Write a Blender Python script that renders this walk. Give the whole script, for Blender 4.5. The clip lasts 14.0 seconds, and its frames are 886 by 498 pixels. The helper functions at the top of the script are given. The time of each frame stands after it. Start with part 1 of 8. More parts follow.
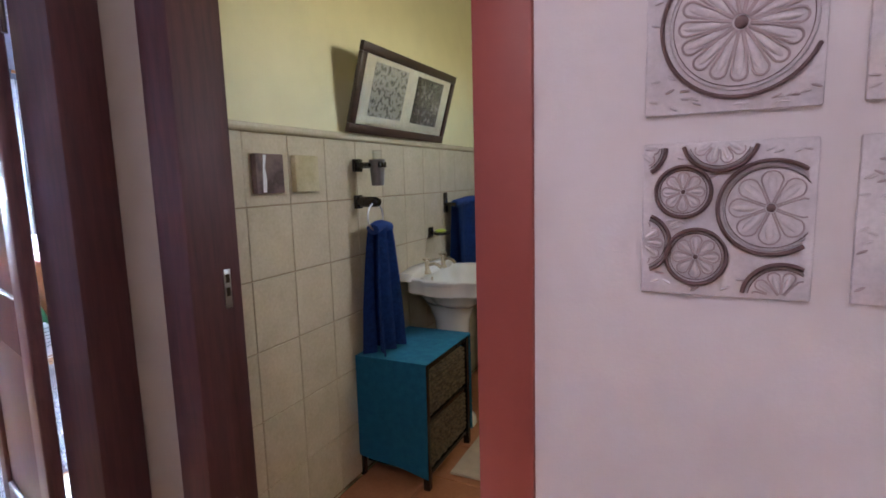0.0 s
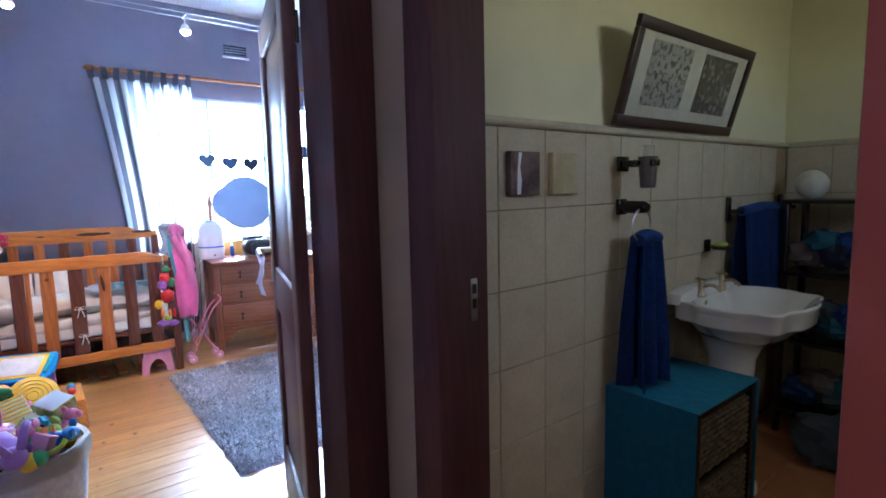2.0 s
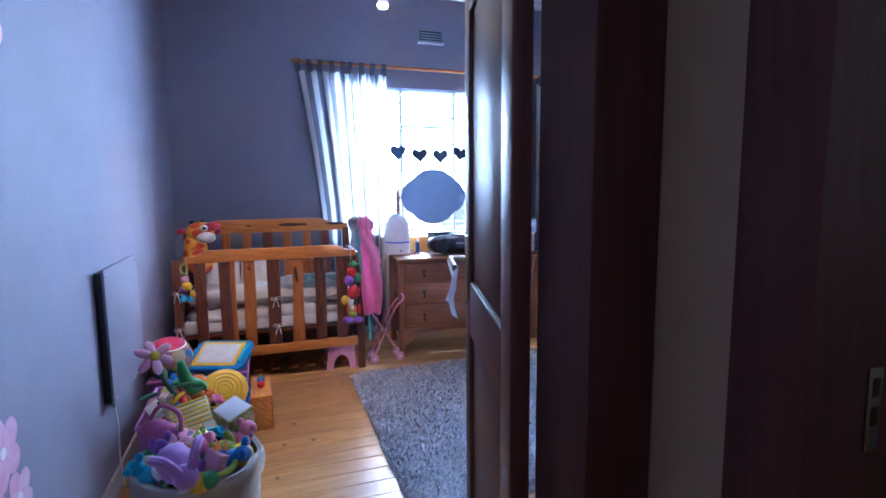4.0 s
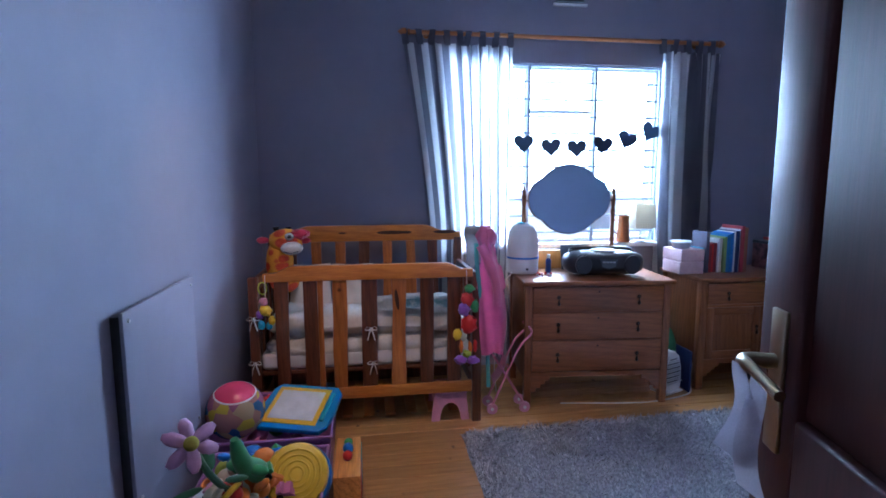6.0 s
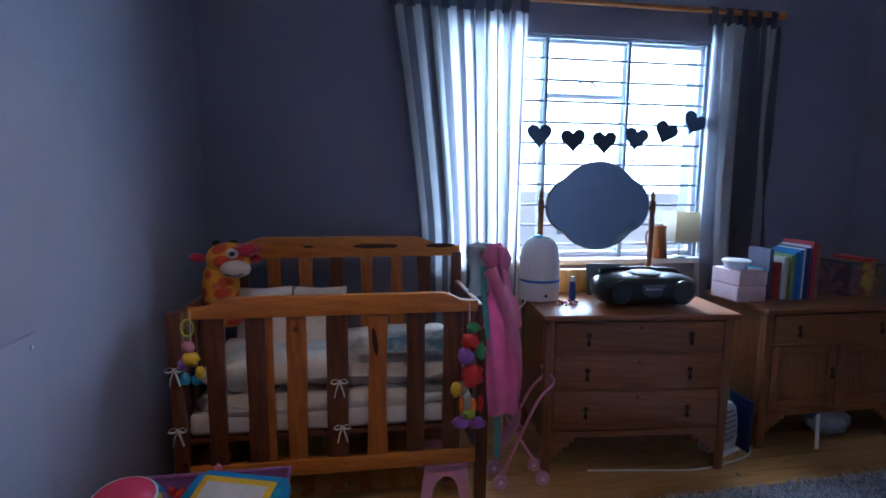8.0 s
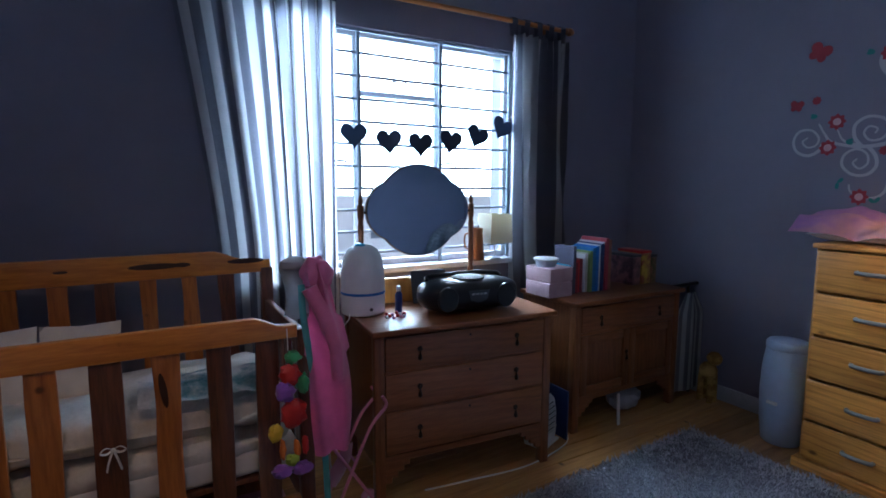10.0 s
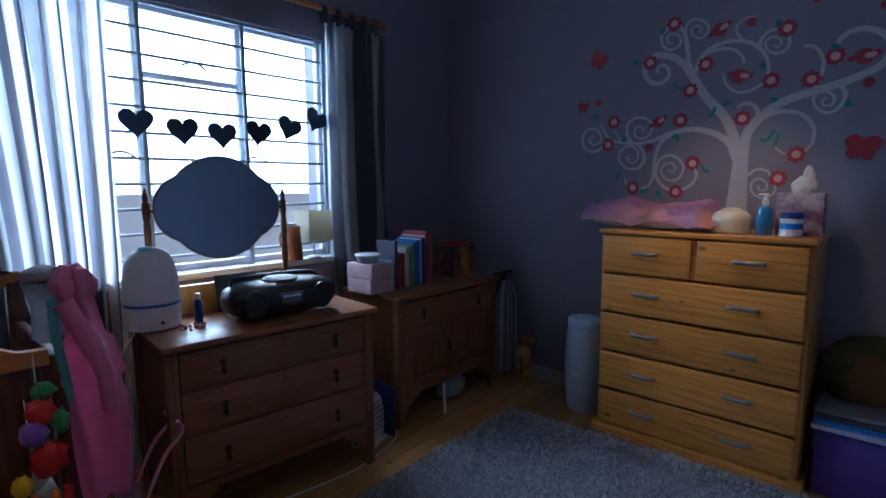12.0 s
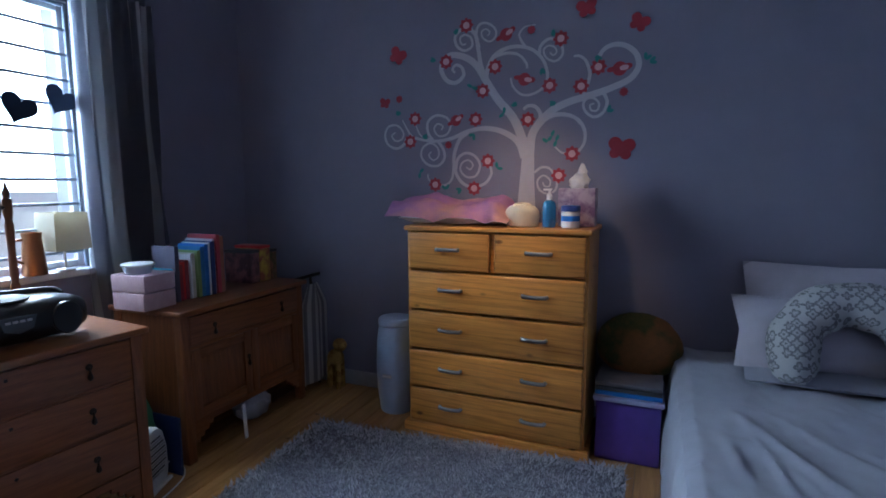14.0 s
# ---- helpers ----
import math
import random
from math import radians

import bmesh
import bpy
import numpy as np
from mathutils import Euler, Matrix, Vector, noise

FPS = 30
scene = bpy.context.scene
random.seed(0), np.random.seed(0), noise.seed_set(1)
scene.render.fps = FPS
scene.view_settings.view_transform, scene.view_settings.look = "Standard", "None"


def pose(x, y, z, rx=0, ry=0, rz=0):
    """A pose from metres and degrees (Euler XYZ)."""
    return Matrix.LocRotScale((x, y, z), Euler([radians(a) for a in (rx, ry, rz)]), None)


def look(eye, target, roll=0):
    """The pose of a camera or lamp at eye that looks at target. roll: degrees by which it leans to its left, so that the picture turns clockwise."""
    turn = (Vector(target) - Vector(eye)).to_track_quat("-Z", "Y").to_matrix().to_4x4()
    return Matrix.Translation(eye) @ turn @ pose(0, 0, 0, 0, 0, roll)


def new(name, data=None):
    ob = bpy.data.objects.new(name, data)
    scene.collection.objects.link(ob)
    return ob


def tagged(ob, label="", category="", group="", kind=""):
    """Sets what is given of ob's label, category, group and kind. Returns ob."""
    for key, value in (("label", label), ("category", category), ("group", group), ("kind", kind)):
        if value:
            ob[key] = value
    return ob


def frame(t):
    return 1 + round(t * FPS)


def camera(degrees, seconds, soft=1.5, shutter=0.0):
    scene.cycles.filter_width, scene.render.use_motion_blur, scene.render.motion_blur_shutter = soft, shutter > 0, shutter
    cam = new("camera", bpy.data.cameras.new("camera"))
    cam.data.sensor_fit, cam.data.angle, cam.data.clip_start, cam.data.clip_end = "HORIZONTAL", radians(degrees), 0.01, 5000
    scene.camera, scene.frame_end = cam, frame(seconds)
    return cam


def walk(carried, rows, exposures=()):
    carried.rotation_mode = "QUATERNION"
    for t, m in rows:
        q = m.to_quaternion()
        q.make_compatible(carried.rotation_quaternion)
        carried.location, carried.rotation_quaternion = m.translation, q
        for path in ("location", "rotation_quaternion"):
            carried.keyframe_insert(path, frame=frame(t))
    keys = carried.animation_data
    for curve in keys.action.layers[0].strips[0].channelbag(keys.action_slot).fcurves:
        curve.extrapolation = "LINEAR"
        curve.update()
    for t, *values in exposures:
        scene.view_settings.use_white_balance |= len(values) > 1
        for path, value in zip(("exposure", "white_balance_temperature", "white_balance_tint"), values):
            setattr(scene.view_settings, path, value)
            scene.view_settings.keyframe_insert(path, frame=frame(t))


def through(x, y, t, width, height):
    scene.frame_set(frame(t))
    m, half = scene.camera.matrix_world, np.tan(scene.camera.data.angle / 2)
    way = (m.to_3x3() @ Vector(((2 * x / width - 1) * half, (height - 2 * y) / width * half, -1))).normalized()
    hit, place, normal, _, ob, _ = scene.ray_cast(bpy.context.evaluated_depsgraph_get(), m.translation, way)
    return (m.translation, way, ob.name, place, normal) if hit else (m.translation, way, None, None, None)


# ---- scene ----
cam = camera(81.0, 14.0, soft=1.7)
PATH = [
    (0, (0.471, 0.765, 1.359), (-0.378, 2.556, 1.093), -1.59),
    (0.5, (0.420, 0.838, 1.366), (-0.611, 2.532, 1.107), -1.47),
    (1, (0.378, 0.895, 1.370), (-0.836, 2.465, 1.119), -1.42),
    (1.5, (0.351, 0.931, 1.370), (-1.056, 2.332, 1.130), -1.58),
    (2, (0.271, 0.945, 1.355), (-1.289, 2.175, 1.123), -1.34),
    (2.5, (0.134, 0.996, 1.351), (-1.544, 2.061, 1.125), -1.36),
    (3, (-0.005, 1.028, 1.353), (-1.765, 1.949, 1.120), -1.14),
    (3.5, (-0.139, 1.075, 1.347), (-1.972, 1.841, 1.115), -1.05),
    (4, (-0.312, 1.097, 1.357), (-2.189, 1.745, 1.116), -0.53),
    (6.3, (-1.386, 1.151, 1.380), (-3.355, 1.399, 1.131), 0.10),
    (6.5, (-1.461, 1.174, 1.382), (-3.433, 1.396, 1.133), 0.30),
    (7, (-1.703, 1.194, 1.390), (-3.677, 1.390, 1.132), 0.40),
    (7.2, (-1.781, 1.203, 1.391), (-3.755, 1.394, 1.131), 0.50),
    (9.5, (-2.252, 1.265, 1.405), (-4.045, 2.113, 1.155), 0.40),
    (10, (-2.267, 1.273, 1.395), (-3.987, 2.265, 1.153), 0.20),
    (10.5, (-2.268, 1.300, 1.386), (-3.903, 2.424, 1.144), 0.0),
    (11, (-2.257, 1.347, 1.383), (-3.818, 2.573, 1.139), -0.05),
    (11.5, (-2.262, 1.383, 1.378), (-3.730, 2.720, 1.140), -0.49),
    (12, (-2.266, 1.420, 1.366), (-3.605, 2.886, 1.122), -0.32),
    (12.5, (-2.274, 1.456, 1.358), (-3.464, 3.044, 1.110), -0.25),
    (13, (-2.285, 1.497, 1.356), (-3.331, 3.184, 1.110), -0.23),
    (13.5, (-2.282, 1.544, 1.352), (-3.180, 3.313, 1.101), -0.28),
    (14, (-2.279, 1.592, 1.341), (-3.041, 3.425, 1.097), -0.30),
]

EXPOSURES = [
    (0.0, 4.05, 6000, 12), (0.5, 4.0, 5950, 12), (1.0, 3.7, 5750, 11), (1.5, 3.3, 5450, 10), (2.0, 2.95, 5300, 10), (3.0, 2.4, 5200, 13), (4.2, 2.16, 5150, 14),
    (6.3, 1.28, 5250, 12), (7.2, 0.88, 5300, 10), (9.3, 0.25, 5650, 8), (11.0, 0.02, 5600, 8), (12.0, -0.40, 5450, 9), (13.0, -0.28, 5600, 9), (13.5, -0.12, 5700, 10), (14.0, 0.2, 5800, 10)]
walk(cam, [(t, look(eye, target, roll)) for t, eye, target, roll in PATH], EXPOSURES)

# ---- world and lights ----
world = bpy.data.worlds.new("world")
scene.world = world
world.use_nodes = True
wn = world.node_tree
sky = wn.nodes.new("ShaderNodeTexSky")
sky.sky_type = "NISHITA"
sky.sun_disc = False
sky.sun_elevation = radians(48)
sky.sun_rotation = radians(60)
wn.links.new(sky.outputs["Color"], wn.nodes["Background"].inputs["Color"])
wn.nodes["Background"].inputs["Strength"].default_value = 0.15


def lamp(name, kind, energy, m, color=(1, 1, 1), **settings):
    data = bpy.data.lights.new(name, kind)
    data.energy, data.color = energy, color
    if kind == "AREA":
        data.shape, data.size, data.size_y = "RECTANGLE", settings["size"][0], settings["size"][1]
    if kind == "SUN":
        data.angle = settings["angle"]
    if kind in ("POINT", "SPOT"):
        data.shadow_soft_size = settings.get("radius", 0.02)
    if kind == "SPOT":
        data.spot_size, data.spot_blend = settings["cone"], 0.9
    ob = new(name, data)
    ob.matrix_world = m
    return ob


# overcast sun, the sky's light through the bedroom window, an added hall fill and daylight in the bathroom
lamp("sun", "SUN", 1.2, look((-20, 12, 25), (0, 0, 0)), (1, 0.96, 0.9), angle=radians(12))
lamp("window_skylight", "AREA", 220, look((-5.8, 3.25, 1.95), (-4.2, 2.35, 1.55)), (0.64, 0.82, 1.0), size=(2.1, 1.3))
lamp("bathroom_daylight", "AREA", 0.48, look((1.12, 3.2, 2.0), (-0.9, 3.1, 1.75)), (1.0, 0.9, 0.62), size=(0.6, 0.6))
# point fill added to brighten the hall; no lamp is known here
lamp("hall_lamp", "POINT", 1.7, pose(0.25, 0.1, 2.6), (1.0, 0.885, 0.92), radius=0.12)

# ---- materials ----
def nodes_of(name):
    m = bpy.data.materials.new(name)
    m.use_nodes = True
    nt = m.node_tree
    return m, nt, nt.nodes["Principled BSDF"]


def ramp(nt, fac, c1, c2, p1=0.3, p2=0.7):
    r = nt.nodes.new("ShaderNodeValToRGB")
    r.color_ramp.elements[0].position, r.color_ramp.elements[0].color = p1, (*c1, 1)
    r.color_ramp.elements[1].position, r.color_ramp.elements[1].color = p2, (*c2, 1)
    nt.links.new(fac, r.inputs["Fac"])
    return r.outputs["Color"]


def noise_node(nt, vec, scale, detail=4, rough=0.55):
    n = nt.nodes.new("ShaderNodeTexNoise")
    n.inputs["Scale"].default_value, n.inputs["Detail"].default_value, n.inputs["Roughness"].default_value = scale, detail, rough
    nt.links.new(vec, n.inputs["Vector"])
    return n.outputs["Fac"]


def mixc(nt, fac, a, b, mode="MIX"):
    n = nt.nodes.new("ShaderNodeMix")
    n.data_type, n.blend_type = "RGBA", mode
    for sock, v in ((n.inputs[0], fac), (n.inputs[6], a), (n.inputs[7], b)):
        if isinstance(v, (int, float)):
            sock.default_value = v
        elif isinstance(v, tuple):
            sock.default_value = (*v, 1)
        else:
            nt.links.new(v, sock)
    return n.outputs[2]


def coords(nt, stretch=(1, 1, 1), shift=True):
    tc = nt.nodes.new("ShaderNodeTexCoord")
    mp = nt.nodes.new("ShaderNodeMapping")
    mp.inputs["Scale"].default_value = stretch
    nt.links.new(tc.outputs["Object"], mp.inputs["Vector"])
    if shift:
        oi = nt.nodes.new("ShaderNodeObjectInfo")
        mu = nt.nodes.new("ShaderNodeMath")
        mu.operation = "MULTIPLY"
        mu.inputs[1].default_value = 37.0
        nt.links.new(oi.outputs["Random"], mu.inputs[0])
        nt.links.new(mu.outputs[0], mp.inputs["Location"])
    return mp.outputs["Vector"]


def bump(nt, bsdf, height, strength, distance):
    b = nt.nodes.new("ShaderNodeBump")
    b.inputs["Strength"].default_value, b.inputs["Distance"].default_value = strength, distance
    nt.links.new(height, b.inputs["Height"])
    nt.links.new(b.outputs["Normal"], bsdf.inputs["Normal"])


def dim(c, f):
    return tuple(v * f for v in c)


def plain(name, color, rough=0.5, metal=0.0, vary=0.12, scale=18.0, fine=220.0, relief=0.15, sheen=0.0, coat=0.0):
    """Paint, plastic, metal, cloth: two scales of mottling and a fine relief."""
    m, nt, b = nodes_of(name)
    v = coords(nt)
    big = noise_node(nt, v, scale)
    small = noise_node(nt, v, fine, 3)
    c = ramp(nt, big, dim(color, 1 - vary), dim(color, 1 + vary * 0.6))
    c = mixc(nt, vary * 0.6, c, ramp(nt, small, dim(color, 0.8), dim(color, 1.15)))
    nt.links.new(c, b.inputs["Base Color"])
    b.inputs["Roughness"].default_value, b.inputs["Metallic"].default_value = rough, metal
    b.inputs["Sheen Weight"].default_value, b.inputs["Coat Weight"].default_value = sheen, coat
    if relief:
        bump(nt, b, small, relief, 0.002)
    return m


def wood(name, light, dark, grain=(1, 14, 14), rough=0.42, knots=True, coat=0.15, scale=3.0, board=0.14, rings=0.35):
    """Varnished wood with long grain, growth rings and knots; each board takes its own tone."""
    m, nt, b = nodes_of(name)
    v = coords(nt, grain)
    warp = noise_node(nt, v, scale * 0.5, 2)
    fine = noise_node(nt, v, scale * 4, 6, 0.65)
    mid = noise_node(nt, v, scale, 3)
    w = nt.nodes.new("ShaderNodeTexWave")
    w.wave_type, w.bands_direction = "BANDS", "DIAGONAL"
    w.inputs["Scale"].default_value, w.inputs["Distortion"].default_value = scale * 0.45, 6.0
    w.inputs["Detail"].default_value, w.inputs["Detail Scale"].default_value = 3.0, 1.2
    nt.links.new(v, w.inputs["Vector"])
    c = ramp(nt, mid, dark, light, 0.3, 0.62)
    c = mixc(nt, rings, c, ramp(nt, w.outputs["Fac"], dim(light, 1.1), dark, 0.2 + 0.5 * (rings > 0.4), 0.95))
    c = mixc(nt, 0.3, c, ramp(nt, fine, dim(dark, 0.7), dim(light, 1.1), 0.35, 0.65))
    if knots:
        vo = nt.nodes.new("ShaderNodeTexVoronoi")
        vo.inputs["Scale"].default_value = 1.0
        kv = coords(nt, (4.2, 7.5, 7.5))
        nt.links.new(kv, vo.inputs["Vector"])
        k = ramp(nt, vo.outputs["Distance"], (1, 1, 1), (0, 0, 0), 0.05, 0.11)
        c = mixc(nt, k, c, dim(dark, 0.4))
    oi = nt.nodes.new("ShaderNodeObjectInfo")
    tone = ramp(nt, oi.outputs["Random"], (1 - board,) * 3, (1 + board,) * 3, 0, 1)
    c = mixc(nt, 1.0, c, tone, "MULTIPLY")
    nt.links.new(c, b.inputs["Base Color"])
    b.inputs["Roughness"].default_value, b.inputs["Coat Weight"].default_value = rough, coat
    b.inputs["Coat Roughness"].default_value = 0.25
    bump(nt, b, fine, 0.25, 0.001)
    return m


def wallpaint(name, color, rough=0.7):
    m, nt, b = nodes_of(name)
    v = coords(nt, shift=False)
    big, mid, fine = noise_node(nt, v, 1.1, 3), noise_node(nt, v, 9, 4), noise_node(nt, v, 130, 3)
    c = ramp(nt, big, dim(color, 0.93), dim(color, 1.05))
    c = mixc(nt, 0.25, c, ramp(nt, mid, dim(color, 0.88), dim(color, 1.06)))
    nt.links.new(c, b.inputs["Base Color"])
    b.inputs["Roughness"].default_value, b.inputs["Specular IOR Level"].default_value = rough, 0.25
    mx = nt.nodes.new("ShaderNodeMath")
    mx.operation = "ADD"
    nt.links.new(fine, mx.inputs[0])
    nt.links.new(mid, mx.inputs[1])
    bump(nt, b, mx.outputs[0], 0.12, 0.004)
    return m


def striped(name, c1, c2, width, axis=0, soft=0.04, through=0.0):
    """Woven cloth with stripes along one axis of the UV map."""
    m, nt, b = nodes_of(name)
    uv = nt.nodes.new("ShaderNodeUVMap")
    sp = nt.nodes.new("ShaderNodeSeparateXYZ")
    nt.links.new(uv.outputs["UV"], sp.inputs[0])
    fr = nt.nodes.new("ShaderNodeMath")
    fr.operation = "PINGPONG"
    fr.inputs[1].default_value = width
    nt.links.new(sp.outputs[axis], fr.inputs[0])
    dv = nt.nodes.new("ShaderNodeMath")
    dv.operation = "DIVIDE"
    dv.inputs[1].default_value = width
    nt.links.new(fr.outputs[0], dv.inputs[0])
    c = ramp(nt, dv.outputs[0], c1, c2, 0.5 - soft, 0.5 + soft)
    fine = noise_node(nt, coords(nt), 300, 2)
    c = mixc(nt, 0.15, c, ramp(nt, fine, (0.3, 0.3, 0.3), (0.8, 0.8, 0.8)))
    nt.links.new(c, b.inputs["Base Color"])
    b.inputs["Roughness"].default_value = 0.85
    bump(nt, b, fine, 0.2, 0.001)
    if through:
        tr = nt.nodes.new("ShaderNodeBsdfTranslucent")
        nt.links.new(c, tr.inputs["Color"])
        mx = nt.nodes.new("ShaderNodeMixShader")
        mx.inputs[0].default_value = through
        nt.links.new(b.outputs[0], mx.inputs[1])
        nt.links.new(tr.outputs[0], mx.inputs[2])
        nt.links.new(mx.outputs[0], nt.nodes["Material Output"].inputs["Surface"])
    return m


def glowing(name, color, strength):
    m, nt, b = nodes_of(name)
    b.inputs["Base Color"].default_value = (*color, 1)
    b.inputs["Emission Color"].default_value = (*color, 1)
    b.inputs["Emission Strength"].default_value = strength
    return m


def clear(name, color=(1, 1, 1), rough=0.0):
    m, nt, b = nodes_of(name)
    b.inputs["Base Color"].default_value = (*color, 1)
    b.inputs["Transmission Weight"].default_value, b.inputs["Roughness"].default_value = 1.0, rough
    b.inputs["IOR"].default_value = 1.45
    return m


def mottled(name, c1, c2, scale, rough=0.6, p=(0.45, 0.55), relief=0.2, tex="noise"):
    m, nt, b = nodes_of(name)
    v = coords(nt)
    if tex == "voronoi":
        n = nt.nodes.new("ShaderNodeTexVoronoi")
        n.inputs["Scale"].default_value = scale
        nt.links.new(v, n.inputs["Vector"])
        f = n.outputs["Distance"]
    else:
        f = noise_node(nt, v, scale)
    c = ramp(nt, f, c1, c2, *p)
    fine = noise_node(nt, v, scale * 9, 3)
    c = mixc(nt, 0.2, c, ramp(nt, fine, dim(c1, 0.7), dim(c2, 1.1)))
    nt.links.new(c, b.inputs["Base Color"])
    b.inputs["Roughness"].default_value = rough
    bump(nt, b, fine, relief, 0.002)
    return m


M = {
    "blue_wall": wallpaint("grey_blue_wall_paint", (0.252, 0.245, 0.314)),
    "white_wall": wallpaint("offwhite_wall_paint", (0.68, 0.62, 0.63)),
    "yellow_wall": wallpaint("pale_yellow_wall_paint", (0.72, 0.68, 0.42)),
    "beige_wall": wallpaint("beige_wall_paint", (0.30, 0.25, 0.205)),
    "ceiling": wallpaint("white_ceiling_paint", (0.78, 0.78, 0.78)),
    "floor_wood": wood("pine_floorboard", (0.57, 0.30, 0.10), (0.41, 0.185, 0.052), (14, 1, 14), rough=0.3, coat=0.35, scale=2.2, board=0.2),
    "pine": wood("honey_pine", (0.76, 0.34, 0.068), (0.45, 0.155, 0.025), (0.6, 13, 13), rough=0.36, coat=0.3, rings=0.45),
    "pine_v": wood("honey_pine_upright", (0.63, 0.29, 0.062), (0.50, 0.20, 0.034), (14, 14, 1.2), rough=0.36, coat=0.3),
    "oak": wood("brown_oak", (0.29, 0.102, 0.035), (0.18, 0.06, 0.020), (1.2, 14, 14), rough=0.38, knots=False, coat=0.2),
    "oak_v": wood("brown_oak_upright", (0.265, 0.094, 0.032), (0.16, 0.053, 0.018), (14, 14, 1.2), rough=0.38, knots=False, coat=0.2),
    "sleeper": wood("golden_sleeper_wood", (0.64, 0.24, 0.035), (0.46, 0.14, 0.02), (10, 1.1, 10), rough=0.35, coat=0.3, board=0.1),
    "sleeper_v": wood("golden_sleeper_slat", (0.48, 0.165, 0.03), (0.28, 0.085, 0.018), (12, 12, 1.1), rough=0.35, coat=0.3, board=0.1),
    "sleeper_dark": wood("dark_sleeper_slat", (0.17, 0.055, 0.022), (0.07, 0.022, 0.011), (12, 12, 1.1), rough=0.35, coat=0.3, board=0.1),
    "knot": plain("dark_wood_knot", (0.05, 0.018, 0.01), 0.5),
    "door": wood("dark_mahogany_door", (0.075, 0.021, 0.021), (0.045, 0.013, 0.014), (14, 14, 1.0), rough=0.5, knots=False, coat=0.08),
    # bedroom frame's own dark wood; on the bathroom's left jamb it paints shade
    "frame": wood("mahogany_frame_and_shaded_jamb", (0.066, 0.017, 0.017), (0.040, 0.011, 0.011), (14, 14, 1.0), rough=0.62, knots=False, coat=0.0),
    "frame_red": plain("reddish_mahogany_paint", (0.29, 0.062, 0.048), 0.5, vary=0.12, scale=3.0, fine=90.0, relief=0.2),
    "tile": mottled("cream_glazed_tile", (0.50, 0.44, 0.30), (0.60, 0.53, 0.38), 9, 0.22, (0.3, 0.7), 0.05),
    "grout": plain("brown_grout", (0.30, 0.21, 0.12), 0.9),
    "terracotta": mottled("terracotta_tile", (0.40, 0.16, 0.07), (0.50, 0.22, 0.10), 8, 0.5, (0.3, 0.7)),
    "rug_base": mottled("grey_rug_backing", (0.16, 0.16, 0.19), (0.30, 0.30, 0.34), 60, 1.0),
    "pile": mottled("grey_shaggy_pile", (0.33, 0.33, 0.38), (0.70, 0.70, 0.74), 40, 1.0, (0.35, 0.65), 0),
    "white_metal": plain("white_enamel", (0.75, 0.77, 0.80), 0.35, vary=0.05),
    "bars": plain("grey_blue_painted_steel", (0.26, 0.31, 0.38), 0.45, vary=0.06),
    "glass": clear("window_glass"),
    "curtain": striped("grey_white_striped_curtain", (0.15, 0.155, 0.21), (0.80, 0.81, 0.83), 0.052, 0, through=0.62),
    "stripe_board": striped("grey_white_striped_cover", (0.25, 0.25, 0.3), (0.7, 0.7, 0.72), 0.035, 0),
    "tabs": plain("dark_grey_curtain_tab", (0.13, 0.13, 0.17), 0.9),
    "rod": wood("orange_pine_rod", (0.52, 0.20, 0.06), (0.38, 0.13, 0.035), (14, 1, 14), rough=0.3, knots=False),
    "sheet": plain("grey_bed_sheet", (0.36, 0.37, 0.43), 0.85, vary=0.06, relief=0.3, sheen=0.2),
    "pillow": plain("pale_grey_pillowcase", (0.48, 0.45, 0.51), 0.85, vary=0.06, sheen=0.2),
    "dull_steel": plain("dull_brushed_steel", (0.38, 0.38, 0.39), 0.38, 1.0, 0.08),
    "steel": plain("brushed_steel", (0.55, 0.55, 0.56), 0.3, 1.0, 0.06),
    "brass": plain("aged_brass", (0.50, 0.44, 0.31), 0.28, 1.0, 0.15),
    "dark_metal": plain("dark_bronze", (0.045, 0.03, 0.022), 0.4, 0.6),
    # base colour dimmed and tinted blue to stand for a darker reflection
    "mirror": plain("dimmed_mirror_glass", (0.36, 0.43, 0.52), 0.03, 1.0, 0.0, relief=0),
    "mirror_back": wood("mirror_back_board", (0.16, 0.075, 0.035), (0.10, 0.045, 0.02), (1.2, 14, 14), knots=False),
}

# ---- building helpers ----
def part(name, bm, material, parent=None, label="", sharp=38):
    """Link a bmesh as one mesh object under a thing or a part."""
    me = bpy.data.meshes.new(name)
    bm.normal_update()
    bm.to_mesh(me)
    bm.free()
    me.polygons.foreach_set("use_smooth", [True] * len(me.polygons))
    me.set_sharp_from_angle(angle=radians(sharp))
    for mm in (material if isinstance(material, (list, tuple)) else [material]):
        me.materials.append(mm)
    ob = new(name, me)
    if parent is not None:
        ob.parent = parent
    if label:
        tagged(ob, label)
    return ob


def thing(name, m, label, category, group="", kind=""):
    ob = new(name)
    ob.empty_display_size = 0.1
    ob.matrix_world = m
    return tagged(ob, label, category, group, kind)


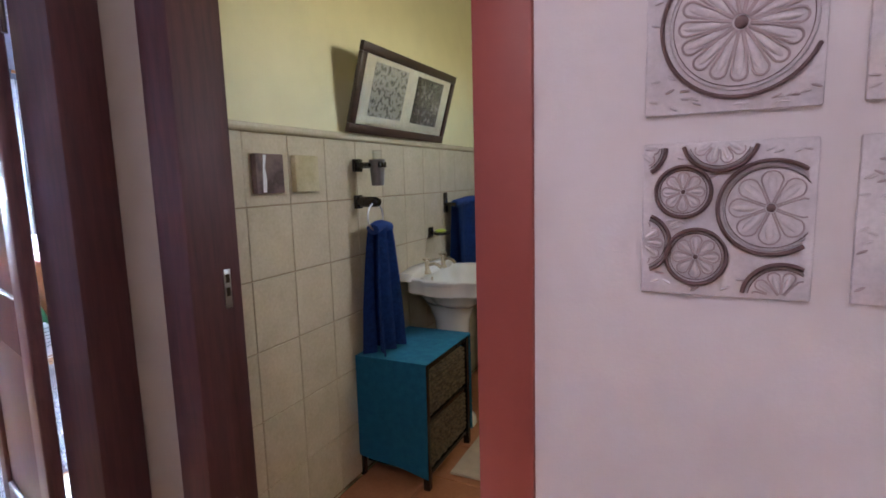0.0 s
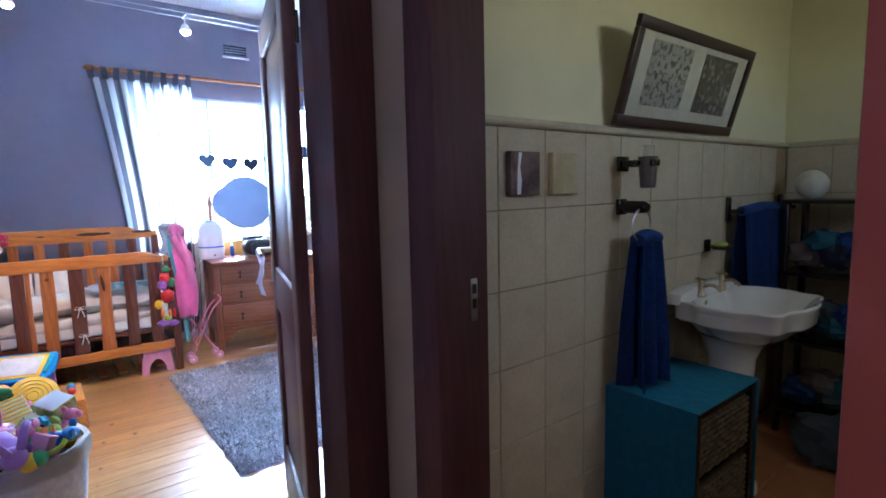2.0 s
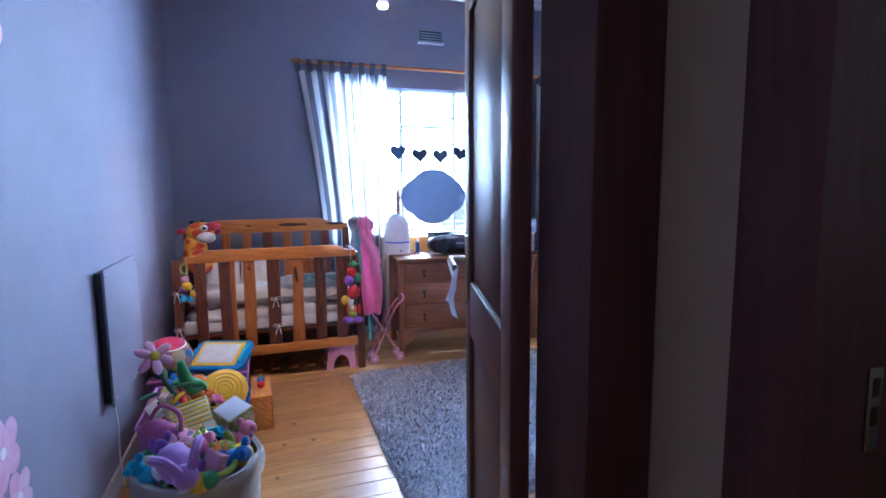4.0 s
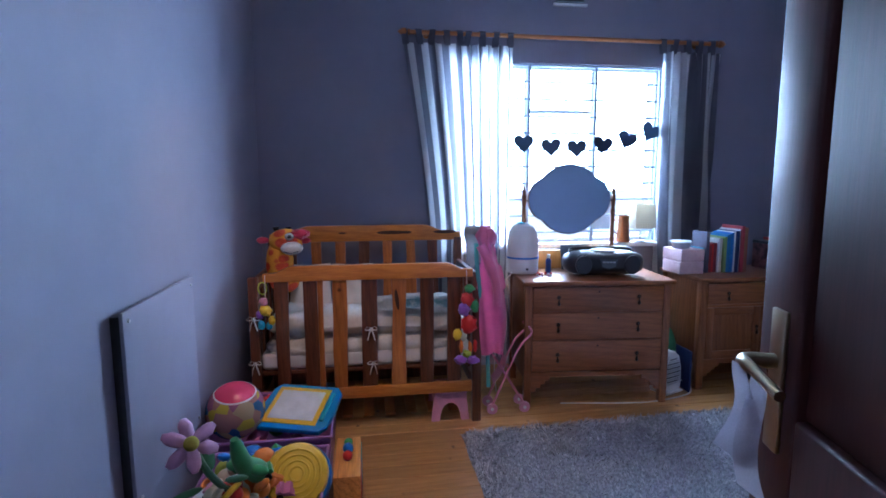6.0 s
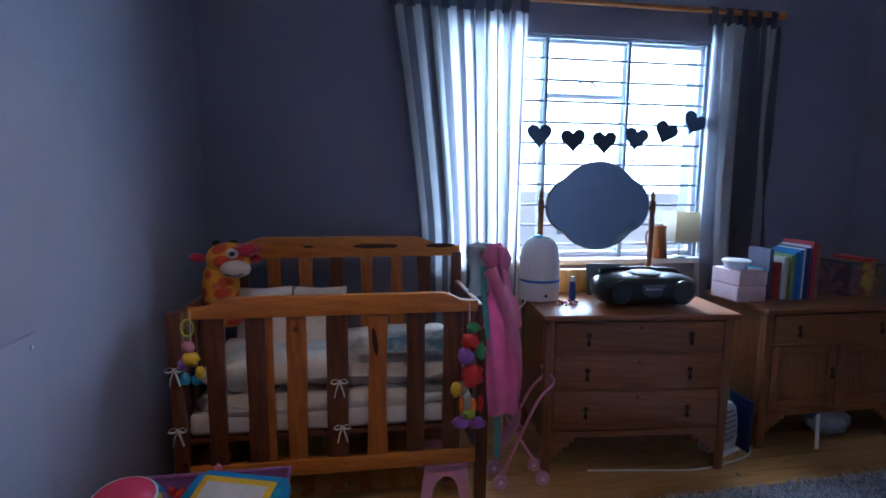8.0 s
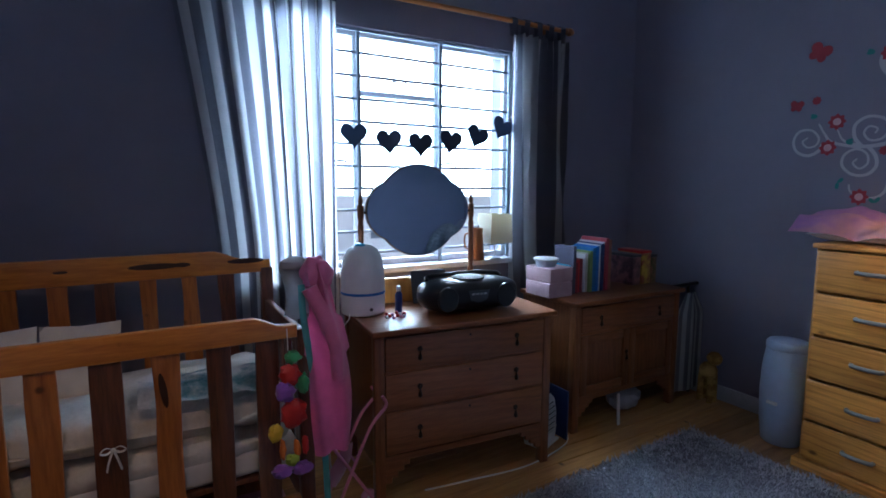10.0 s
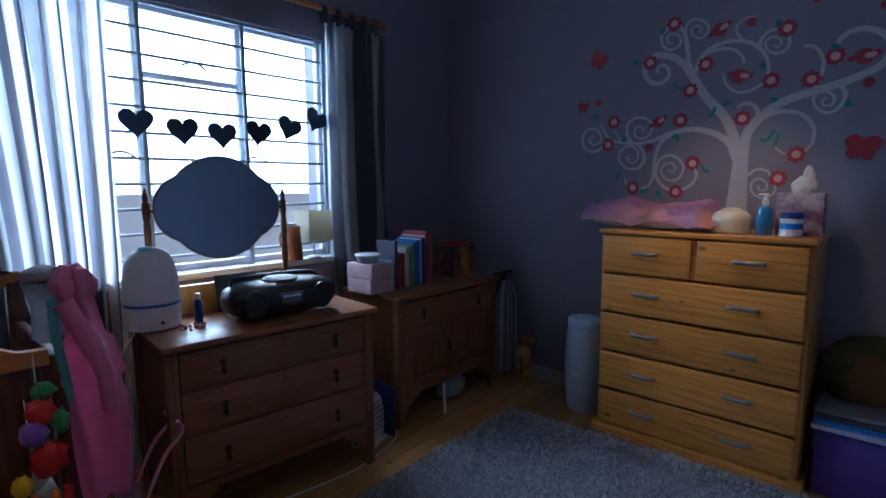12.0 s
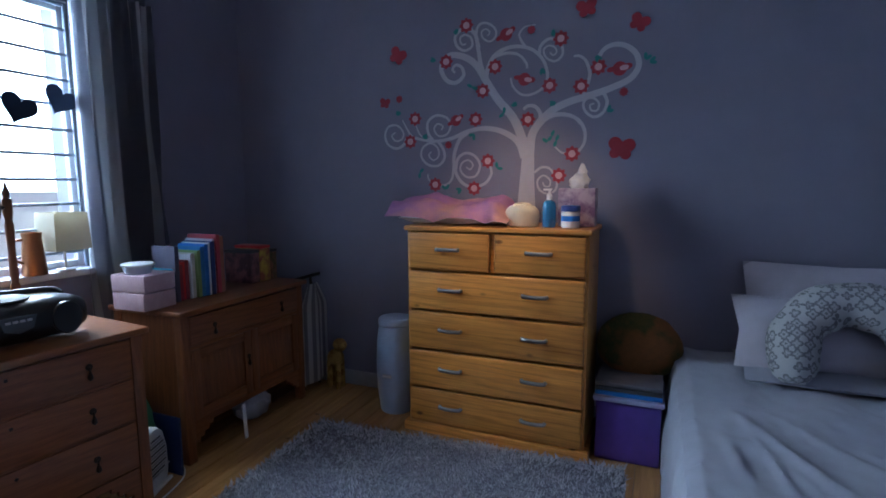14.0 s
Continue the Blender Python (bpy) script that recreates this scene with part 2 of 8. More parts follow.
def box(bm, x0, y0, z0, x1, y1, z1, bevel=0.004, seg=2):
    r = bmesh.ops.create_cube(bm, size=1.0)
    vs = r["verts"]
    for v in vs:
        v.co = Vector(((x0 + x1) / 2 + v.co.x * (x1 - x0), (y0 + y1) / 2 + v.co.y * (y1 - y0), (z0 + z1) / 2 + v.co.z * (z1 - z0)))
    if bevel:
        bevel = min(bevel, 0.45 * min(abs(x1 - x0), abs(y1 - y0), abs(z1 - z0)))
        es = list({e for v in vs for e in v.link_edges})
        bmesh.ops.bevel(bm, geom=es, offset=bevel, segments=seg, profile=0.5, affect="EDGES")
    return bm


def bx(*a, **k):
    return box(bmesh.new(), *a, **k)


def lathe(profile, seg=24, bm=None, at=(0, 0, 0), axis="z", squash=(1, 1)):
    """A turned body from (radius, height) pairs."""
    bm = bm or bmesh.new()
    rings = []
    for r, h in profile:
        ring = []
        for i in range(seg):
            a = 2 * math.pi * i / seg
            p = (r * math.cos(a) * squash[0], r * math.sin(a) * squash[1], h)
            if axis == "x":
                p = (h, p[0], p[1])
            elif axis == "y":
                p = (p[0], h, p[1])
            ring.append(bm.verts.new((at[0] + p[0], at[1] + p[1], at[2] + p[2])))
        rings.append(ring)
    for a, b in zip(rings, rings[1:]):
        for i in range(seg):
            j = (i + 1) % seg
            bm.faces.new((a[i], a[j], b[j], b[i]))
    bm.faces.new(list(reversed(rings[0])))
    bm.faces.new(rings[-1])
    bmesh.ops.recalc_face_normals(bm, faces=bm.faces)
    return bm


def tube(pts, r, seg=10, bm=None, cap=True, flat=1.0):
    """A round bar along a line of points; r is one radius or one for each point."""
    bm = bm or bmesh.new()
    pts = [Vector(p) for p in pts]
    rs = r if isinstance(r, (list, tuple)) else [r] * len(pts)
    rings, up = [], None
    for i, p in enumerate(pts):
        d = (pts[min(i + 1, len(pts) - 1)] - pts[max(i - 1, 0)]).normalized()
        if up is None:
            up = Vector((0, 0, 1)) if abs(d.z) < 0.9 else Vector((1, 0, 0))
        side = d.cross(up).normalized()
        up = side.cross(d).normalized()
        rings.append([bm.verts.new(p + rs[i] * (math.cos(a) * side + flat * math.sin(a) * up)) for a in (2 * math.pi * k / seg for k in range(seg))])
    for a, b in zip(rings, rings[1:]):
        for i in range(seg):
            j = (i + 1) % seg
            bm.faces.new((a[i], a[j], b[j], b[i]))
    if cap:
        bm.faces.new(list(reversed(rings[0])))
        bm.faces.new(rings[-1])
    bmesh.ops.recalc_face_normals(bm, faces=bm.faces)
    return bm


def curve(pts, n=8):
    """Catmull-Rom points through pts."""
    pts = [Vector(p) for p in pts]
    q = [2 * pts[0] - pts[1], *pts, 2 * pts[-1] - pts[-2]]
    out = []
    for i in range(1, len(q) - 2):
        a, b, c, d = q[i - 1:i + 3]
        for k in range(n):
            t = k / n
            out.append(0.5 * ((2 * b) + (c - a) * t + (2 * a - 5 * b + 4 * c - d) * t * t + (3 * b - a - 3 * c + d) * t ** 3))
    out.append(pts[-1])
    return out


def slab(outline, depth, axis="x", bevel=0.0, at=0.0):
    """A flat piece: the outline (two coordinates of the other axes) thickened along one axis, from at to at + depth."""
    bm = bmesh.new()
    def place(p, d):
        return {"x": (d, p[0], p[1]), "y": (p[0], d, p[1]), "z": (p[0], p[1], d)}[axis]
    a = [bm.verts.new(place(p, at)) for p in outline]
    b = [bm.verts.new(place(p, at + depth)) for p in outline]
    bm.faces.new(a)
    bm.faces.new(list(reversed(b)))
    n = len(a)
    for i in range(n):
        j = (i + 1) % n
        bm.faces.new((a[i], b[i], b[j], a[j]))
    bmesh.ops.recalc_face_normals(bm, faces=bm.faces)
    if bevel:
        rim = [e for e in bm.edges if any(len(f.verts) > 4 or n == 4 for f in e.link_faces)]
        bmesh.ops.bevel(bm, geom=rim, offset=bevel, segments=2, profile=0.5, affect="EDGES")
    return bm


def ball(r, at=(0, 0, 0), seg=16, squash=(1, 1, 1), bm=None, lump=0.0, freq=3.0):
    bm = bm or bmesh.new()
    made = bmesh.ops.create_uvsphere(bm, u_segments=seg, v_segments=max(6, seg // 2), radius=1.0)["verts"]
    for v in made:
        f = 1 + lump * noise.noise(v.co * freq + Vector(at) * 9)
        v.co = Vector(at) + Vector((v.co.x * r * squash[0], v.co.y * r * squash[1], v.co.z * r * squash[2])) * f
    return bm


def cushion(w, d, h, n=16, puff=0.6, rough=0.012, seed=0.0):
    """A soft pillow, flat at the seams, centred on the origin."""
    bm = bmesh.new()
    top, bot = {}, {}
    for i in range(n + 1):
        for j in range(n + 1):
            u, v = 2 * i / n - 1, 2 * j / n - 1
            edge = max(0.0, (1 - abs(u) ** 2.6) * (1 - abs(v) ** 2.6)) ** puff
            pinch = 1 - 0.06 * (1 - abs(u * v))
            x, y = u * w / 2 * pinch, v * d / 2 * pinch
            k = rough * noise.noise(Vector((u * 2.3, v * 2.3, seed)))
            rim = i in (0, n) or j in (0, n)
            top[i, j] = bm.verts.new((x, y, edge * h / 2 + k * edge))
            bot[i, j] = top[i, j] if rim else bm.verts.new((x, y, -edge * h / 2 + k * edge))
    for i in range(n):
        for j in range(n):
            bm.faces.new((top[i, j], top[i + 1, j], top[i + 1, j + 1], top[i, j + 1]))
            bm.faces.new((bot[i, j], bot[i, j + 1], bot[i + 1, j + 1], bot[i + 1, j]))
    bmesh.ops.recalc_face_normals(bm, faces=bm.faces)
    return bm


def cloth(fn, nu, nv, thick=0.004, uv=None):
    """A sheet of cloth: fn(u, v) gives the place, u and v from 0 to 1; uv gives metres along it for stripes."""
    bm = bmesh.new()
    layer = bm.loops.layers.uv.new("UVMap")
    g = [[bm.verts.new(fn(i / nu, j / nv)) for j in range(nv + 1)] for i in range(nu + 1)]
    for i in range(nu):
        for j in range(nv):
            f = bm.faces.new((g[i][j], g[i + 1][j], g[i + 1][j + 1], g[i][j + 1]))
            for lp, (a, b) in zip(f.loops, ((i, j), (i + 1, j), (i + 1, j + 1), (i, j + 1))):
                lp[layer].uv = uv(a / nu, b / nv) if uv else (a / nu, b / nv)
    if thick:
        bmesh.ops.solidify(bm, geom=list(bm.faces), thickness=thick)
    bmesh.ops.recalc_face_normals(bm, faces=bm.faces)
    return bm


def structure(name, bm, material, label, category):
    return tagged(part(name, bm, material), label, category, kind="structure")


ORIGIN = Matrix.Identity(4)
WX, LY, TY = -5.02, 0.41, 4.50      # window wall, side wall and tree wall, inner faces
EX0, EX1 = -1.20, -1.04             # wall with the bedroom door
BX, HY, BY1 = -0.87, 1.74, 4.38     # bathroom side wall, hall wall, bathroom far wall
CEIL = 3.05

# ---- bedroom shell ----
structure("floor", bx(-5.3, -0.9, -0.12, 2.7, 4.7, -0.022, bevel=0), M["grout"], "dark subfloor under boards and tiles", "floor")
structure("ceiling", bx(-5.3, -0.9, CEIL, 2.7, 4.7, CEIL + 0.1, bevel=0), M["ceiling"], "plain white painted ceiling", "ceiling")
WY0, WY1, WZ0, WZ1 = 1.82, 3.385, 0.93, 2.245
wall = bmesh.new()
box(wall, WX - 0.25, LY - 0.15, -0.1, WX, WY0, CEIL, bevel=0)
box(wall, WX - 0.25, WY1, -0.1, WX, TY + 0.15, CEIL, bevel=0)
box(wall, WX - 0.25, WY0, -0.1, WX, WY1, WZ0, bevel=0)
box(wall, WX - 0.25, WY0, WZ1, WX, WY1, CEIL, bevel=0)
structure("wall_window_side", wall, M["blue_wall"], "grey-blue painted wall with the bedroom window", "wall")
structure("wall_side", bx(WX, LY - 0.15, -0.1, EX1, LY, CEIL, bevel=0), M["blue_wall"], "grey-blue painted bedroom side wall", "wall")
structure("wall_tree", bx(WX, TY, -0.1, EX0, TY + 0.15, CEIL, bevel=0), M["blue_wall"], "grey-blue painted wall behind the chest of drawers", "wall")
DY0, DY1, DZ = 0.69, 1.72, 2.12     # rough opening of the bedroom door
wall = bmesh.new()
box(wall, EX0, LY, -0.1, EX1, DY0, CEIL, bevel=0)
box(wall, EX0, DY0, DZ, EX1, DY1, CEIL, bevel=0)
box(wall, EX0, DY1, -0.1, EX1, TY, CEIL, bevel=0)
structure("wall_door_side", wall, M["blue_wall"], "grey-blue painted wall with the bedroom door", "wall")
# ---- hall and bathroom shell ----
structure("wall_bathroom_side", bx(EX1, HY + 0.16, -0.1, BX - 0.012, TY, CEIL, bevel=0), M["yellow_wall"], "pale yellow bathroom side wall above a tiled dado", "wall")
wall = bmesh.new()
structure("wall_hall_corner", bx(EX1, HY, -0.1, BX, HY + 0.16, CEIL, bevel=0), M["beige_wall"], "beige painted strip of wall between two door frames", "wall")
box(wall, BX, HY, 2.10, 0.21, HY + 0.16, CEIL, bevel=0)
box(wall, 0.205, HY, -0.1, 2.5, HY + 0.16, CEIL, bevel=0)
structure("wall_hall", wall, M["white_wall"], "offwhite painted hall wall beside the bathroom door", "wall")
structure("wall_bathroom_end", bx(BX - 0.012, BY1, -0.1, 1.3, TY, CEIL, bevel=0), M["yellow_wall"], "pale yellow bathroom end wall", "wall")
wall = bmesh.new()
box(wall, 1.2, HY + 0.16, -0.1, 1.35, 2.85, CEIL, bevel=0)
box(wall, 1.2, 3.55, -0.1, 1.35, BY1, CEIL, bevel=0)
box(wall, 1.2, 2.85, -0.1, 1.35, 3.55, 1.80, bevel=0)
box(wall, 1.2, 2.85, 2.25, 1.35, 3.55, CEIL, bevel=0)
structure("wall_bathroom_window", wall, M["yellow_wall"], "pale yellow bathroom wall with a small window", "wall")
structure("wall_hall_side", bx(EX1, -0.75, -0.1, 2.5, -0.6, CEIL, bevel=0), M["white_wall"], "plain offwhite hall wall", "wall")
structure("wall_hall_back", bx(EX0, -0.75, -0.1, EX1, LY, CEIL, bevel=0), M["white_wall"], "plain offwhite hall end wall", "wall")
structure("wall_hall_far", bx(2.4, -0.6, -0.1, 2.55, HY, CEIL, bevel=0), M["white_wall"], "plain offwhite hall end wall", "wall")


def baseboard(name, x0, y0, x1, y1):
    structure(name, bx(x0, y0, 0.0, x1, y1, 0.10, bevel=0.006), M["skirting"], "grey painted skirting board", "baseboard")


M["skirting"] = plain("grey_skirting_paint", (0.46, 0.46, 0.50), 0.5)
baseboard("baseboard", WX + 0.016, TY - 0.016, EX0, TY - 0.001)
baseboard("baseboard", WX + 0.001, LY + 0.016, WX + 0.016, TY - 0.016)
baseboard("baseboard", WX + 0.016, LY + 0.001, EX0, LY + 0.016)


# ---- doors ----
def door_frame(name, label, posts, head, mat="frame"):
    t = tagged(new(name), label, "door frame", kind="structure")
    for p in posts:
        part("jamb", bx(*p[:6], bevel=0.006), M[p[6] if len(p) > 6 else mat], t)
    part("lintel", bx(*head, bevel=0.006), M[mat], t)
    return t


door_frame("door_frame_1", "dark mahogany frame of the bedroom door", [
    (EX0 - 0.005, 1.600, 0, EX1 + 0.012, 1.738, 2.11), (EX0 - 0.005, 0.57, 0, EX1 + 0.012, 0.695, 2.11)],
    (EX0 - 0.005, 0.57, 2.112, EX1 + 0.012, 1.738, 2.22))
# left jamb takes the darker frame material in place of its dimmer light
bath = door_frame("door_frame_2", "reddish mahogany frame of the bathroom door, left jamb coloured as shaded", [
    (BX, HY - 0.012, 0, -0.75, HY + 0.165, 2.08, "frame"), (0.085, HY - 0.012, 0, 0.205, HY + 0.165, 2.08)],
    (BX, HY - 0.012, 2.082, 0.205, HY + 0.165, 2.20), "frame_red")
strike = part("strike_plate", bx(-0.7495, 1.838, 1.00, -0.7465, 1.862, 1.115, bevel=0.0008), M["steel"], bath, "worn steel strike plate")
for z in (1.035, 1.075):
    part("latch_hole", bx(-0.7468, 1.843, z, -0.7455, 1.857, z + 0.026, bevel=0.0004), M["dark_metal"], strike)

# bedroom door, standing open into the room
leaf_angle = math.degrees(math.atan2(0.213, 0.78))
door = thing("door_1", pose(-1.222, 1.552, 0, 0, 0, 180 - leaf_angle), "dark mahogany panelled door standing open into the bedroom", "door", kind="structure")
# local x runs from hinge to lock, local y from the hall face (0) backwards (negative is towards the hall)
LW, LT, LH = 0.81, 0.042, 2.03
for name, a in (("stile", (0, -LT, 0.008, 0.115, 0, LH)), ("stile", (LW - 0.115, -LT, 0.008, LW, 0, LH)),
                ("rail", (0.1152, -LT, 0.008, LW - 0.1152, 0, 0.24)), ("rail", (0.1152, -LT, 0.86, LW - 0.1152, 0, 1.04)),
                ("rail", (0.1152, -LT, LH - 0.13, LW - 0.1152, 0, LH))):
    part(name, bx(*a, bevel=0.006, seg=3), M["door"], door)
for z0, z1 in ((0.2402, 0.8598), (1.0402, LH - 0.1302)):
    part("panel", bx(0.1152, -LT + 0.014, z0, LW - 0.1152, -0.014, z1, bevel=0.004), M["door"], door)
for z in (0.25, 1.78):
    h = part("hinge", lathe([(0.007, 0), (0.007, 0.09)], 10, at=(-0.012, -LT + 0.002, z)), M["dark_metal"], door, "dark steel butt hinge")
for side, s in ((0.0, 1), (-LT, -1)):
    plate = part("handle_plate", bx(LW - 0.085, side - 0.001 if s > 0 else side - 0.007, 0.97, LW - 0.045, side + 0.007 if s > 0 else side + 0.001, 1.19, bevel=0.003), M["brass"], door, "aged brass lever plate")
    part("lever", tube(curve([(LW - 0.065, side, 1.11), (LW - 0.065, side + s * 0.05, 1.11), (LW - 0.10, side + s * 0.058, 1.112), (LW - 0.18, side + s * 0.055, 1.10)], 6), [0.012] * 7 + [0.010] * 6 + [0.008] * 6, 10), M["brass"], plate)

# ---- window, curtains ----
win = tagged(new("window_1"), "white steel window with burglar bars, bright outside", "window", kind="structure")
fx = WX - 0.10
for a in ((fx, WY0, WZ0, fx + 0.035, WY0 + 0.035, WZ1), (fx, WY1 - 0.035, WZ0, fx + 0.035, WY1, WZ1),
          (fx, WY0 + 0.0352, WZ0, fx + 0.035, WY1 - 0.0352, WZ0 + 0.035), (fx, WY0 + 0.0352, WZ1 - 0.035, fx + 0.035, WY1 - 0.0352, WZ1)):
    part("window_frame", bx(*a, bevel=0.004), M["white_metal"], win)
MULL = (2.335, 2.852)
for y in MULL:
    part("mullion", bx(fx + 0.002, y - 0.016, WZ0 + 0.036, fx + 0.033, y + 0.016, WZ1 - 0.036, bevel=0.003), M["white_metal"], win)
part("transom", bx(fx + 0.003, MULL[0] + 0.0162, 1.895, fx + 0.032, MULL[1] - 0.0162, 1.925, bevel=0.003), M["white_metal"], win)
for y0, y1 in ((WY0 + 0.036, MULL[0] - 0.017), (MULL[0] + 0.017, MULL[1] - 0.017), (MULL[1] + 0.017, WY1 - 0.036)):
    g = part("pane", bx(fx + 0.012, y0, WZ0 + 0.036, fx + 0.016, y1, WZ1 - 0.036, bevel=0), M["glass"], win)
    g.visible_shadow = False
part("window_sill", bx(WX - 0.06, WY0 - 0.03, WZ0 - 0.035, WX + 0.05, WY1 + 0.03, WZ0 - 0.001, bevel=0.006), M["white_metal"], win, "white painted sill")
for y, z in ((2.24, 1.52), (2.60, 1.98), (2.93, 1.52)):
    part("window_stay", tube(curve([(fx + 0.04, y - 0.06, z), (fx + 0.07, y, z + 0.012), (fx + 0.05, y + 0.07, z - 0.02)], 4), 0.006, 8), M["dark_metal"], win, "dark steel window stay")

grille = thing("burglar_bars", ORIGIN, "pale painted steel burglar bars across the window", "burglar bars")
bxp = WX - 0.028
for z in [2.115 - 0.1225 * k for k in range(10)]:
    part("bar", tube([(bxp, WY0 + 0.004, z), (bxp, WY1 - 0.004, z)], 0.008, 8), M["bars"], grille)
for y in (WY0 + 0.02, *MULL, WY1 - 0.02):
    part("upright", bx(bxp - 0.005, y - 0.010, WZ0 + 0.002, bxp + 0.012, y + 0.010, WZ1 - 0.002, bevel=0.002), M["bars"], grille)
part("upright", bx(bxp - 0.004, WY0 + 0.032, WZ1 - 0.02, bxp + 0.011, WY1 - 0.032, WZ1 - 0.004, bevel=0.002), M["bars"], grille)

rod = thing("curtain_rod", pose(-4.945, 2.597, 2.403), "orange pine curtain rod with turned finials", "curtain rod")
part("pole", tube([(0, -1.138, 0), (0, 1.138, 0)], 0.0145, 14), M["rod"], rod)
for s in (-1, 1):
    part("finial", lathe([(0.015, 0), (0.022, 0.008), (0.014, 0.018), (0.026, 0.035), (0.024, 0.055), (0.010, 0.075), (0.001, 0.085)] if s > 0 else
                         [(0.001, -0.085), (0.010, -0.075), (0.024, -0.055), (0.026, -0.035), (0.014, -0.018), (0.022, -0.008), (0.015, 0)], 16, at=(0, s * 1.139, 0), axis="y"), M["rod"], rod)
    part("bracket", lathe([(0.024, -0.074), (0.024, -0.06), (0.012, -0.05), (0.012, -0.0)], 14, at=(0, s * 1.02, 0), axis="x"), M["rod"], rod)


def make_curtain(label, top, mid, bottom, split, loose, tight, slant, seed):
    """top, mid and bottom: (y0, y1) of the edges at z 2.33, 1.05 and 0.08; flat up to split (0 to 1), gathered beyond it."""
    t = thing("curtain", ORIGIN, label, "curtain", "curtains at the window")
    z0, z1 = 0.08, 2.335
    rnd = random.Random(seed)
    ph = [rnd.uniform(0, 6.3) for _ in range(5)]
    width = top[1] - top[0]
    def edge(k, z):
        if z > 1.05:
            f = (z - 1.05) / (z1 - 1.05)
            return mid[k] + (top[k] - mid[k]) * f ** 1.2
        f = (1.05 - z) / (1.05 - z0)
        return mid[k] + (bottom[k] - mid[k]) * f
    def gathered(u, a, b):
        return u * a if u < split else split * a + (u - split) * b
    def along(u):
        return width * gathered(u, 1.08, 2.1)
    def fn(u, v):
        z = z0 + (z1 - z0) * v
        y0, y1 = edge(0, z), edge(1, z)
        n = noise.noise(Vector((u * 3.5, v * 1.3, seed)))
        a = 2 * math.pi * gathered(u, loose, tight) + slant * (1 - v) + 2.6 * n + ph[0]
        g = min(1.0, max(0.0, (u - split) / 0.12 + 0.5))
        amp = (0.009 + 0.006 * (1 - v)) * (1 - g) + (0.015 + 0.036 * (1 - v) ** 0.5 + 0.014 * noise.noise(Vector((u * 7, v * 2.4, seed + 3)))) * g
        crease = 0.012 * g * noise.noise(Vector((u * 16 + v * slant, v * 3.2, seed + 9)))
        return (-4.945 + amp * (math.sin(a) + 0.35 * math.sin(2 * a + ph[1])) + crease, y0 + (y1 - y0) * (u + 0.016 * g * math.cos(a)), z)
    part("drape", cloth(fn, 150, 44, 0.0, uv=lambda u, v: (along(u), v * 2.2)), M["curtain"], t)
    total, k = along(1.0), 0
    while k * 0.104 < total - 0.02:
        m = (k * 0.104 + 0.008) / width
        u = m / 1.08 if m / 1.08 < split else split + (m - split * 1.08) / 2.1
        y = top[0] + width * min(u, 0.99)
        ring = [(-4.945 + 0.0195 * math.cos(a), y + 0.004 * math.sin(k * 3), 2.405 + (0.0195 * math.sin(a) if math.sin(a) > -0.5 else -0.085)) for a in [math.pi * (1.28 - 1.56 * i / 12) for i in range(13)]]
        def tab(u, v, ring=ring, lean=rnd.uniform(-0.012, 0.012)):
            p = ring[min(12, int(round(v * 12)))]
            return (p[0], p[1] + (u - 0.5) * 0.042 + lean * (p[2] - 2.405) / 0.08, p[2])
        part("tab", cloth(tab, 2, 12, 0.002), M["tabs"], t, "dark grey tab loop")
        k += 1 if u < split else 2
    return t


make_curtain("grey and white striped curtain glowing with daylight", (1.41, 2.19), (1.575, 2.17), (1.59, 2.15), 0.52, 4.5, 11.0, 0.5, 3)
make_curtain("grey and white striped curtain bunched beside the window", (3.31, 3.80), (3.315, 3.77), (3.34, 3.76), 0.0, 3.0, 7.5, 3.0, 8)

# ---- rug ----
rugc = [Vector((-3.94, 1.63, 0)), Vector((-2.19, 1.62, 0)), Vector((-2.38, 4.05, 0)), Vector((-4.02, 3.94, 0))]
rug = thing("rug", ORIGIN, "grey shaggy rug lying on the floorboards", "rug")
def rug_at(u, v, h=0.0):
    p = rugc[0].lerp(rugc[1], u).lerp(rugc[3].lerp(rugc[2], u), v)
    e = 0.012 * noise.noise(Vector((u * 14, v * 17, 1.3)))
    return Vector((p.x + e, p.y + 0.5 * e, h))
bm = bmesh.new()
NU, NV = 46, 60
def rug_h(u, v):
    e = min(u, 1 - u, v, 1 - v) * 22
    return 0.001 + (0.017 + 0.006 * noise.noise(Vector((u * 40, v * 52, 0)))) * min(1, e)
g = [[bm.verts.new(rug_at(i / NU, j / NV, rug_h(i / NU, j / NV))) for j in range(NV + 1)] for i in range(NU + 1)]
for i in range(NU):
    for j in range(NV):
        bm.faces.new((g[i][j], g[i + 1][j], g[i + 1][j + 1], g[i][j + 1]))
part("rug_body", bm, M["rug_base"], rug)
rnd = random.Random(5)
vs, fs = [], []
for k in range(46000):
    u, v = rnd.random(), rnd.random()
    p = rug_at(u, v, 0.008)
    a = rnd.uniform(0, 6.283)
    sw = Vector((noise.noise(p * 6), noise.noise(p * 6 + Vector((9, 3, 1))), 0)) * 0.9
    d = Vector((math.cos(a), math.sin(a), 0))
    n = Vector((-d.y, d.x, 0)) * rnd.uniform(0.0028, 0.0058)
    tip = p + (d * 0.55 + sw) * rnd.uniform(0.016, 0.042) + Vector((0, 0, rnd.uniform(0.012, 0.030)))
    b = len(vs)
    vs += [p - n, p + n, tip]
    fs.append((b, b + 1, b + 2))
me = bpy.data.meshes.new("shag")
me.from_pydata(vs, [], fs)
me.materials.append(M["pile"])
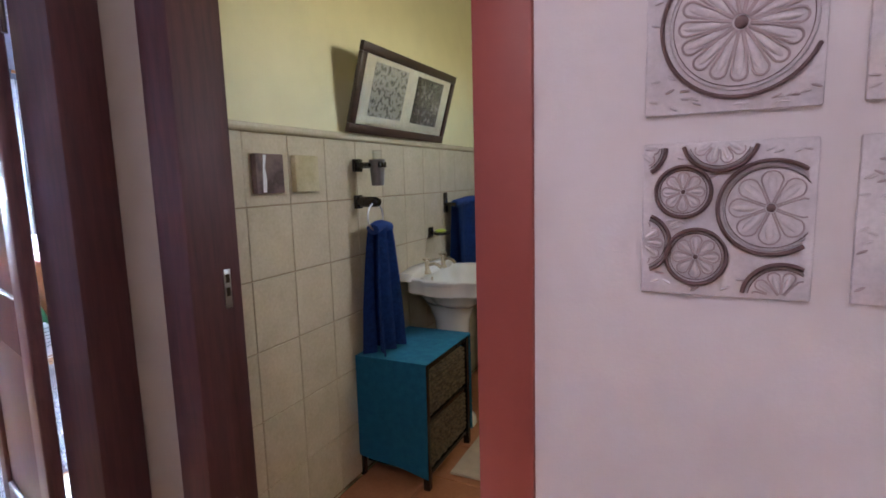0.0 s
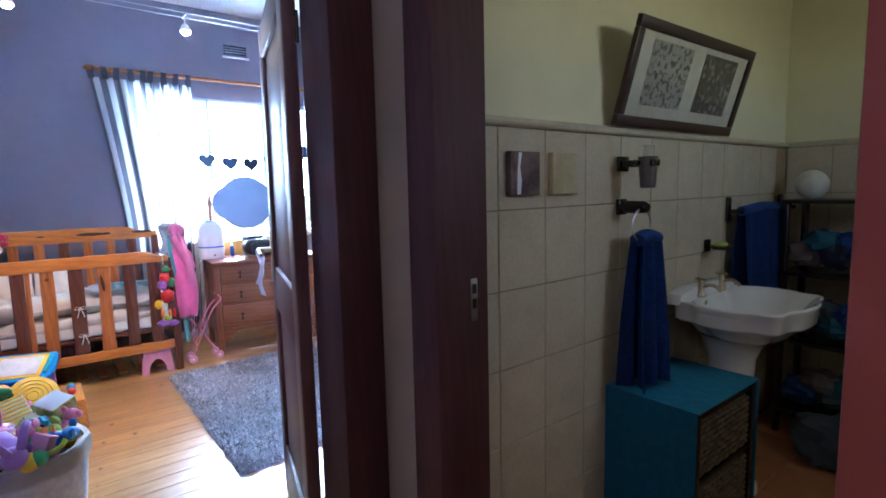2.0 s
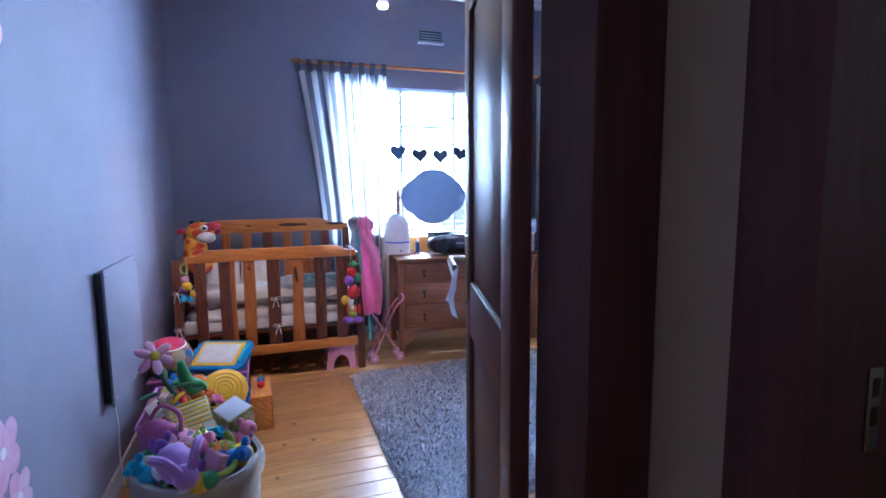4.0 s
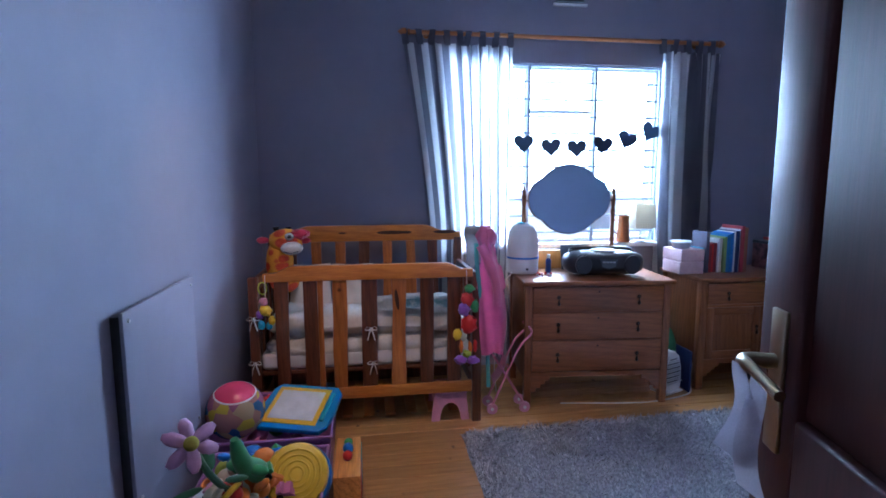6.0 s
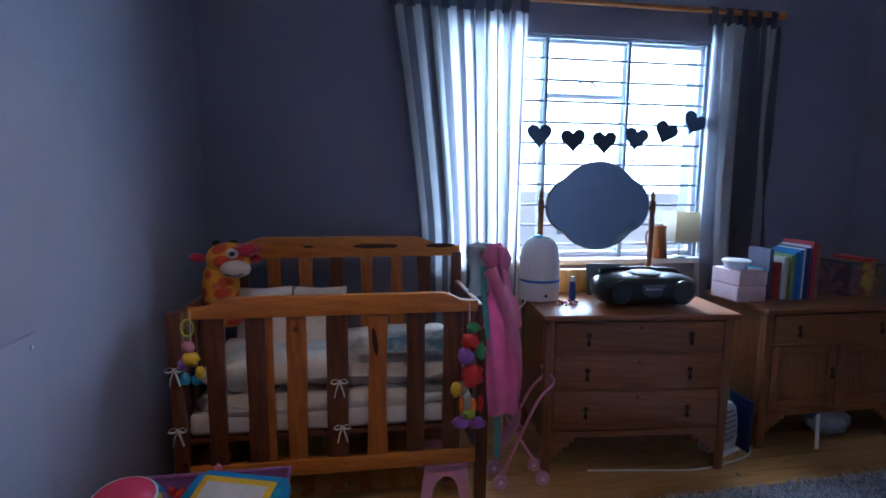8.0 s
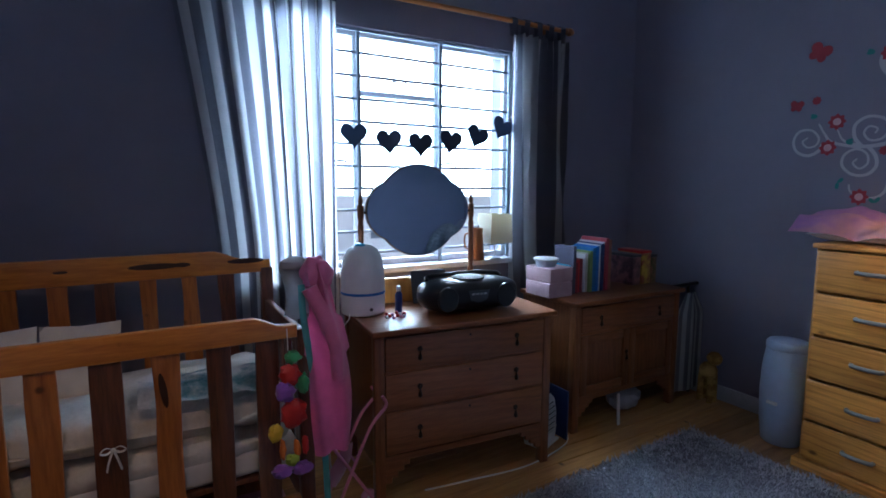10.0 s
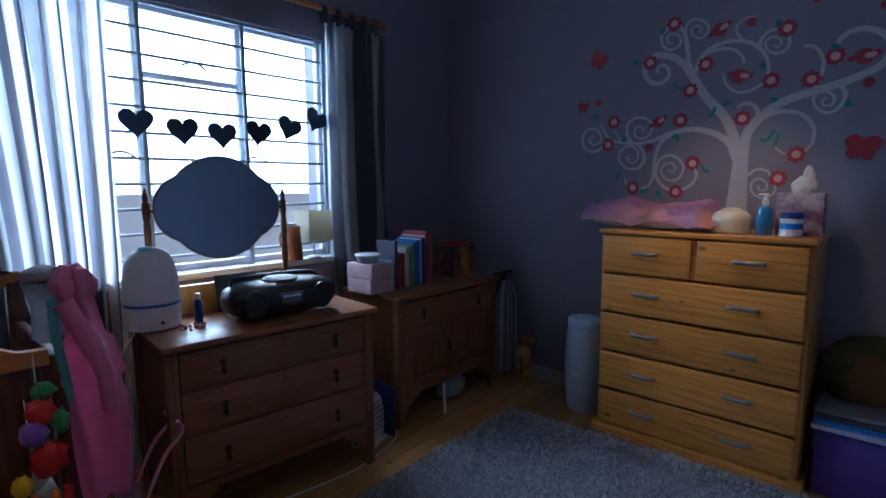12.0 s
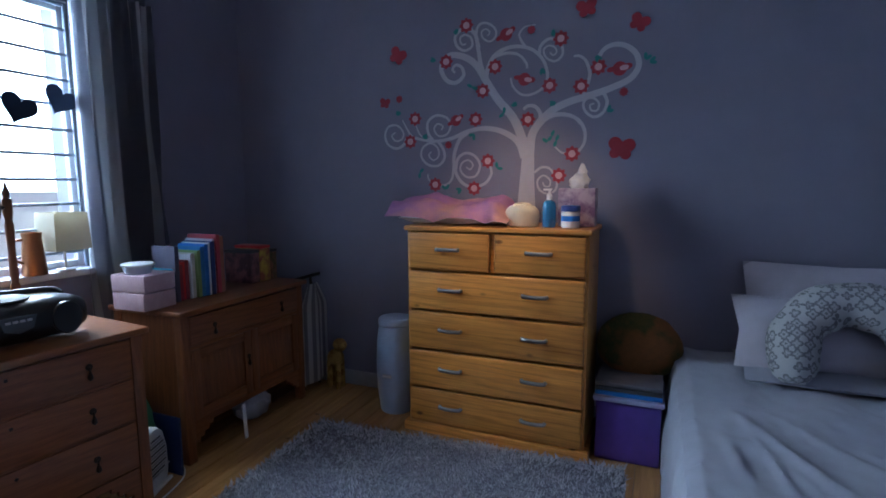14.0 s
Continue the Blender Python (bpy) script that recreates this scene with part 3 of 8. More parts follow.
pile = new("shag", me)
pile.parent = rug
tagged(pile, "grey shaggy yarn pile", kind="stuff")


# ---- chest of drawers with changing mat ----
def bow_handle(parent, x, y, z, w=0.118):
    h = part("handle", tube(curve([(x - w / 2, y, z), (x - w / 2 + 0.006, y - 0.018, z), (x, y - 0.026, z), (x + w / 2 - 0.006, y - 0.018, z), (x + w / 2, y, z)], 5), 0.0075, 10, flat=1.3), M["dull_steel"], parent, "brushed steel bow handle")
    for s in (-1, 1):
        part("foot", lathe([(0.009, -0.006), (0.010, -0.001)], 10, at=(x + s * w / 2, y, z), axis="y"), M["steel"], h)


chest = thing("chest_of_drawers", pose(-3.04, 4.06, 0), "honey pine chest of six drawers with steel handles", "chest of drawers")
W2, DEP = 0.472, 0.42
for s in (-1, 1):
    part("side_panel", bx(min(s * W2, s * (W2 - 0.022)), 0.006, 0.051, max(s * W2, s * (W2 - 0.022)), DEP, 1.104, bevel=0.003), M["pine_v"], chest)
part("back_panel", bx(-W2 + 0.023, DEP - 0.012, 0.051, W2 - 0.023, DEP, 1.104, bevel=0), M["pine"], chest)
part("top", bx(-W2 - 0.012, -0.018, 1.105, W2 + 0.012, DEP + 0.005, 1.131, bevel=0.007, seg=3), M["pine"], chest)
part("plinth", bx(-W2 - 0.022, -0.024, 0.0, W2 + 0.022, DEP - 0.01, 0.050, bevel=0.006, seg=3), M["pine"], chest)
rows = [(0.902, 1.098), (0.687, 0.890), (0.472, 0.675), (0.257, 0.460), (0.054, 0.245)]
for k, (z0, z1) in enumerate(rows):
    spans = ((-W2 + 0.012, -0.012), (0.012, W2 - 0.012)) if k == 0 else ((-W2 + 0.012, W2 - 0.012),)
    part("divider", bx(-W2 + 0.0225, 0.026, z0 - 0.012, W2 - 0.0225, DEP - 0.013, z0 - 0.0005, bevel=0), M["pine"], chest)
    for x0, x1 in spans:
        bm = bx(x0, -0.014, z0, x1, 0.012, z1, bevel=0.011, seg=3)
        d = part("drawer", bm, M["pine"], chest)
        mid = (x0 + x1) / 2
        for x in ((mid,) if k == 0 else (-0.222, 0.222)):
            bow_handle(d, x, -0.0145, (z0 + z1) / 2 + 0.012)
part("divider", bx(-0.0115, 0.012, 0.903, 0.0115, DEP - 0.013, 1.1035, bevel=0), M["pine"], chest)


# ---- dressing table and sideboard ----
def drop_pull(parent, x, y, z):
    h = part("drop_pull", lathe([(0.012, -0.004), (0.013, -0.001), (0.010, 0.0)], 12, at=(x, y, z), axis="y"), M["dark_metal"], parent, "dark bronze drop pull")
    part("drop", lathe([(0.003, 0), (0.0035, -0.018), (0.009, -0.034), (0.0095, -0.043), (0.004, -0.05)], 10, at=(x, y - 0.006, z)), M["dark_metal"], h)


def stepped_apron(w0, w1, z_top, z_low, y, depth, steps=4):
    """A front apron whose ends step down to the feet."""
    pts = [(w0, z_top), (w0, z_low)]
    for k in range(steps):
        pts += [(w0 + 0.03 + 0.028 * k, z_low + (z_top - 0.03 - z_low) * k / steps), (w0 + 0.03 + 0.028 * k, z_low + (z_top - 0.03 - z_low) * (k + 1) / steps)]
    right = [(w1 + w0 - x, z) for x, z in reversed(pts)]
    return slab(pts[1:] + right[:-1] + [(w1, z_top), (w0, z_top)], depth, "y", at=y)


dres = thing("dressing_table", pose(-4.198, 2.534, 0, 0, 0, 90 - 5.0), "brown oak dressing table with three drawers and bronze pulls", "dressing table")
# local x along the front, local y into the wall, front at y = 0
DW, DD = 0.455, 0.51
for s in (-1, 1):
    for y0, y1 in ((0.004, 0.05), (DD - 0.05, DD)):
        part("leg", bx(min(s * DW, s * (DW - 0.045)), y0, 0, max(s * DW, s * (DW - 0.045)), y1, 0.764, bevel=0.004), M["oak_v"], dres)
    part("side_panel", bx(min(s * (DW - 0.008), s * (DW - 0.026)), 0.0505, 0.16, max(s * (DW - 0.008), s * (DW - 0.026)), DD - 0.0505, 0.764, bevel=0.002), M["oak_v"], dres)
part("back_panel", bx(-DW + 0.046, DD - 0.018, 0.16, DW - 0.046, DD - 0.006, 0.764, bevel=0), M["oak"], dres)
part("top", bx(-DW - 0.016, -0.022, 0.7645, DW + 0.016, DD + 0.01, 0.79, bevel=0.006, seg=3), M["oak"], dres)
part("apron", stepped_apron(-DW + 0.0455, DW - 0.0455, 0.215, 0.09, 0.010, 0.02), M["oak"], dres)
part("bottom_board", bx(-DW + 0.046, 0.032, 0.20, DW - 0.046, DD - 0.019, 0.214, bevel=0), M["oak"], dres)
for z0, z1 in ((0.60, 0.752), (0.425, 0.588), (0.222, 0.413)):
    d = part("drawer", bx(-DW + 0.048, 0.002, z0, DW - 0.048, 0.03, z1, bevel=0.004), M["oak"], dres)
    part("rail", bx(-DW + 0.0455, 0.008, z1 + 0.001, DW - 0.0455, 0.03, z1 + 0.011, bevel=0.001), M["oak"], dres)
    part("keyhole", lathe([(0.006, -0.002), (0.006, 0.0)], 10, at=(0, 0.0015, z1 - 0.03), axis="y"), M["dark_metal"], d)
    for x in (-0.25, 0.25):
        drop_pull(d, x, 0.001, (z0 + z1) / 2 + 0.012)

mir = thing("dresser_mirror", pose(-4.69, 2.522, 0.791, 0, 0, 90 - 3.0), "shaped swing mirror on turned oak posts", "mirror")
part("ledge", bx(-0.40, -0.02, 0.0, 0.40, 0.012, 0.13, bevel=0.005), M["pine_v"], mir, "pale oak ledge")
for s in (-1, 1):
    prof = [(0.016, 0.1305), (0.018, 0.15), (0.012, 0.17), (0.016, 0.20), (0.013, 0.30), (0.016, 0.40), (0.012, 0.42), (0.017, 0.45), (0.017, 0.505), (0.010, 0.512), (0.014, 0.53), (0.008, 0.55), (0.002, 0.572)]
    part("post", lathe(prof, 14, at=(s * 0.316, 0, 0)), M["oak_v"], mir)
    part("pivot", lathe([(0.007, -0.012), (0.007, 0.012)], 10, at=(s * 0.300, -0.004, 0.47), axis="x"), M["dark_metal"], mir)
def lobed(k, shrink=0.0):
    """Outline of the looking glass: a round middle with a smaller round lobe on either side."""
    a = 2 * math.pi * k / 120
    c, s = math.cos(a), math.sin(a)
    best = 0.24 - shrink
    for cx, r in ((0.138, 0.155 - shrink), (-0.138, 0.155 - shrink)):
        d = (cx * c) ** 2 - cx * cx + r * r
        if d > 0:
            best = max(best, cx * c + math.sqrt(d))
    return (best * c, 0.477 + best * s)
part("mirror_back", slab([lobed(k) for k in range(120)], 0.016, "y", at=-0.010), M["mirror_back"], mir)
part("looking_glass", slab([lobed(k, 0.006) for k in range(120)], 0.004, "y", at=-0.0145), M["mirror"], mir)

side = thing("sideboard", pose(-4.312, 3.745, 0, 0, 0, 90), "brown oak sideboard with two panelled doors and two drawers", "sideboard")
SW, SD = 0.448, 0.46
for s in (-1, 1):
    for y0, y1 in ((0.004, 0.05), (SD - 0.05, SD)):
        part("leg", bx(min(s * SW, s * (SW - 0.05)), y0, 0, max(s * SW, s * (SW - 0.05)), y1, 0.735, bevel=0.004), M["oak_v"], side)
    part("side_panel", bx(min(s * (SW - 0.008), s * (SW - 0.026)), 0.0505, 0.17, max(s * (SW - 0.008), s * (SW - 0.026)), SD - 0.0505, 0.735, bevel=0.002), M["oak_v"], side)
part("back_panel", bx(-SW + 0.051, SD - 0.018, 0.17, SW - 0.051, SD - 0.006, 0.735, bevel=0), M["oak"], side)
part("top", bx(-SW - 0.018, -0.024, 0.7355, SW + 0.018, SD + 0.012, 0.762, bevel=0.006, seg=3), M["oak"], side)
part("apron", stepped_apron(-SW + 0.0505, SW - 0.0505, 0.205, 0.09, 0.012, 0.02), M["oak"], side)
part("bottom_board", bx(-SW + 0.051, 0.034, 0.19, SW - 0.051, SD - 0.019, 0.204, bevel=0), M["oak"], side)
part("rail", bx(-SW + 0.0505, 0.006, 0.560, SW - 0.0505, 0.03, 0.578, bevel=0.002), M["oak"], side)
d = part("drawer", bx(-SW + 0.052, 0.002, 0.580, SW - 0.052, 0.028, 0.722, bevel=0.004), M["oak"], side)
for x in (-0.25, 0.25):
    drop_pull(d, x, 0.001, 0.655)
for s in (-1, 1):
    x0, x1 = (-SW + 0.052, -0.0015) if s < 0 else (0.0015, SW - 0.052)
    dr = part("cabinet_door", bx(x0 + 0.05, 0.014, 0.262, x1 - 0.05, 0.024, 0.508, bevel=0.002), M["oak_v"], side)
    for a in ((x0, 0.004, 0.209, x0 + 0.052, 0.028, 0.558), (x1 - 0.052, 0.004, 0.209, x1, 0.028, 0.558)):
        part("door_stile", bx(*a, bevel=0.003), M["oak_v"], dr)
    for a in ((x0 + 0.0525, 0.004, 0.209, x1 - 0.0525, 0.028, 0.262), (x0 + 0.0525, 0.004, 0.508, x1 - 0.0525, 0.028, 0.558)):
        part("door_rail", bx(*a, bevel=0.003), M["oak"], dr)
    drop_pull(dr, -s * 0.028 + (0.0 if s else 0), 0.003, 0.42) if s > 0 else drop_pull(dr, -0.028, 0.003, 0.42)

# ---- cot ----
cot = thing("cot", ORIGIN, "golden sleeper-wood baby cot with slatted sides and bedding", "cot")
CX0, CX1, CY0, CY1 = -4.76, -4.085, 0.505, 1.775
for x, y, h in ((CX1, CY0, 0.885), (CX1, CY1, 0.885), (CX0, CY0, 1.02), (CX0, CY1, 1.02)):
    sx, sy = (-1 if x == CX1 else 1), (1 if y == CY0 else -1)
    part("post", bx(min(x, x + sx * 0.045), min(y, y + sy * 0.052), 0, max(x, x + sx * 0.045), max(y, y + sy * 0.052), h, bevel=0.006), M["sleeper_dark"], cot)


def wavy_rail(y0, y1, z0, z1, rise, dip=0.13):
    """A top rail whose upper edge rises in the middle; outline in y and z."""
    pts = [(y0, z0), (y1, z0)]
    top = []
    for k in range(33):
        f = k / 32
        e = min(f, 1 - f) / dip
        s = 1.0 if e >= 1 else (0.5 - 0.5 * math.cos(math.pi * max(0, e * 1.5 - 0.5)))
        top.append((y0 + (y1 - y0) * f, z1 + rise * s))
    return pts + list(reversed(top))


part("front_rail", slab(wavy_rail(0.585, CY1 - 0.053, 0.858, 0.905, 0.036), 0.034, "x", 0.005, at=CX1 - 0.030), M["sleeper"], cot)
part("front_rail", bx(CX1 - 0.036, CY0 + 0.0525, 0.182, CX1 - 0.006, CY1 - 0.0525, 0.25, bevel=0.006), M["sleeper"], cot)
back = part("back_rail", slab(wavy_rail(CY0 + 0.01, CY1 - 0.01, 1.0, 1.055, 0.05, 0.2), 0.032, "x", 0.005, at=CX0 + 0.008), M["sleeper"], cot)
for y, w, h in ((1.30, 0.10, 0.013), (1.40, 0.035, 0.01), (1.66, 0.08, 0.012), (0.98, 0.025, 0.006)):
    part("knot", lathe([(0.6, 0), (1.0, 0.0012), (0.5, 0.002)], 14, at=(0, 0, 0), axis="x"), M["knot"], back, "dark bark knot").matrix_local = Matrix.Translation((CX0 + 0.0402, y, 1.056)) @ Matrix.Diagonal((1, w, h, 1))
part("back_rail", bx(CX0 + 0.01, CY0 + 0.0525, 0.182, CX0 + 0.04, CY1 - 0.0525, 0.25, bevel=0.006), M["sleeper"], cot)
for s, y in ((1, CY0 + 0.01), (-1, CY1 - 0.04)):
    part("end_rail", bx(CX0 + 0.046, y, 0.80, CX1 - 0.046, y + 0.03, 0.87, bevel=0.006), M["sleeper_dark"], cot)
    part("end_rail", bx(CX0 + 0.046, y, 0.182, CX1 - 0.046, y + 0.03, 0.25, bevel=0.006), M["sleeper_dark"], cot)
    for k in range(4):
        x = CX0 + 0.14 + 0.125 * k
        part("slat", bx(x, y + 0.006, 0.2505, x + 0.05, y + 0.024, 0.7995, bevel=0.004), M["sleeper_dark"], cot)


def slat(x, y0, y1, z0, z1, seed, mat):
    """A slat with a waney, natural edge."""
    r = random.Random(seed)
    p = r.uniform(0, 6)
    a = r.choice((0.003, 0.011, 0.006))
    left = [(y0 + a * math.sin(6 * z + p) * (0.5 + 0.5 * math.sin(15 * z + p)), z) for z in [z0 + (z1 - z0) * i / 14 for i in range(15)]]
    right = [(y1 + 0.6 * a * math.sin(7 * z + 2 * p), z) for z in [z1 + (z0 - z1) * i / 14 for i in range(15)]]
    return part("slat", slab(left + right, 0.02, "x", 0.003, at=x), M[mat], cot)


for k, ((y0, y1), mat) in enumerate(zip(((0.64, 0.71), (0.79, 0.865), (0.945, 1.02), (1.10, 1.185), (1.265, 1.345), (1.425, 1.50), (1.58, 1.655)),
                                        ("sleeper_dark", "sleeper_dark", "sleeper_v", "sleeper_dark", "sleeper_v", "sleeper_dark", "sleeper_dark"))):
    o = slat(CX1 - 0.03, y0, y1, 0.2505, 0.8575, k + 1, mat)
    if k == 1:
        slat(CX1 - 0.0295, y1 + 0.001, y1 + 0.030, 0.2505, 0.8575, 31, "sleeper_v")
    if k == 4:
        part("knot", lathe([(0.6, 0), (1.0, 0.0012), (0.5, 0.002)], 14, axis="x"), M["knot"], o, "dark bark knot").matrix_local = Matrix.Translation((CX1 - 0.0098, y0 + 0.03, 0.74)) @ Matrix.Rotation(0.12, 4, "X") @ Matrix.Diagonal((1, 0.011, 0.06, 1))
for k in range(7):
    y = 0.62 + 0.155 * k
    slat(CX0 + 0.014, y, y + 0.065, 0.2505, 0.9995, 40 + k, "sleeper_v" if k % 3 else "sleeper_dark")
part("base_board", bx(CX0 + 0.047, CY0 + 0.042, 0.33, CX1 - 0.047, CY1 - 0.042, 0.35, bevel=0.002), M["sleeper_dark"], cot)
# dark board added at the back to stand for the shadow under the cot
part("drawer_front", bx(CX0 + 0.02, CY0 + 0.06, 0.0465, CX0 + 0.045, CY1 - 0.06, 0.178, bevel=0.003), M["sleeper_dark"], cot)
for k in range(9):
    part("under_slat", bx(CX0 + 0.05, 0.60 + 0.125 * k, 0.03, CX1 - 0.10, 0.66 + 0.125 * k, 0.045, bevel=0.003), M["sleeper_v"], cot)

# ---- bed ----
bed = thing("bed", pose(-2.16, 2.35, 0), "single bed made up with a grey fitted sheet", "bed")
def creases(X, Y):
    """Pulled folds that run slantwise over the near part of the bed."""
    h = 0.0
    for x0, y0, x1, y1, w, k in ((0.10, 1.42, 0.50, 0.55, 0.022, 0.020), (0.14, 1.36, 0.30, 0.50, 0.018, 0.016), (0.24, 1.40, 0.72, 0.72, 0.020, 0.014), (0.34, 1.30, 0.95, 0.80, 0.024, 0.012),
                                 (0.06, 1.30, 0.16, 0.60, 0.020, 0.014), (0.45, 1.62, 0.98, 1.22, 0.022, 0.008), (0.20, 1.05, 0.60, 0.25, 0.024, 0.016)):
        dx, dy = x1 - x0, y1 - y0
        f = ((X - x0) * dx + (Y - y0) * dy) / (dx * dx + dy * dy)
        off = abs((X - x0) * dy - (Y - y0) * dx) / math.hypot(dx, dy) + 0.02 * noise.noise(Vector((f * 4, x0 * 9, 1)))
        h += 0.7 * k * math.exp(-(off / w) ** 2) * max(0.0, math.sin(math.pi * min(1, max(0, f))))
    return h
def bed_top(u, v):
    """u across, v towards the head; a soft fall at the edges."""
    X, Y = u * 1.0, v * 2.13
    return X, Y, 0.50 + 0.014 * noise.noise(Vector((X * 5, Y * 4, 2))) + 0.012 * abs(noise.noise(Vector((X * 7 + Y * 5, Y * 3 - X * 2, 5)))) + 0.004 * noise.noise(Vector((X * 22, Y * 16, 5))) + creases(X, Y)
bm = bmesh.new()
NB, NL = 90, 170
ring = [(-0.045, 0.0), (-0.05, 0.16), (-0.035, 0.30), (-0.03, 0.42), (-0.012, 0.475), (0.03, 0.50)]
def bed_pt(i, j):
    v = j / NL
    Y = v * 2.13
    if i < len(ring):
        x, z = ring[i]
        f = 0.016 * math.sin(Y * 17 + 2 * z) * (0.5 - z) / 0.5 + 0.010 * noise.noise(Vector((Y * 9, z * 8, 3)))
        return (x + f, Y, z + (0 if i < 5 else 0.004 * noise.noise(Vector((Y * 6, 0, 1)))))
    u = (i - len(ring) + 1) / NB
    X, Y, Z = bed_top(u, v)
    return (0.03 + X * 0.97, Y, Z - 0.03 * max(0, (u - 0.97) / 0.03))
g = [[bm.verts.new(bed_pt(i, j)) for j in range(NL + 1)] for i in range(len(ring) + NB)]
for i in range(len(g) - 1):
    for j in range(NL):
        bm.faces.new((g[i][j], g[i + 1][j], g[i + 1][j + 1], g[i][j + 1]))
bmesh.ops.recalc_face_normals(bm, faces=bm.faces)
part("fitted_sheet", bm, M["sheet"], bed, "rumpled grey fitted sheet")
part("mattress", bx(0.005, 0.02, 0.28, 0.98, 2.12, 0.482, bevel=0.03, seg=3), M["pillow"], bed)
part("bed_base", bx(0.01, 0.03, 0.06, 0.97, 2.11, 0.279, bevel=0.01), M["sheet"], bed)
for x in (0.06, 0.92):
    for y in (0.10, 2.02):
        part("leg", lathe([(0.022, 0), (0.028, 0.06)], 12, at=(x, y, 0)), M["oak_v"], bed)

# ---- colours of small things ----
def paint(name, color, rough=0.5, **k):
    if name not in M:
        M[name] = plain(name, color, rough, **k)
    return M[name]


WHITE = paint("white_plastic", (0.78, 0.79, 0.80), 0.35, vary=0.04)
BLACK = paint("black_plastic", (0.012, 0.013, 0.016), 0.3, vary=0.2)
DKGREY = paint("dark_grey_plastic", (0.06, 0.065, 0.075), 0.45)
NAVY = paint("navy_felt", (0.026, 0.048, 0.10), 0.9)
BLUE = paint("bright_blue_plastic", (0.02, 0.19, 0.62), 0.3)
SKY = paint("turquoise_plastic", (0.04, 0.42, 0.62), 0.35)
YELLOW = paint("yellow_plastic", (0.85, 0.55, 0.03), 0.3)
RED = paint("red_plastic", (0.62, 0.03, 0.025), 0.35)
PINK = paint("pink_plush", (0.72, 0.20, 0.38), 0.85, sheen=0.4)
PALEPINK = paint("pale_pink_plush", (0.70, 0.32, 0.46), 0.85, sheen=0.4)
PURPLE = paint("purple_plush", (0.28, 0.10, 0.48), 0.8, sheen=0.4)
LILAC = paint("lilac_plastic_crate", (0.36, 0.16, 0.42), 0.35)
GREEN = paint("green_plush", (0.05, 0.32, 0.10), 0.7, sheen=0.3)
LIME = paint("lime_plastic", (0.40, 0.55, 0.06), 0.4)
ORANGE = paint("orange_plastic", (0.80, 0.22, 0.03), 0.4)
CREAM = paint("cream_plastic", (0.72, 0.64, 0.46), 0.4)
LINEN = paint("white_linen", (0.72, 0.69, 0.65), 0.9, vary=0.06, sheen=0.2)
TEAL_SHEET = paint("teal_cloth", (0.10, 0.36, 0.36), 0.9)


def loop_bow(parent, x, y, z, name="ribbon_tie"):
    t = thing(name, pose(x, y, z), "white cloth ribbon tied in a bow on a cot slat", "ribbon", "ribbons on the cot")
    for s in (-1, 1):
        part("loop", tube(curve([(0.0, 0, 0), (0.01, s * 0.018, 0.012), (0.012, s * 0.034, 0.0), (0.008, s * 0.018, -0.008), (0.002, 0, 0)], 4), 0.004, 6, flat=0.4), LINEN, t)
        part("tail", tube(curve([(0.004, 0, 0), (0.012, s * 0.012, -0.03), (0.008, s * 0.02, -0.065)], 4), 0.005, 6, flat=0.35), LINEN, t)
    part("knot", ball(0.008, (0.006, 0, 0), 8), LINEN, t)
    return t


# ---- on the walls of the bedroom ----
vent = thing("air_vent", pose(WX, 2.62, 2.715), "small louvred grey air vent high on the wall", "air vent")
part("backing", bx(0.0005, -0.105, -0.055, 0.006, 0.105, 0.055, bevel=0.001), BLACK, vent)
for k in range(5):
    z = -0.048 + 0.023 * k
    part("louvre", bx(0.0062, -0.10, z, 0.016, 0.10, z + 0.009, bevel=0.002), M["bars"], vent)
part("lip", bx(0.0005, -0.125, -0.075, 0.026, 0.125, -0.056, bevel=0.003), M["white_metal"], vent)

string = thing("heart_garland", ORIGIN, "garland of six dark blue felt hearts across the window", "garland")
hearts = [(2.29, 1.672, 0), (2.50, 1.648, 0.06), (2.70, 1.64, 0.0), (2.905, 1.665, -0.15), (3.10, 1.705, -0.35), (3.285, 1.765, -0.45)]
def heart(s, n=30):
    out = []
    for k in range(n):
        a = 2 * math.pi * k / n
        out.append((s * 16 * math.sin(a) ** 3 / 17, s * (13 * math.cos(a) - 5 * math.cos(2 * a) - 2 * math.cos(3 * a) - math.cos(4 * a)) / 17))
    return out
for y, z, tilt in hearts:
    o = part("heart", slab(heart(0.082), 0.009, "x", 0.0, at=-0.0045), NAVY, string)
    o.matrix_local = pose(WX + 0.012, y, z, math.degrees(-tilt) * -1)
part("cord", tube(curve([(WX + 0.012, 2.0, 1.80)] + [(WX + 0.012, y, z + 0.045) for y, z, _ in hearts] + [(WX + 0.012, 3.375, 1.84)], 5), 0.0018, 6), LINEN, string)

heat = thing("panel_heater", pose(-3.10, LY, 0.72), "flat wall panel heater painted like the wall", "heater")
# black box added behind the panel, standing for the shadow in the wall gap
part("back_tray", bx(-0.285, 0.001, -0.285, 0.285, 0.030, 0.285, bevel=0.002), BLACK, heat)
part("panel", bx(-0.30, 0.032, -0.30, 0.30, 0.044, 0.30, bevel=0.003), M["blue_wall"], heat)
for sx in (-1, 1):
    for sz in (-1, 1):
        part("screw", lathe([(0.006, 0.0441), (0.005, 0.049)], 10, at=(sx * 0.27, 0, sz * 0.27), axis="y"), M["steel"], heat)
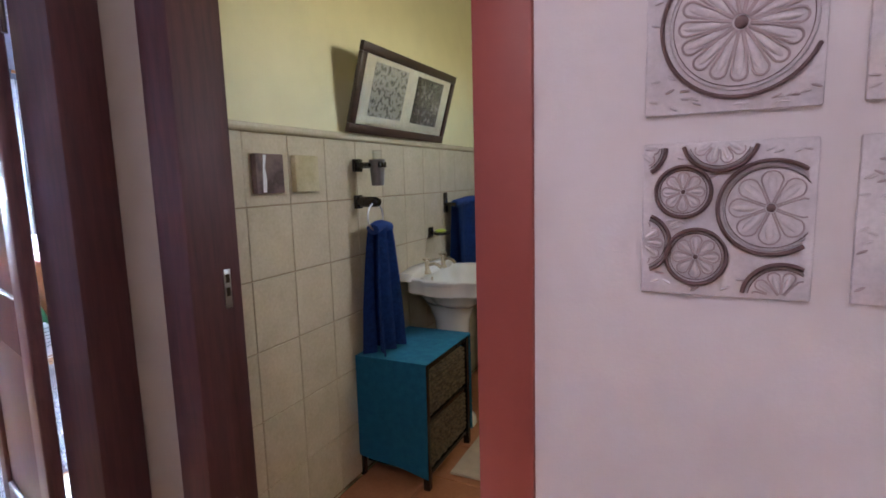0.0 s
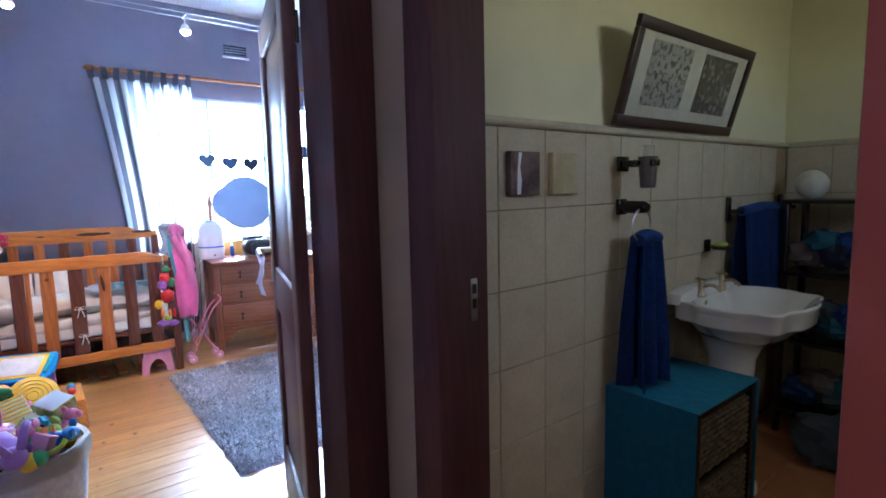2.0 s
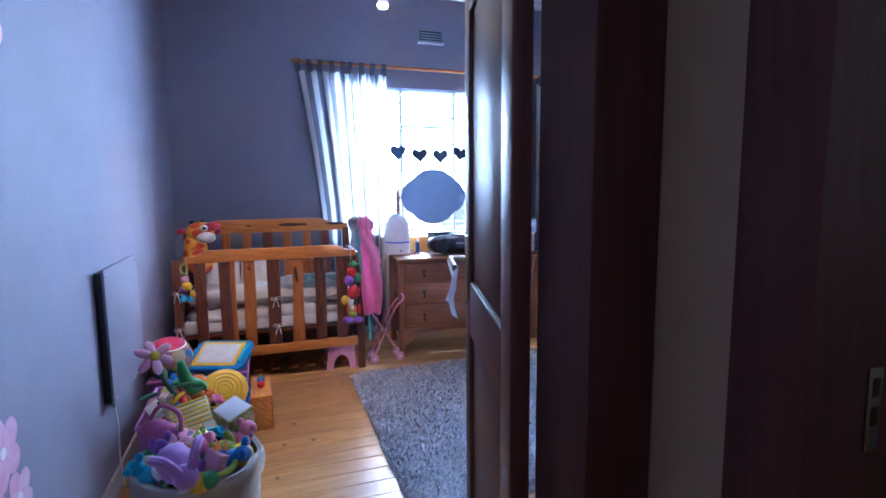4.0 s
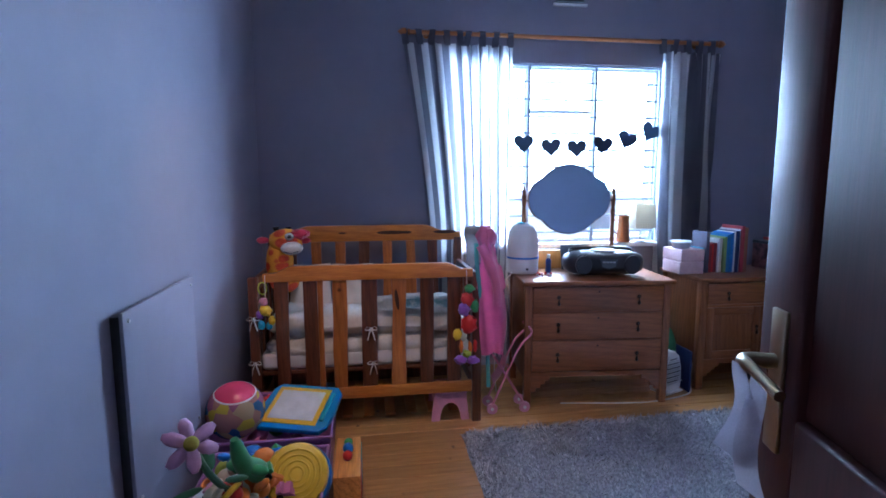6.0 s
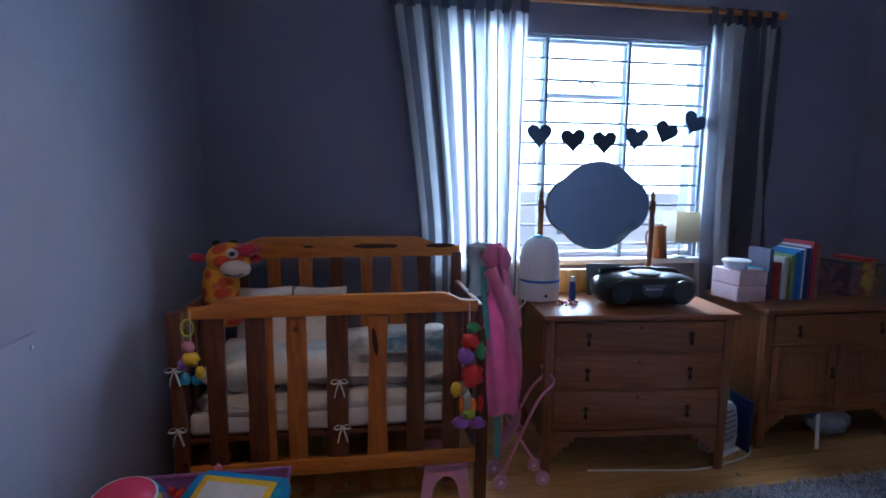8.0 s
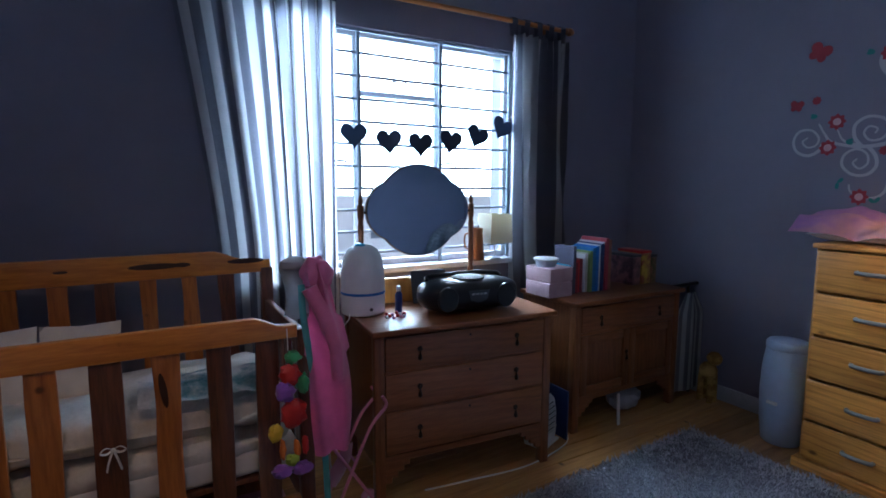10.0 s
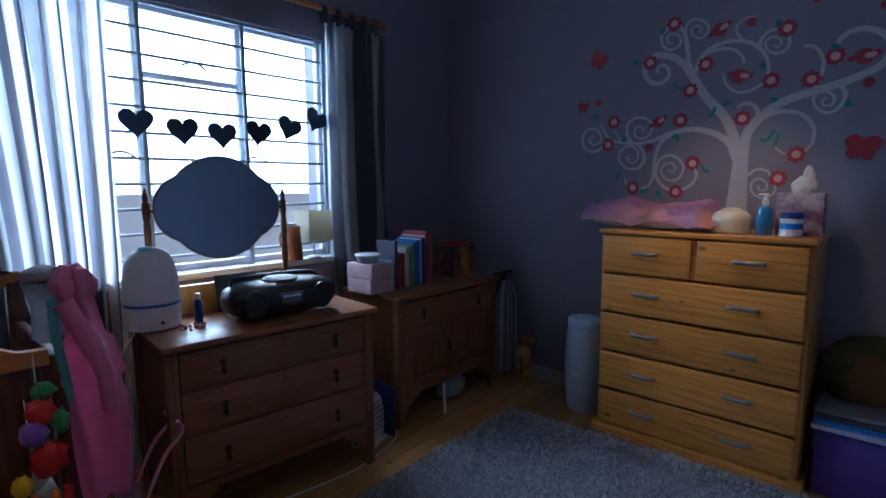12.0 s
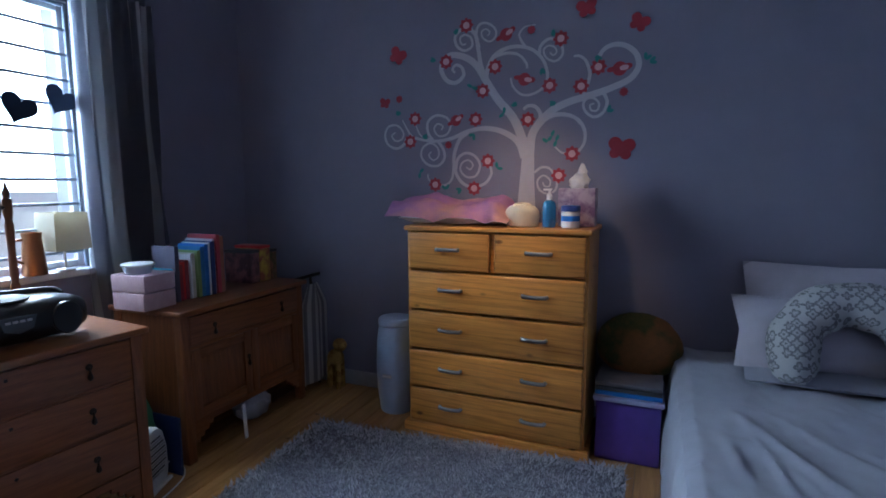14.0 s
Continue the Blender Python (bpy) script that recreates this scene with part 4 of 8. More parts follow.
part("cable", tube(curve([(0.22, 0.02, -0.30), (0.23, 0.03, -0.42), (0.20, 0.02, -0.56), (0.21, 0.03, -0.71)], 5), 0.004, 8), WHITE, heat)

decal = thing("blossom_decal", pose(0, LY, 0), "pink blossom wall sticker on the side wall", "wall sticker")
PETAL = mottled("pink_blossom_print", (0.62, 0.28, 0.46), (0.78, 0.52, 0.62), 7, 0.6, (0.3, 0.7), 0)
def flat_petal(a, L, w):
    pts = [(L * (0.5 - 0.5 * math.cos(math.pi * k / 9)), w * math.sin(math.pi * k / 9) ** 0.8) for k in range(10)]
    pts += [(x, -y) for x, y in reversed(pts[1:-1])]
    return [(x * math.cos(a) - y * math.sin(a), x * math.sin(a) + y * math.cos(a)) for x, y in pts]
rnd = random.Random(2)
for n, (cx, cz, size) in enumerate(((-1.93, 0.66, 0.105), (-1.80, 0.86, 0.115), (-1.88, 0.42, 0.105), (-1.99, 0.50, 0.085), (-1.84, 0.60, 0.09), (-1.76, 0.36, 0.10), (-2.08, 1.84, 0.115), (-1.70, 0.55, 0.115))):
    for k in range(5):
        o = part("petal", slab(flat_petal(k * 2 * math.pi / 5 + 0.4 * n, size, size * 0.40), 0.0012, "y", at=0.0006 + 0.0001 * k + 0.0006 * n), PETAL, decal)
        o.location = (cx, 0, cz)
    part("blossom_eye", slab([(0.016 * math.cos(q), 0.016 * math.sin(q)) for q in [2 * math.pi * i / 14 for i in range(14)]], 0.001, "y", at=0.0019 + 0.0006 * n), WHITE, decal).location = (cx, 0, cz)

# low-voltage cable lights
GLOW = glowing("lit_halogen_lamp", (1.0, 0.78, 0.55), 22)
cab = thing("light_cable", ORIGIN, "pair of thin steel lighting cables strung across the room", "lighting cable")
for x in (-2.955, -3.045):
    part("wire", tube([(x, LY, 2.37), (x, 2.4, 2.345), (x, TY, 2.37)], 0.0022, 6), M["steel"], cab)
for y in (0.94, 1.715, 3.62):
    t = thing("cable_light", pose(-3.0, y, 2.36), "small lit halogen lamp hung on lighting cables", "lamp", "halogen lamps on the cables")
    part("yoke", tube([(-0.046, 0, -0.012), (0.046, 0, -0.012)], 0.003, 8), M["steel"], t)
    part("stem", tube([(0, 0, -0.012), (0, 0, -0.055)], 0.004, 8), M["steel"], t)
    part("shade", lathe([(0.010, -0.055), (0.016, -0.062), (0.030, -0.095), (0.028, -0.095), (0.014, -0.064), (0.008, -0.058)], 16), M["steel"], t)
    part("bulb", lathe([(0.008, -0.066), (0.020, -0.085), (0.026, -0.100), (0.018, -0.110), (0.004, -0.114)], 14), GLOW, t)
for y, e, aim in ((0.94, 11.5, (-3.95, 0.75, 0.3)), (1.715, 5.5, (-4.1, 1.6, 0.1))):
    lamp("halogen_spot", "SPOT", e, look((-3.0, y, 2.24), aim), (1.0, 0.62, 0.38), cone=radians(80), radius=0.025)
lamp("halogen_spot", "SPOT", 28, look((-3.0, 3.62, 2.24), (-3.0, 4.40, 1.10)), (1.0, 0.64, 0.40), cone=radians(58), radius=0.025)

# tree sticker
tree = thing("tree_decal", pose(0, TY, 0), "large pale grey curly tree wall sticker with red blossoms", "wall sticker")
BARK = paint("pale_grey_vinyl", (0.50, 0.49, 0.53), 0.6, vary=0.05)
CRIMSON = paint("crimson_vinyl", (0.38, 0.03, 0.05), 0.6)
BLUSH = paint("blush_vinyl", (0.72, 0.42, 0.44), 0.6)
TEALV = paint("teal_vinyl", (0.03, 0.24, 0.22), 0.6)


def ribbon(pts, w0, w1, y, n=10):
    """A flat tapering stroke on the wall through points (x, z)."""
    line = curve([(x, 0, z) for x, z in pts], n)
    bm = bmesh.new()
    L = []
    for i, p in enumerate(line):
        d = (line[min(i + 1, len(line) - 1)] - line[max(i - 1, 0)]).normalized()
        s = Vector((-d.z, 0, d.x))
        w = w0 + (w1 - w0) * (i / (len(line) - 1)) ** 0.8
        L.append([bm.verts.new((q.x, y + dy, q.z)) for q in (p + s * w / 2, p - s * w / 2) for dy in (0, -0.001)])
    for a, b in zip(L, L[1:]):
        bm.faces.new((a[1], b[1], b[3], a[3]))
        bm.faces.new((a[0], a[1], b[1], b[0]))
        bm.faces.new((a[2], b[2], b[3], a[3]))
    bmesh.ops.recalc_face_normals(bm, faces=bm.faces)
    return bm


part("trunk", ribbon([(-2.975, 1.22), (-2.972, 1.37), (-2.967, 1.53)], 0.105, 0.066, -0.0008), BARK, tree)
strokes = []


def branch(pts, w0, w1):
    """One tapering vinyl stroke, laid a hair above the stroke before it."""
    strokes.append(part("branch" if w0 > 0.019 else "tendril", ribbon(pts, w0, w1, -0.0012 - 0.00012 * len(strokes)), BARK, tree))


branch([(-2.974, 1.494), (-3.002, 1.595), (-3.056, 1.714), (-3.145, 1.820), (-3.209, 1.917), (-3.264, 2.006), (-3.329, 2.063), (-3.403, 2.088), (-3.450, 2.085), (-3.483, 2.054), (-3.490, 2.003), (-3.453, 1.947), (-3.398, 1.934), (-3.353, 1.969), (-3.365, 2.016), (-3.399, 2.032), (-3.421, 2.010), (-3.406, 1.989)], 0.055, 0.012)
branch([(-3.215, 1.939), (-3.246, 2.013), (-3.262, 2.097), (-3.279, 2.182), (-3.316, 2.220), (-3.367, 2.224), (-3.404, 2.190), (-3.394, 2.138), (-3.348, 2.107), (-3.302, 2.127), (-3.308, 2.173), (-3.345, 2.194), (-3.374, 2.178), (-3.363, 2.143), (-3.337, 2.143)], 0.026, 0.008)
branch([(-3.257, 2.113), (-3.276, 2.190), (-3.259, 2.237), (-3.215, 2.243), (-3.167, 2.209), (-3.161, 2.167), (-3.195, 2.142), (-3.236, 2.164), (-3.244, 2.198), (-3.219, 2.211), (-3.196, 2.191), (-3.208, 2.173)], 0.016, 0.007)
branch([(-3.218, 1.935), (-3.205, 2.000), (-3.168, 2.062), (-3.099, 2.095), (-3.023, 2.097), (-2.948, 2.070), (-2.890, 2.008), (-2.867, 1.926), (-2.894, 1.865), (-2.958, 1.835), (-3.017, 1.843), (-3.060, 1.888), (-3.073, 1.933)], 0.026, 0.01)
branch([(-3.167, 2.057), (-3.099, 2.069), (-3.031, 2.055), (-2.988, 2.010), (-2.979, 1.977)], 0.018, 0.012)
branch([(-2.990, 2.090), (-3.019, 2.134), (-3.025, 2.166), (-2.993, 2.197), (-2.936, 2.202)], 0.016, 0.007)
branch([(-2.915, 2.042), (-2.907, 2.088), (-2.869, 2.118), (-2.830, 2.113), (-2.793, 2.075), (-2.791, 2.028), (-2.829, 2.001), (-2.874, 2.022), (-2.891, 2.063), (-2.868, 2.084), (-2.836, 2.077), (-2.820, 2.050), (-2.838, 2.033), (-2.856, 2.048)], 0.018, 0.007)
branch([(-2.958, 1.510), (-2.949, 1.609), (-2.913, 1.673), (-2.842, 1.741), (-2.748, 1.783), (-2.628, 1.812), (-2.527, 1.842), (-2.443, 1.879), (-2.405, 1.934), (-2.414, 1.993), (-2.458, 2.038), (-2.515, 2.056), (-2.571, 2.041), (-2.603, 2.000)], 0.05, 0.02)
branch([(-2.687, 1.794), (-2.657, 1.861), (-2.644, 1.921), (-2.664, 1.984), (-2.696, 2.014), (-2.729, 2.018)], 0.022, 0.012)
branch([(-2.569, 1.815), (-2.552, 1.768), (-2.572, 1.716), (-2.616, 1.696), (-2.657, 1.722), (-2.674, 1.762), (-2.657, 1.791), (-2.620, 1.793), (-2.593, 1.763), (-2.602, 1.730), (-2.632, 1.732), (-2.638, 1.759), (-2.618, 1.765)], 0.018, 0.008)
branch([(-2.913, 1.673), (-2.841, 1.714), (-2.762, 1.716), (-2.698, 1.685), (-2.663, 1.628), (-2.663, 1.565), (-2.692, 1.518)], 0.026, 0.014)
branch([(-2.793, 1.721), (-2.722, 1.702), (-2.690, 1.661)], 0.018, 0.006)
branch([(-2.731, 1.512), (-2.778, 1.513), (-2.819, 1.547)], 0.012, 0.009)
branch([(-2.905, 1.681), (-2.903, 1.729), (-2.932, 1.769), (-2.973, 1.775), (-2.998, 1.757)], 0.024, 0.016)
branch([(-2.991, 1.494), (-3.027, 1.579), (-3.107, 1.637), (-3.214, 1.664), (-3.324, 1.652), (-3.437, 1.613), (-3.555, 1.604), (-3.677, 1.633), (-3.718, 1.680), (-3.750, 1.737)], 0.04, 0.008)
branch([(-3.324, 1.649), (-3.380, 1.602), (-3.413, 1.506), (-3.401, 1.416), (-3.358, 1.353), (-3.291, 1.329), (-3.218, 1.352), (-3.182, 1.404), (-3.187, 1.448)], 0.024, 0.014)
branch([(-3.413, 1.461), (-3.426, 1.380), (-3.464, 1.344), (-3.524, 1.344), (-3.574, 1.372), (-3.585, 1.409)], 0.016, 0.008)
branch([(-3.723, 1.629), (-3.744, 1.589), (-3.793, 1.568), (-3.851, 1.593), (-3.872, 1.650), (-3.846, 1.702), (-3.786, 1.706), (-3.746, 1.663), (-3.756, 1.623), (-3.799, 1.614), (-3.825, 1.645), (-3.799, 1.666)], 0.018, 0.008)
branch([(-3.545, 1.605), (-3.579, 1.655), (-3.579, 1.718), (-3.526, 1.753), (-3.457, 1.735), (-3.434, 1.684), (-3.461, 1.639), (-3.511, 1.634), (-3.539, 1.671), (-3.520, 1.703), (-3.484, 1.690), (-3.492, 1.666)], 0.018, 0.008)
branch([(-3.515, 1.602), (-3.480, 1.552), (-3.475, 1.498), (-3.515, 1.458), (-3.579, 1.464), (-3.624, 1.511), (-3.615, 1.566), (-3.565, 1.592), (-3.519, 1.566), (-3.511, 1.517), (-3.545, 1.491), (-3.575, 1.519), (-3.559, 1.542)], 0.018, 0.008)
branch([(-3.401, 1.434), (-3.388, 1.496), (-3.341, 1.527), (-3.285, 1.511), (-3.251, 1.458), (-3.274, 1.397), (-3.330, 1.388), (-3.370, 1.425), (-3.363, 1.469), (-3.322, 1.486), (-3.293, 1.459), (-3.312, 1.432), (-3.334, 1.447)], 0.018, 0.008)
branch([(-3.555, 1.609), (-3.626, 1.639), (-3.660, 1.699)], 0.016, 0.006)
branch([(-2.930, 1.410), (-2.889, 1.437), (-2.840, 1.425), (-2.805, 1.359), (-2.815, 1.309), (-2.860, 1.292), (-2.902, 1.317), (-2.912, 1.363), (-2.880, 1.392), (-2.843, 1.367), (-2.845, 1.334), (-2.873, 1.334), (-2.882, 1.356)], 0.014, 0.008)
def disc(r, lobes=0, wave=0.0, n=24):
    return [((r + wave * math.cos(lobes * 2 * math.pi * k / n)) * math.cos(2 * math.pi * k / n), (r + wave * math.cos(lobes * 2 * math.pi * k / n)) * math.sin(2 * math.pi * k / n)) for k in range(n)]
blossom = part("blossom", slab(disc(0.038, 8, 0.005, 48), 0.0008, "y", at=-0.0055), CRIMSON, tree)
blossom.location = (-3.335, 0, 2.243)
eye_me = part("blossom_eye", slab(disc(0.019), 0.0008, "y", at=-0.0064), BLUSH, blossom)
blooms = ((-3.460, 2.055), (-3.163, 2.001), (-3.235, 1.874), (-2.854, 1.875), (-2.971, 1.701), (-2.799, 2.114), (-2.601, 1.951), (-2.687, 1.859), (-3.664, 1.740), (-3.698, 1.606), (-3.278, 1.717), (-3.203, 1.479), (-3.534, 1.345), (-3.286, 1.322), (-2.726, 1.507), (-2.795, 1.391))
for x, z in blooms:
    o = new("blossom", blossom.data)
    o.parent, o.location = tree, (x, 0, z)
    e = new("blossom_eye", eye_me.data)
    e.parent = o
for x, z in ((-2.959, 2.177), (-3.447, 1.578), (-2.471, 1.815), (-3.77, 1.863)):
    o = new("bud", blossom.data)
    o.parent, o.location, o.scale = tree, (x, 0, z), (0.55, 1, 0.55)
leafm = None
rnd = random.Random(4)
for x, z in ((-2.839, 2.165), (-3.386, 2.229), (-3.299, 1.900), (-3.066, 1.781), (-3.109, 1.742), (-2.819, 1.780), (-2.897, 1.969), (-2.614, 2.008), (-2.550, 1.722), (-2.837, 1.604), (-2.812, 1.579), (-3.147, 1.438), (-3.636, 1.419), (-3.464, 1.317), (-3.367, 1.317), (-3.286, 1.633), (-3.615, 1.630), (-3.760, 1.778), (-2.372, 1.967), (-2.351, 1.953), (-3.527, 2.067), (-2.860, 1.573)):
    for s in (0, 1.1):
        if leafm is None:
            o = part("leaf", slab(flat_petal(0, 0.034, 0.009), 0.0008, "y", at=-0.0058), TEALV, tree)
            leafm = o.data
        else:
            o = new("leaf", leafm)
            o.parent = tree
        o.location, o.rotation_euler = (x, 0, z), (0, rnd.uniform(0, 6.28) + s, 0)
def wings(s):
    return [[(s * x, s * z) for x, z in flat_petal(a, L, w)] for a, L, w in ((0.7, 1, 0.42), (2.4, 1, 0.42), (-0.6, 0.75, 0.33), (3.75, 0.75, 0.33))]
for k, (x, z, s, name) in enumerate(((-3.779, 2.112, 0.066, "butterfly"), (-3.87, 1.841, 0.042, "butterfly"), (-2.667, 2.247, 0.062, "butterfly"), (-2.411, 2.145, 0.058, "butterfly"), (-2.476, 1.519, 0.080, "butterfly"),
                                     (-3.101, 2.168, 0.062, "bird"), (-2.994, 1.919, 0.062, "bird"), (-2.495, 1.933, 0.064, "bird"), (-3.40, 1.717, 0.056, "bird"))):
    bm = bmesh.new()
    outl = wings(s) if name == "butterfly" else [[(s * (px * 0.8), s * pz * 0.8) for px, pz in disc(0.7)], [(s * px + s * 0.2, s * pz) for px, pz in flat_petal(0.5, 0.8, 0.25)], [(s * px - s * 0.3, s * pz) for px, pz in flat_petal(3.5, 0.7, 0.2)]]
    for i, ol in enumerate(outl):
        b2 = slab(ol, 0.0008, "y", at=-0.0052 - 0.0003 * i)
        tmp = bpy.data.meshes.new("tmp")
        b2.to_mesh(tmp)
        b2.free()
        bm.from_mesh(tmp)
        bpy.data.meshes.remove(tmp)
    o = part(name, bm, CRIMSON, tree, "crimson vinyl " + name)
    o.location, o.rotation_euler = (x, 0, z), (0, 0.5 - 0.35 * (k % 3), 0)
    if name == "bird":
        e = part("wing", slab(flat_petal(0.3, s * 0.7, s * 0.2), 0.0008, "y", at=-0.0072), BLUSH, o)

# ---- on the chest of drawers ----
mat = thing("changing_mat", pose(-3.235, 4.25, 1.132), "padded changing mat under a lilac and peach cloth", "changing mat")
def mat_pt(u, v):
    x, y = -0.37 + 0.70 * u, -0.17 + 0.33 * v
    z = 0.045 + 0.075 * (abs(2 * v - 1) ** 3) * 0.5 + 0.075 * (abs(2 * u - 1.0) ** 3)
    return x, y, z
part("pad", cushion(0.62, 0.31, 0.07, 18, 0.35), WHITE, mat).location = (-0.04, 0.005, 0.036)
MATCLOTH = mottled("lilac_peach_cloth", (0.60, 0.30, 0.64), (0.85, 0.50, 0.40), 2.4, 0.85, (0.45, 0.62), 0.2)
def mc(u, v):
    x, y = -0.36 + 0.63 * u, -0.165 + 0.32 * v
    hump = 0.035 * math.exp(-((u - 0.16) / 0.16) ** 2) + 0.030 * math.exp(-((u - 0.80) / 0.18) ** 2) + 0.035 * v
    f = noise.noise(Vector((u * 5, v * 3, 7))) * 0.020 + noise.noise(Vector((u * 12, v * 7, 2))) * 0.010
    z = 0.088 + hump + f
    fall = max(0.0, (0.24 - v) / 0.24)
    z -= (z - 0.016 - 0.03 * abs(math.sin(u * 7 + 0.6))) * fall ** 1.3
    y -= 0.022 * fall * (1 + 0.8 * math.sin(u * 15))
    left = max(0.0, (0.13 - u) / 0.13)
    x -= 0.055 * left * (1 - v * 0.4)
    right = max(0.0, (u - 0.88) / 0.12)
    return (x, y, z * (1 - 0.55 * right) + 0.01 * left)
part("cloth", cloth(mc, 44, 24, 0.004), MATCLOTH, mat, "rumpled lilac and peach cloth")

wipes = thing("wipes_tub", pose(-2.915, 4.165, 1.132), "cream plastic baby wipes tub with a rounded lid", "wipes tub")
part("tub", lathe([(0.070, 0), (0.082, 0.006), (0.088, 0.05), (0.086, 0.075), (0.078, 0.09), (0.06, 0.105), (0.02, 0.11)], 28, squash=(1, 0.7)), CREAM, wipes)
part("lid", lathe([(0.045, 0.105), (0.048, 0.112), (0.030, 0.120), (0.004, 0.122)], 24, squash=(1, 0.7)), CREAM, wipes)
bot = thing("lotion_bottle", pose(-2.778, 4.16, 1.132), "clear blue lotion bottle with a pump cap", "bottle")
BLUEGLASS = plain("blue_lotion", (0.03, 0.20, 0.42), 0.15, coat=0.5)
part("body", lathe([(0.030, 0), (0.034, 0.006), (0.034, 0.105), (0.028, 0.125), (0.012, 0.135)], 20), BLUEGLASS, bot)
part("cap", lathe([(0.013, 0.135), (0.014, 0.16), (0.006, 0.165), (0.006, 0.18)], 14), WHITE, bot)
part("nozzle", bx(-0.03, -0.007, 0.18, 0.012, 0.007, 0.19, bevel=0.003), WHITE, bot)
tub = thing("cream_jar", pose(-2.672, 4.15, 1.132), "white cream jar with blue bands and blue lid", "jar")
part("jar", lathe([(0.040, 0), (0.044, 0.004), (0.044, 0.075), (0.040, 0.08)], 24), WHITE, tub)
part("label_band", lathe([(0.0445, 0.034), (0.0448, 0.036), (0.0448, 0.058), (0.0445, 0.060)], 24), BLUE, tub)
part("lid", lathe([(0.045, 0.081), (0.046, 0.085), (0.046, 0.105), (0.042, 0.109)], 24), paint("navy_plastic", (0.02, 0.05, 0.22), 0.3), tub)
tis = thing("tissue_box", pose(-2.66, 4.30, 1.132), "patterned tissue box with a white tissue pulled out", "tissue box")
FLORAL = mottled("pink_purple_floral_card", (0.20, 0.10, 0.22), (0.55, 0.45, 0.52), 22, 0.6, (0.4, 0.6), 0)
part("box", bx(-0.09, -0.055, 0, 0.09, 0.055, 0.19, bevel=0.002), FLORAL, tis)
bm = ball(0.052, (0.005, 0, 0.225), 22, (0.95, 0.55, 0.85), None, 0.35, 2.6)
ball(0.030, (0.02, 0.0, 0.275), 16, (0.7, 0.4, 1.3), bm, 0.4, 3.0)
part("tissue", bm, LINEN, tis)

# ---- beside the chest: nappy bin, storage box, cushion ----
nb = thing("nappy_bin", pose(-3.695, 4.26, 0) @ Matrix.Diagonal((1, 1, 0.95, 1)), "tall pale blue-white plastic nappy bin", "bin")
BINW = paint("pale_blue_plastic", (0.47, 0.58, 0.76), 0.35, vary=0.05)
part("body", lathe([(0.090, 0), (0.097, 0.01), (0.112, 0.14), (0.118, 0.30), (0.113, 0.45), (0.100, 0.55)], 32), BINW, nb)
part("lid", lathe([(0.101, 0.553), (0.103, 0.56), (0.103, 0.585), (0.094, 0.598), (0.05, 0.606), (0.004, 0.608)], 32), BINW, nb)
part("latch", bx(-0.028, -0.128, 0.245, 0.028, -0.112, 0.265, bevel=0.006, seg=3), WHITE, nb)
pb = thing("storage_box", pose(-2.375, 4.26, 0), "purple plastic storage box packed with folded things", "storage box")
PURPLEBOX = paint("purple_plastic", (0.10, 0.05, 0.30), 0.35)
bm = slab([(-0.15, -0.15), (0.15, -0.15), (0.15, 0.15), (-0.15, 0.15)], 0.30, "z", 0.012)
part("box", bm, PURPLEBOX, pb)
part("rim", bx(-0.162, -0.162, 0.301, 0.162, 0.162, 0.325, bevel=0.006), paint("pale_lilac_plastic", (0.40, 0.40, 0.60), 0.3), pb)
for z, c in ((0.326, BLUE), (0.348, DKGREY), (0.372, paint("grey_felt", (0.16, 0.16, 0.18), 0.9))):
    o = thing("folder", pose(-2.375, 4.265, z), "flat folder lying on the purple storage box", "folder", "folders on the box")
    part("cover", bx(-0.155, -0.145, 0, 0.15, 0.15, 0.02, bevel=0.003), c, o)
rc = thing("round_cushion", pose(-2.345, 4.35, 0.55), "round orange and green cushion propped behind the box", "cushion")
part("cushion", ball(0.21, (0, 0, -0.03), 28, (1.0, 0.36, 0.82), None, 0.04), mottled("orange_green_patchwork", (0.05, 0.07, 0.02), (0.24, 0.10, 0.03), 5, 0.9), rc)

# ---- on the bed ----
p1 = thing("pillow", pose(-1.48, 4.395, 0.75, 72), "pale grey pillow leaning against the wall", "pillow", "pillows on the bed")
part("pillow", cushion(0.82, 0.46, 0.17, 22, 0.55, 0.02, 3), M["pillow"], p1)
p2 = thing("pillow", pose(-1.475, 4.235, 0.685, 50), "pale lilac pillow propped on the bed", "pillow", "pillows on the bed")
part("pillow", cushion(0.94, 0.36, 0.15, 22, 0.55, 0.02, 9), M["pillow"], p2)
fq = thing("folded_quilt", pose(-1.47, 4.20, 0.535), "flat folded grey quilt under the pillows", "quilt")
part("quilt", cushion(0.90, 0.44, 0.05, 20, 0.25, 0.01, 4), M["sheet"], fq)


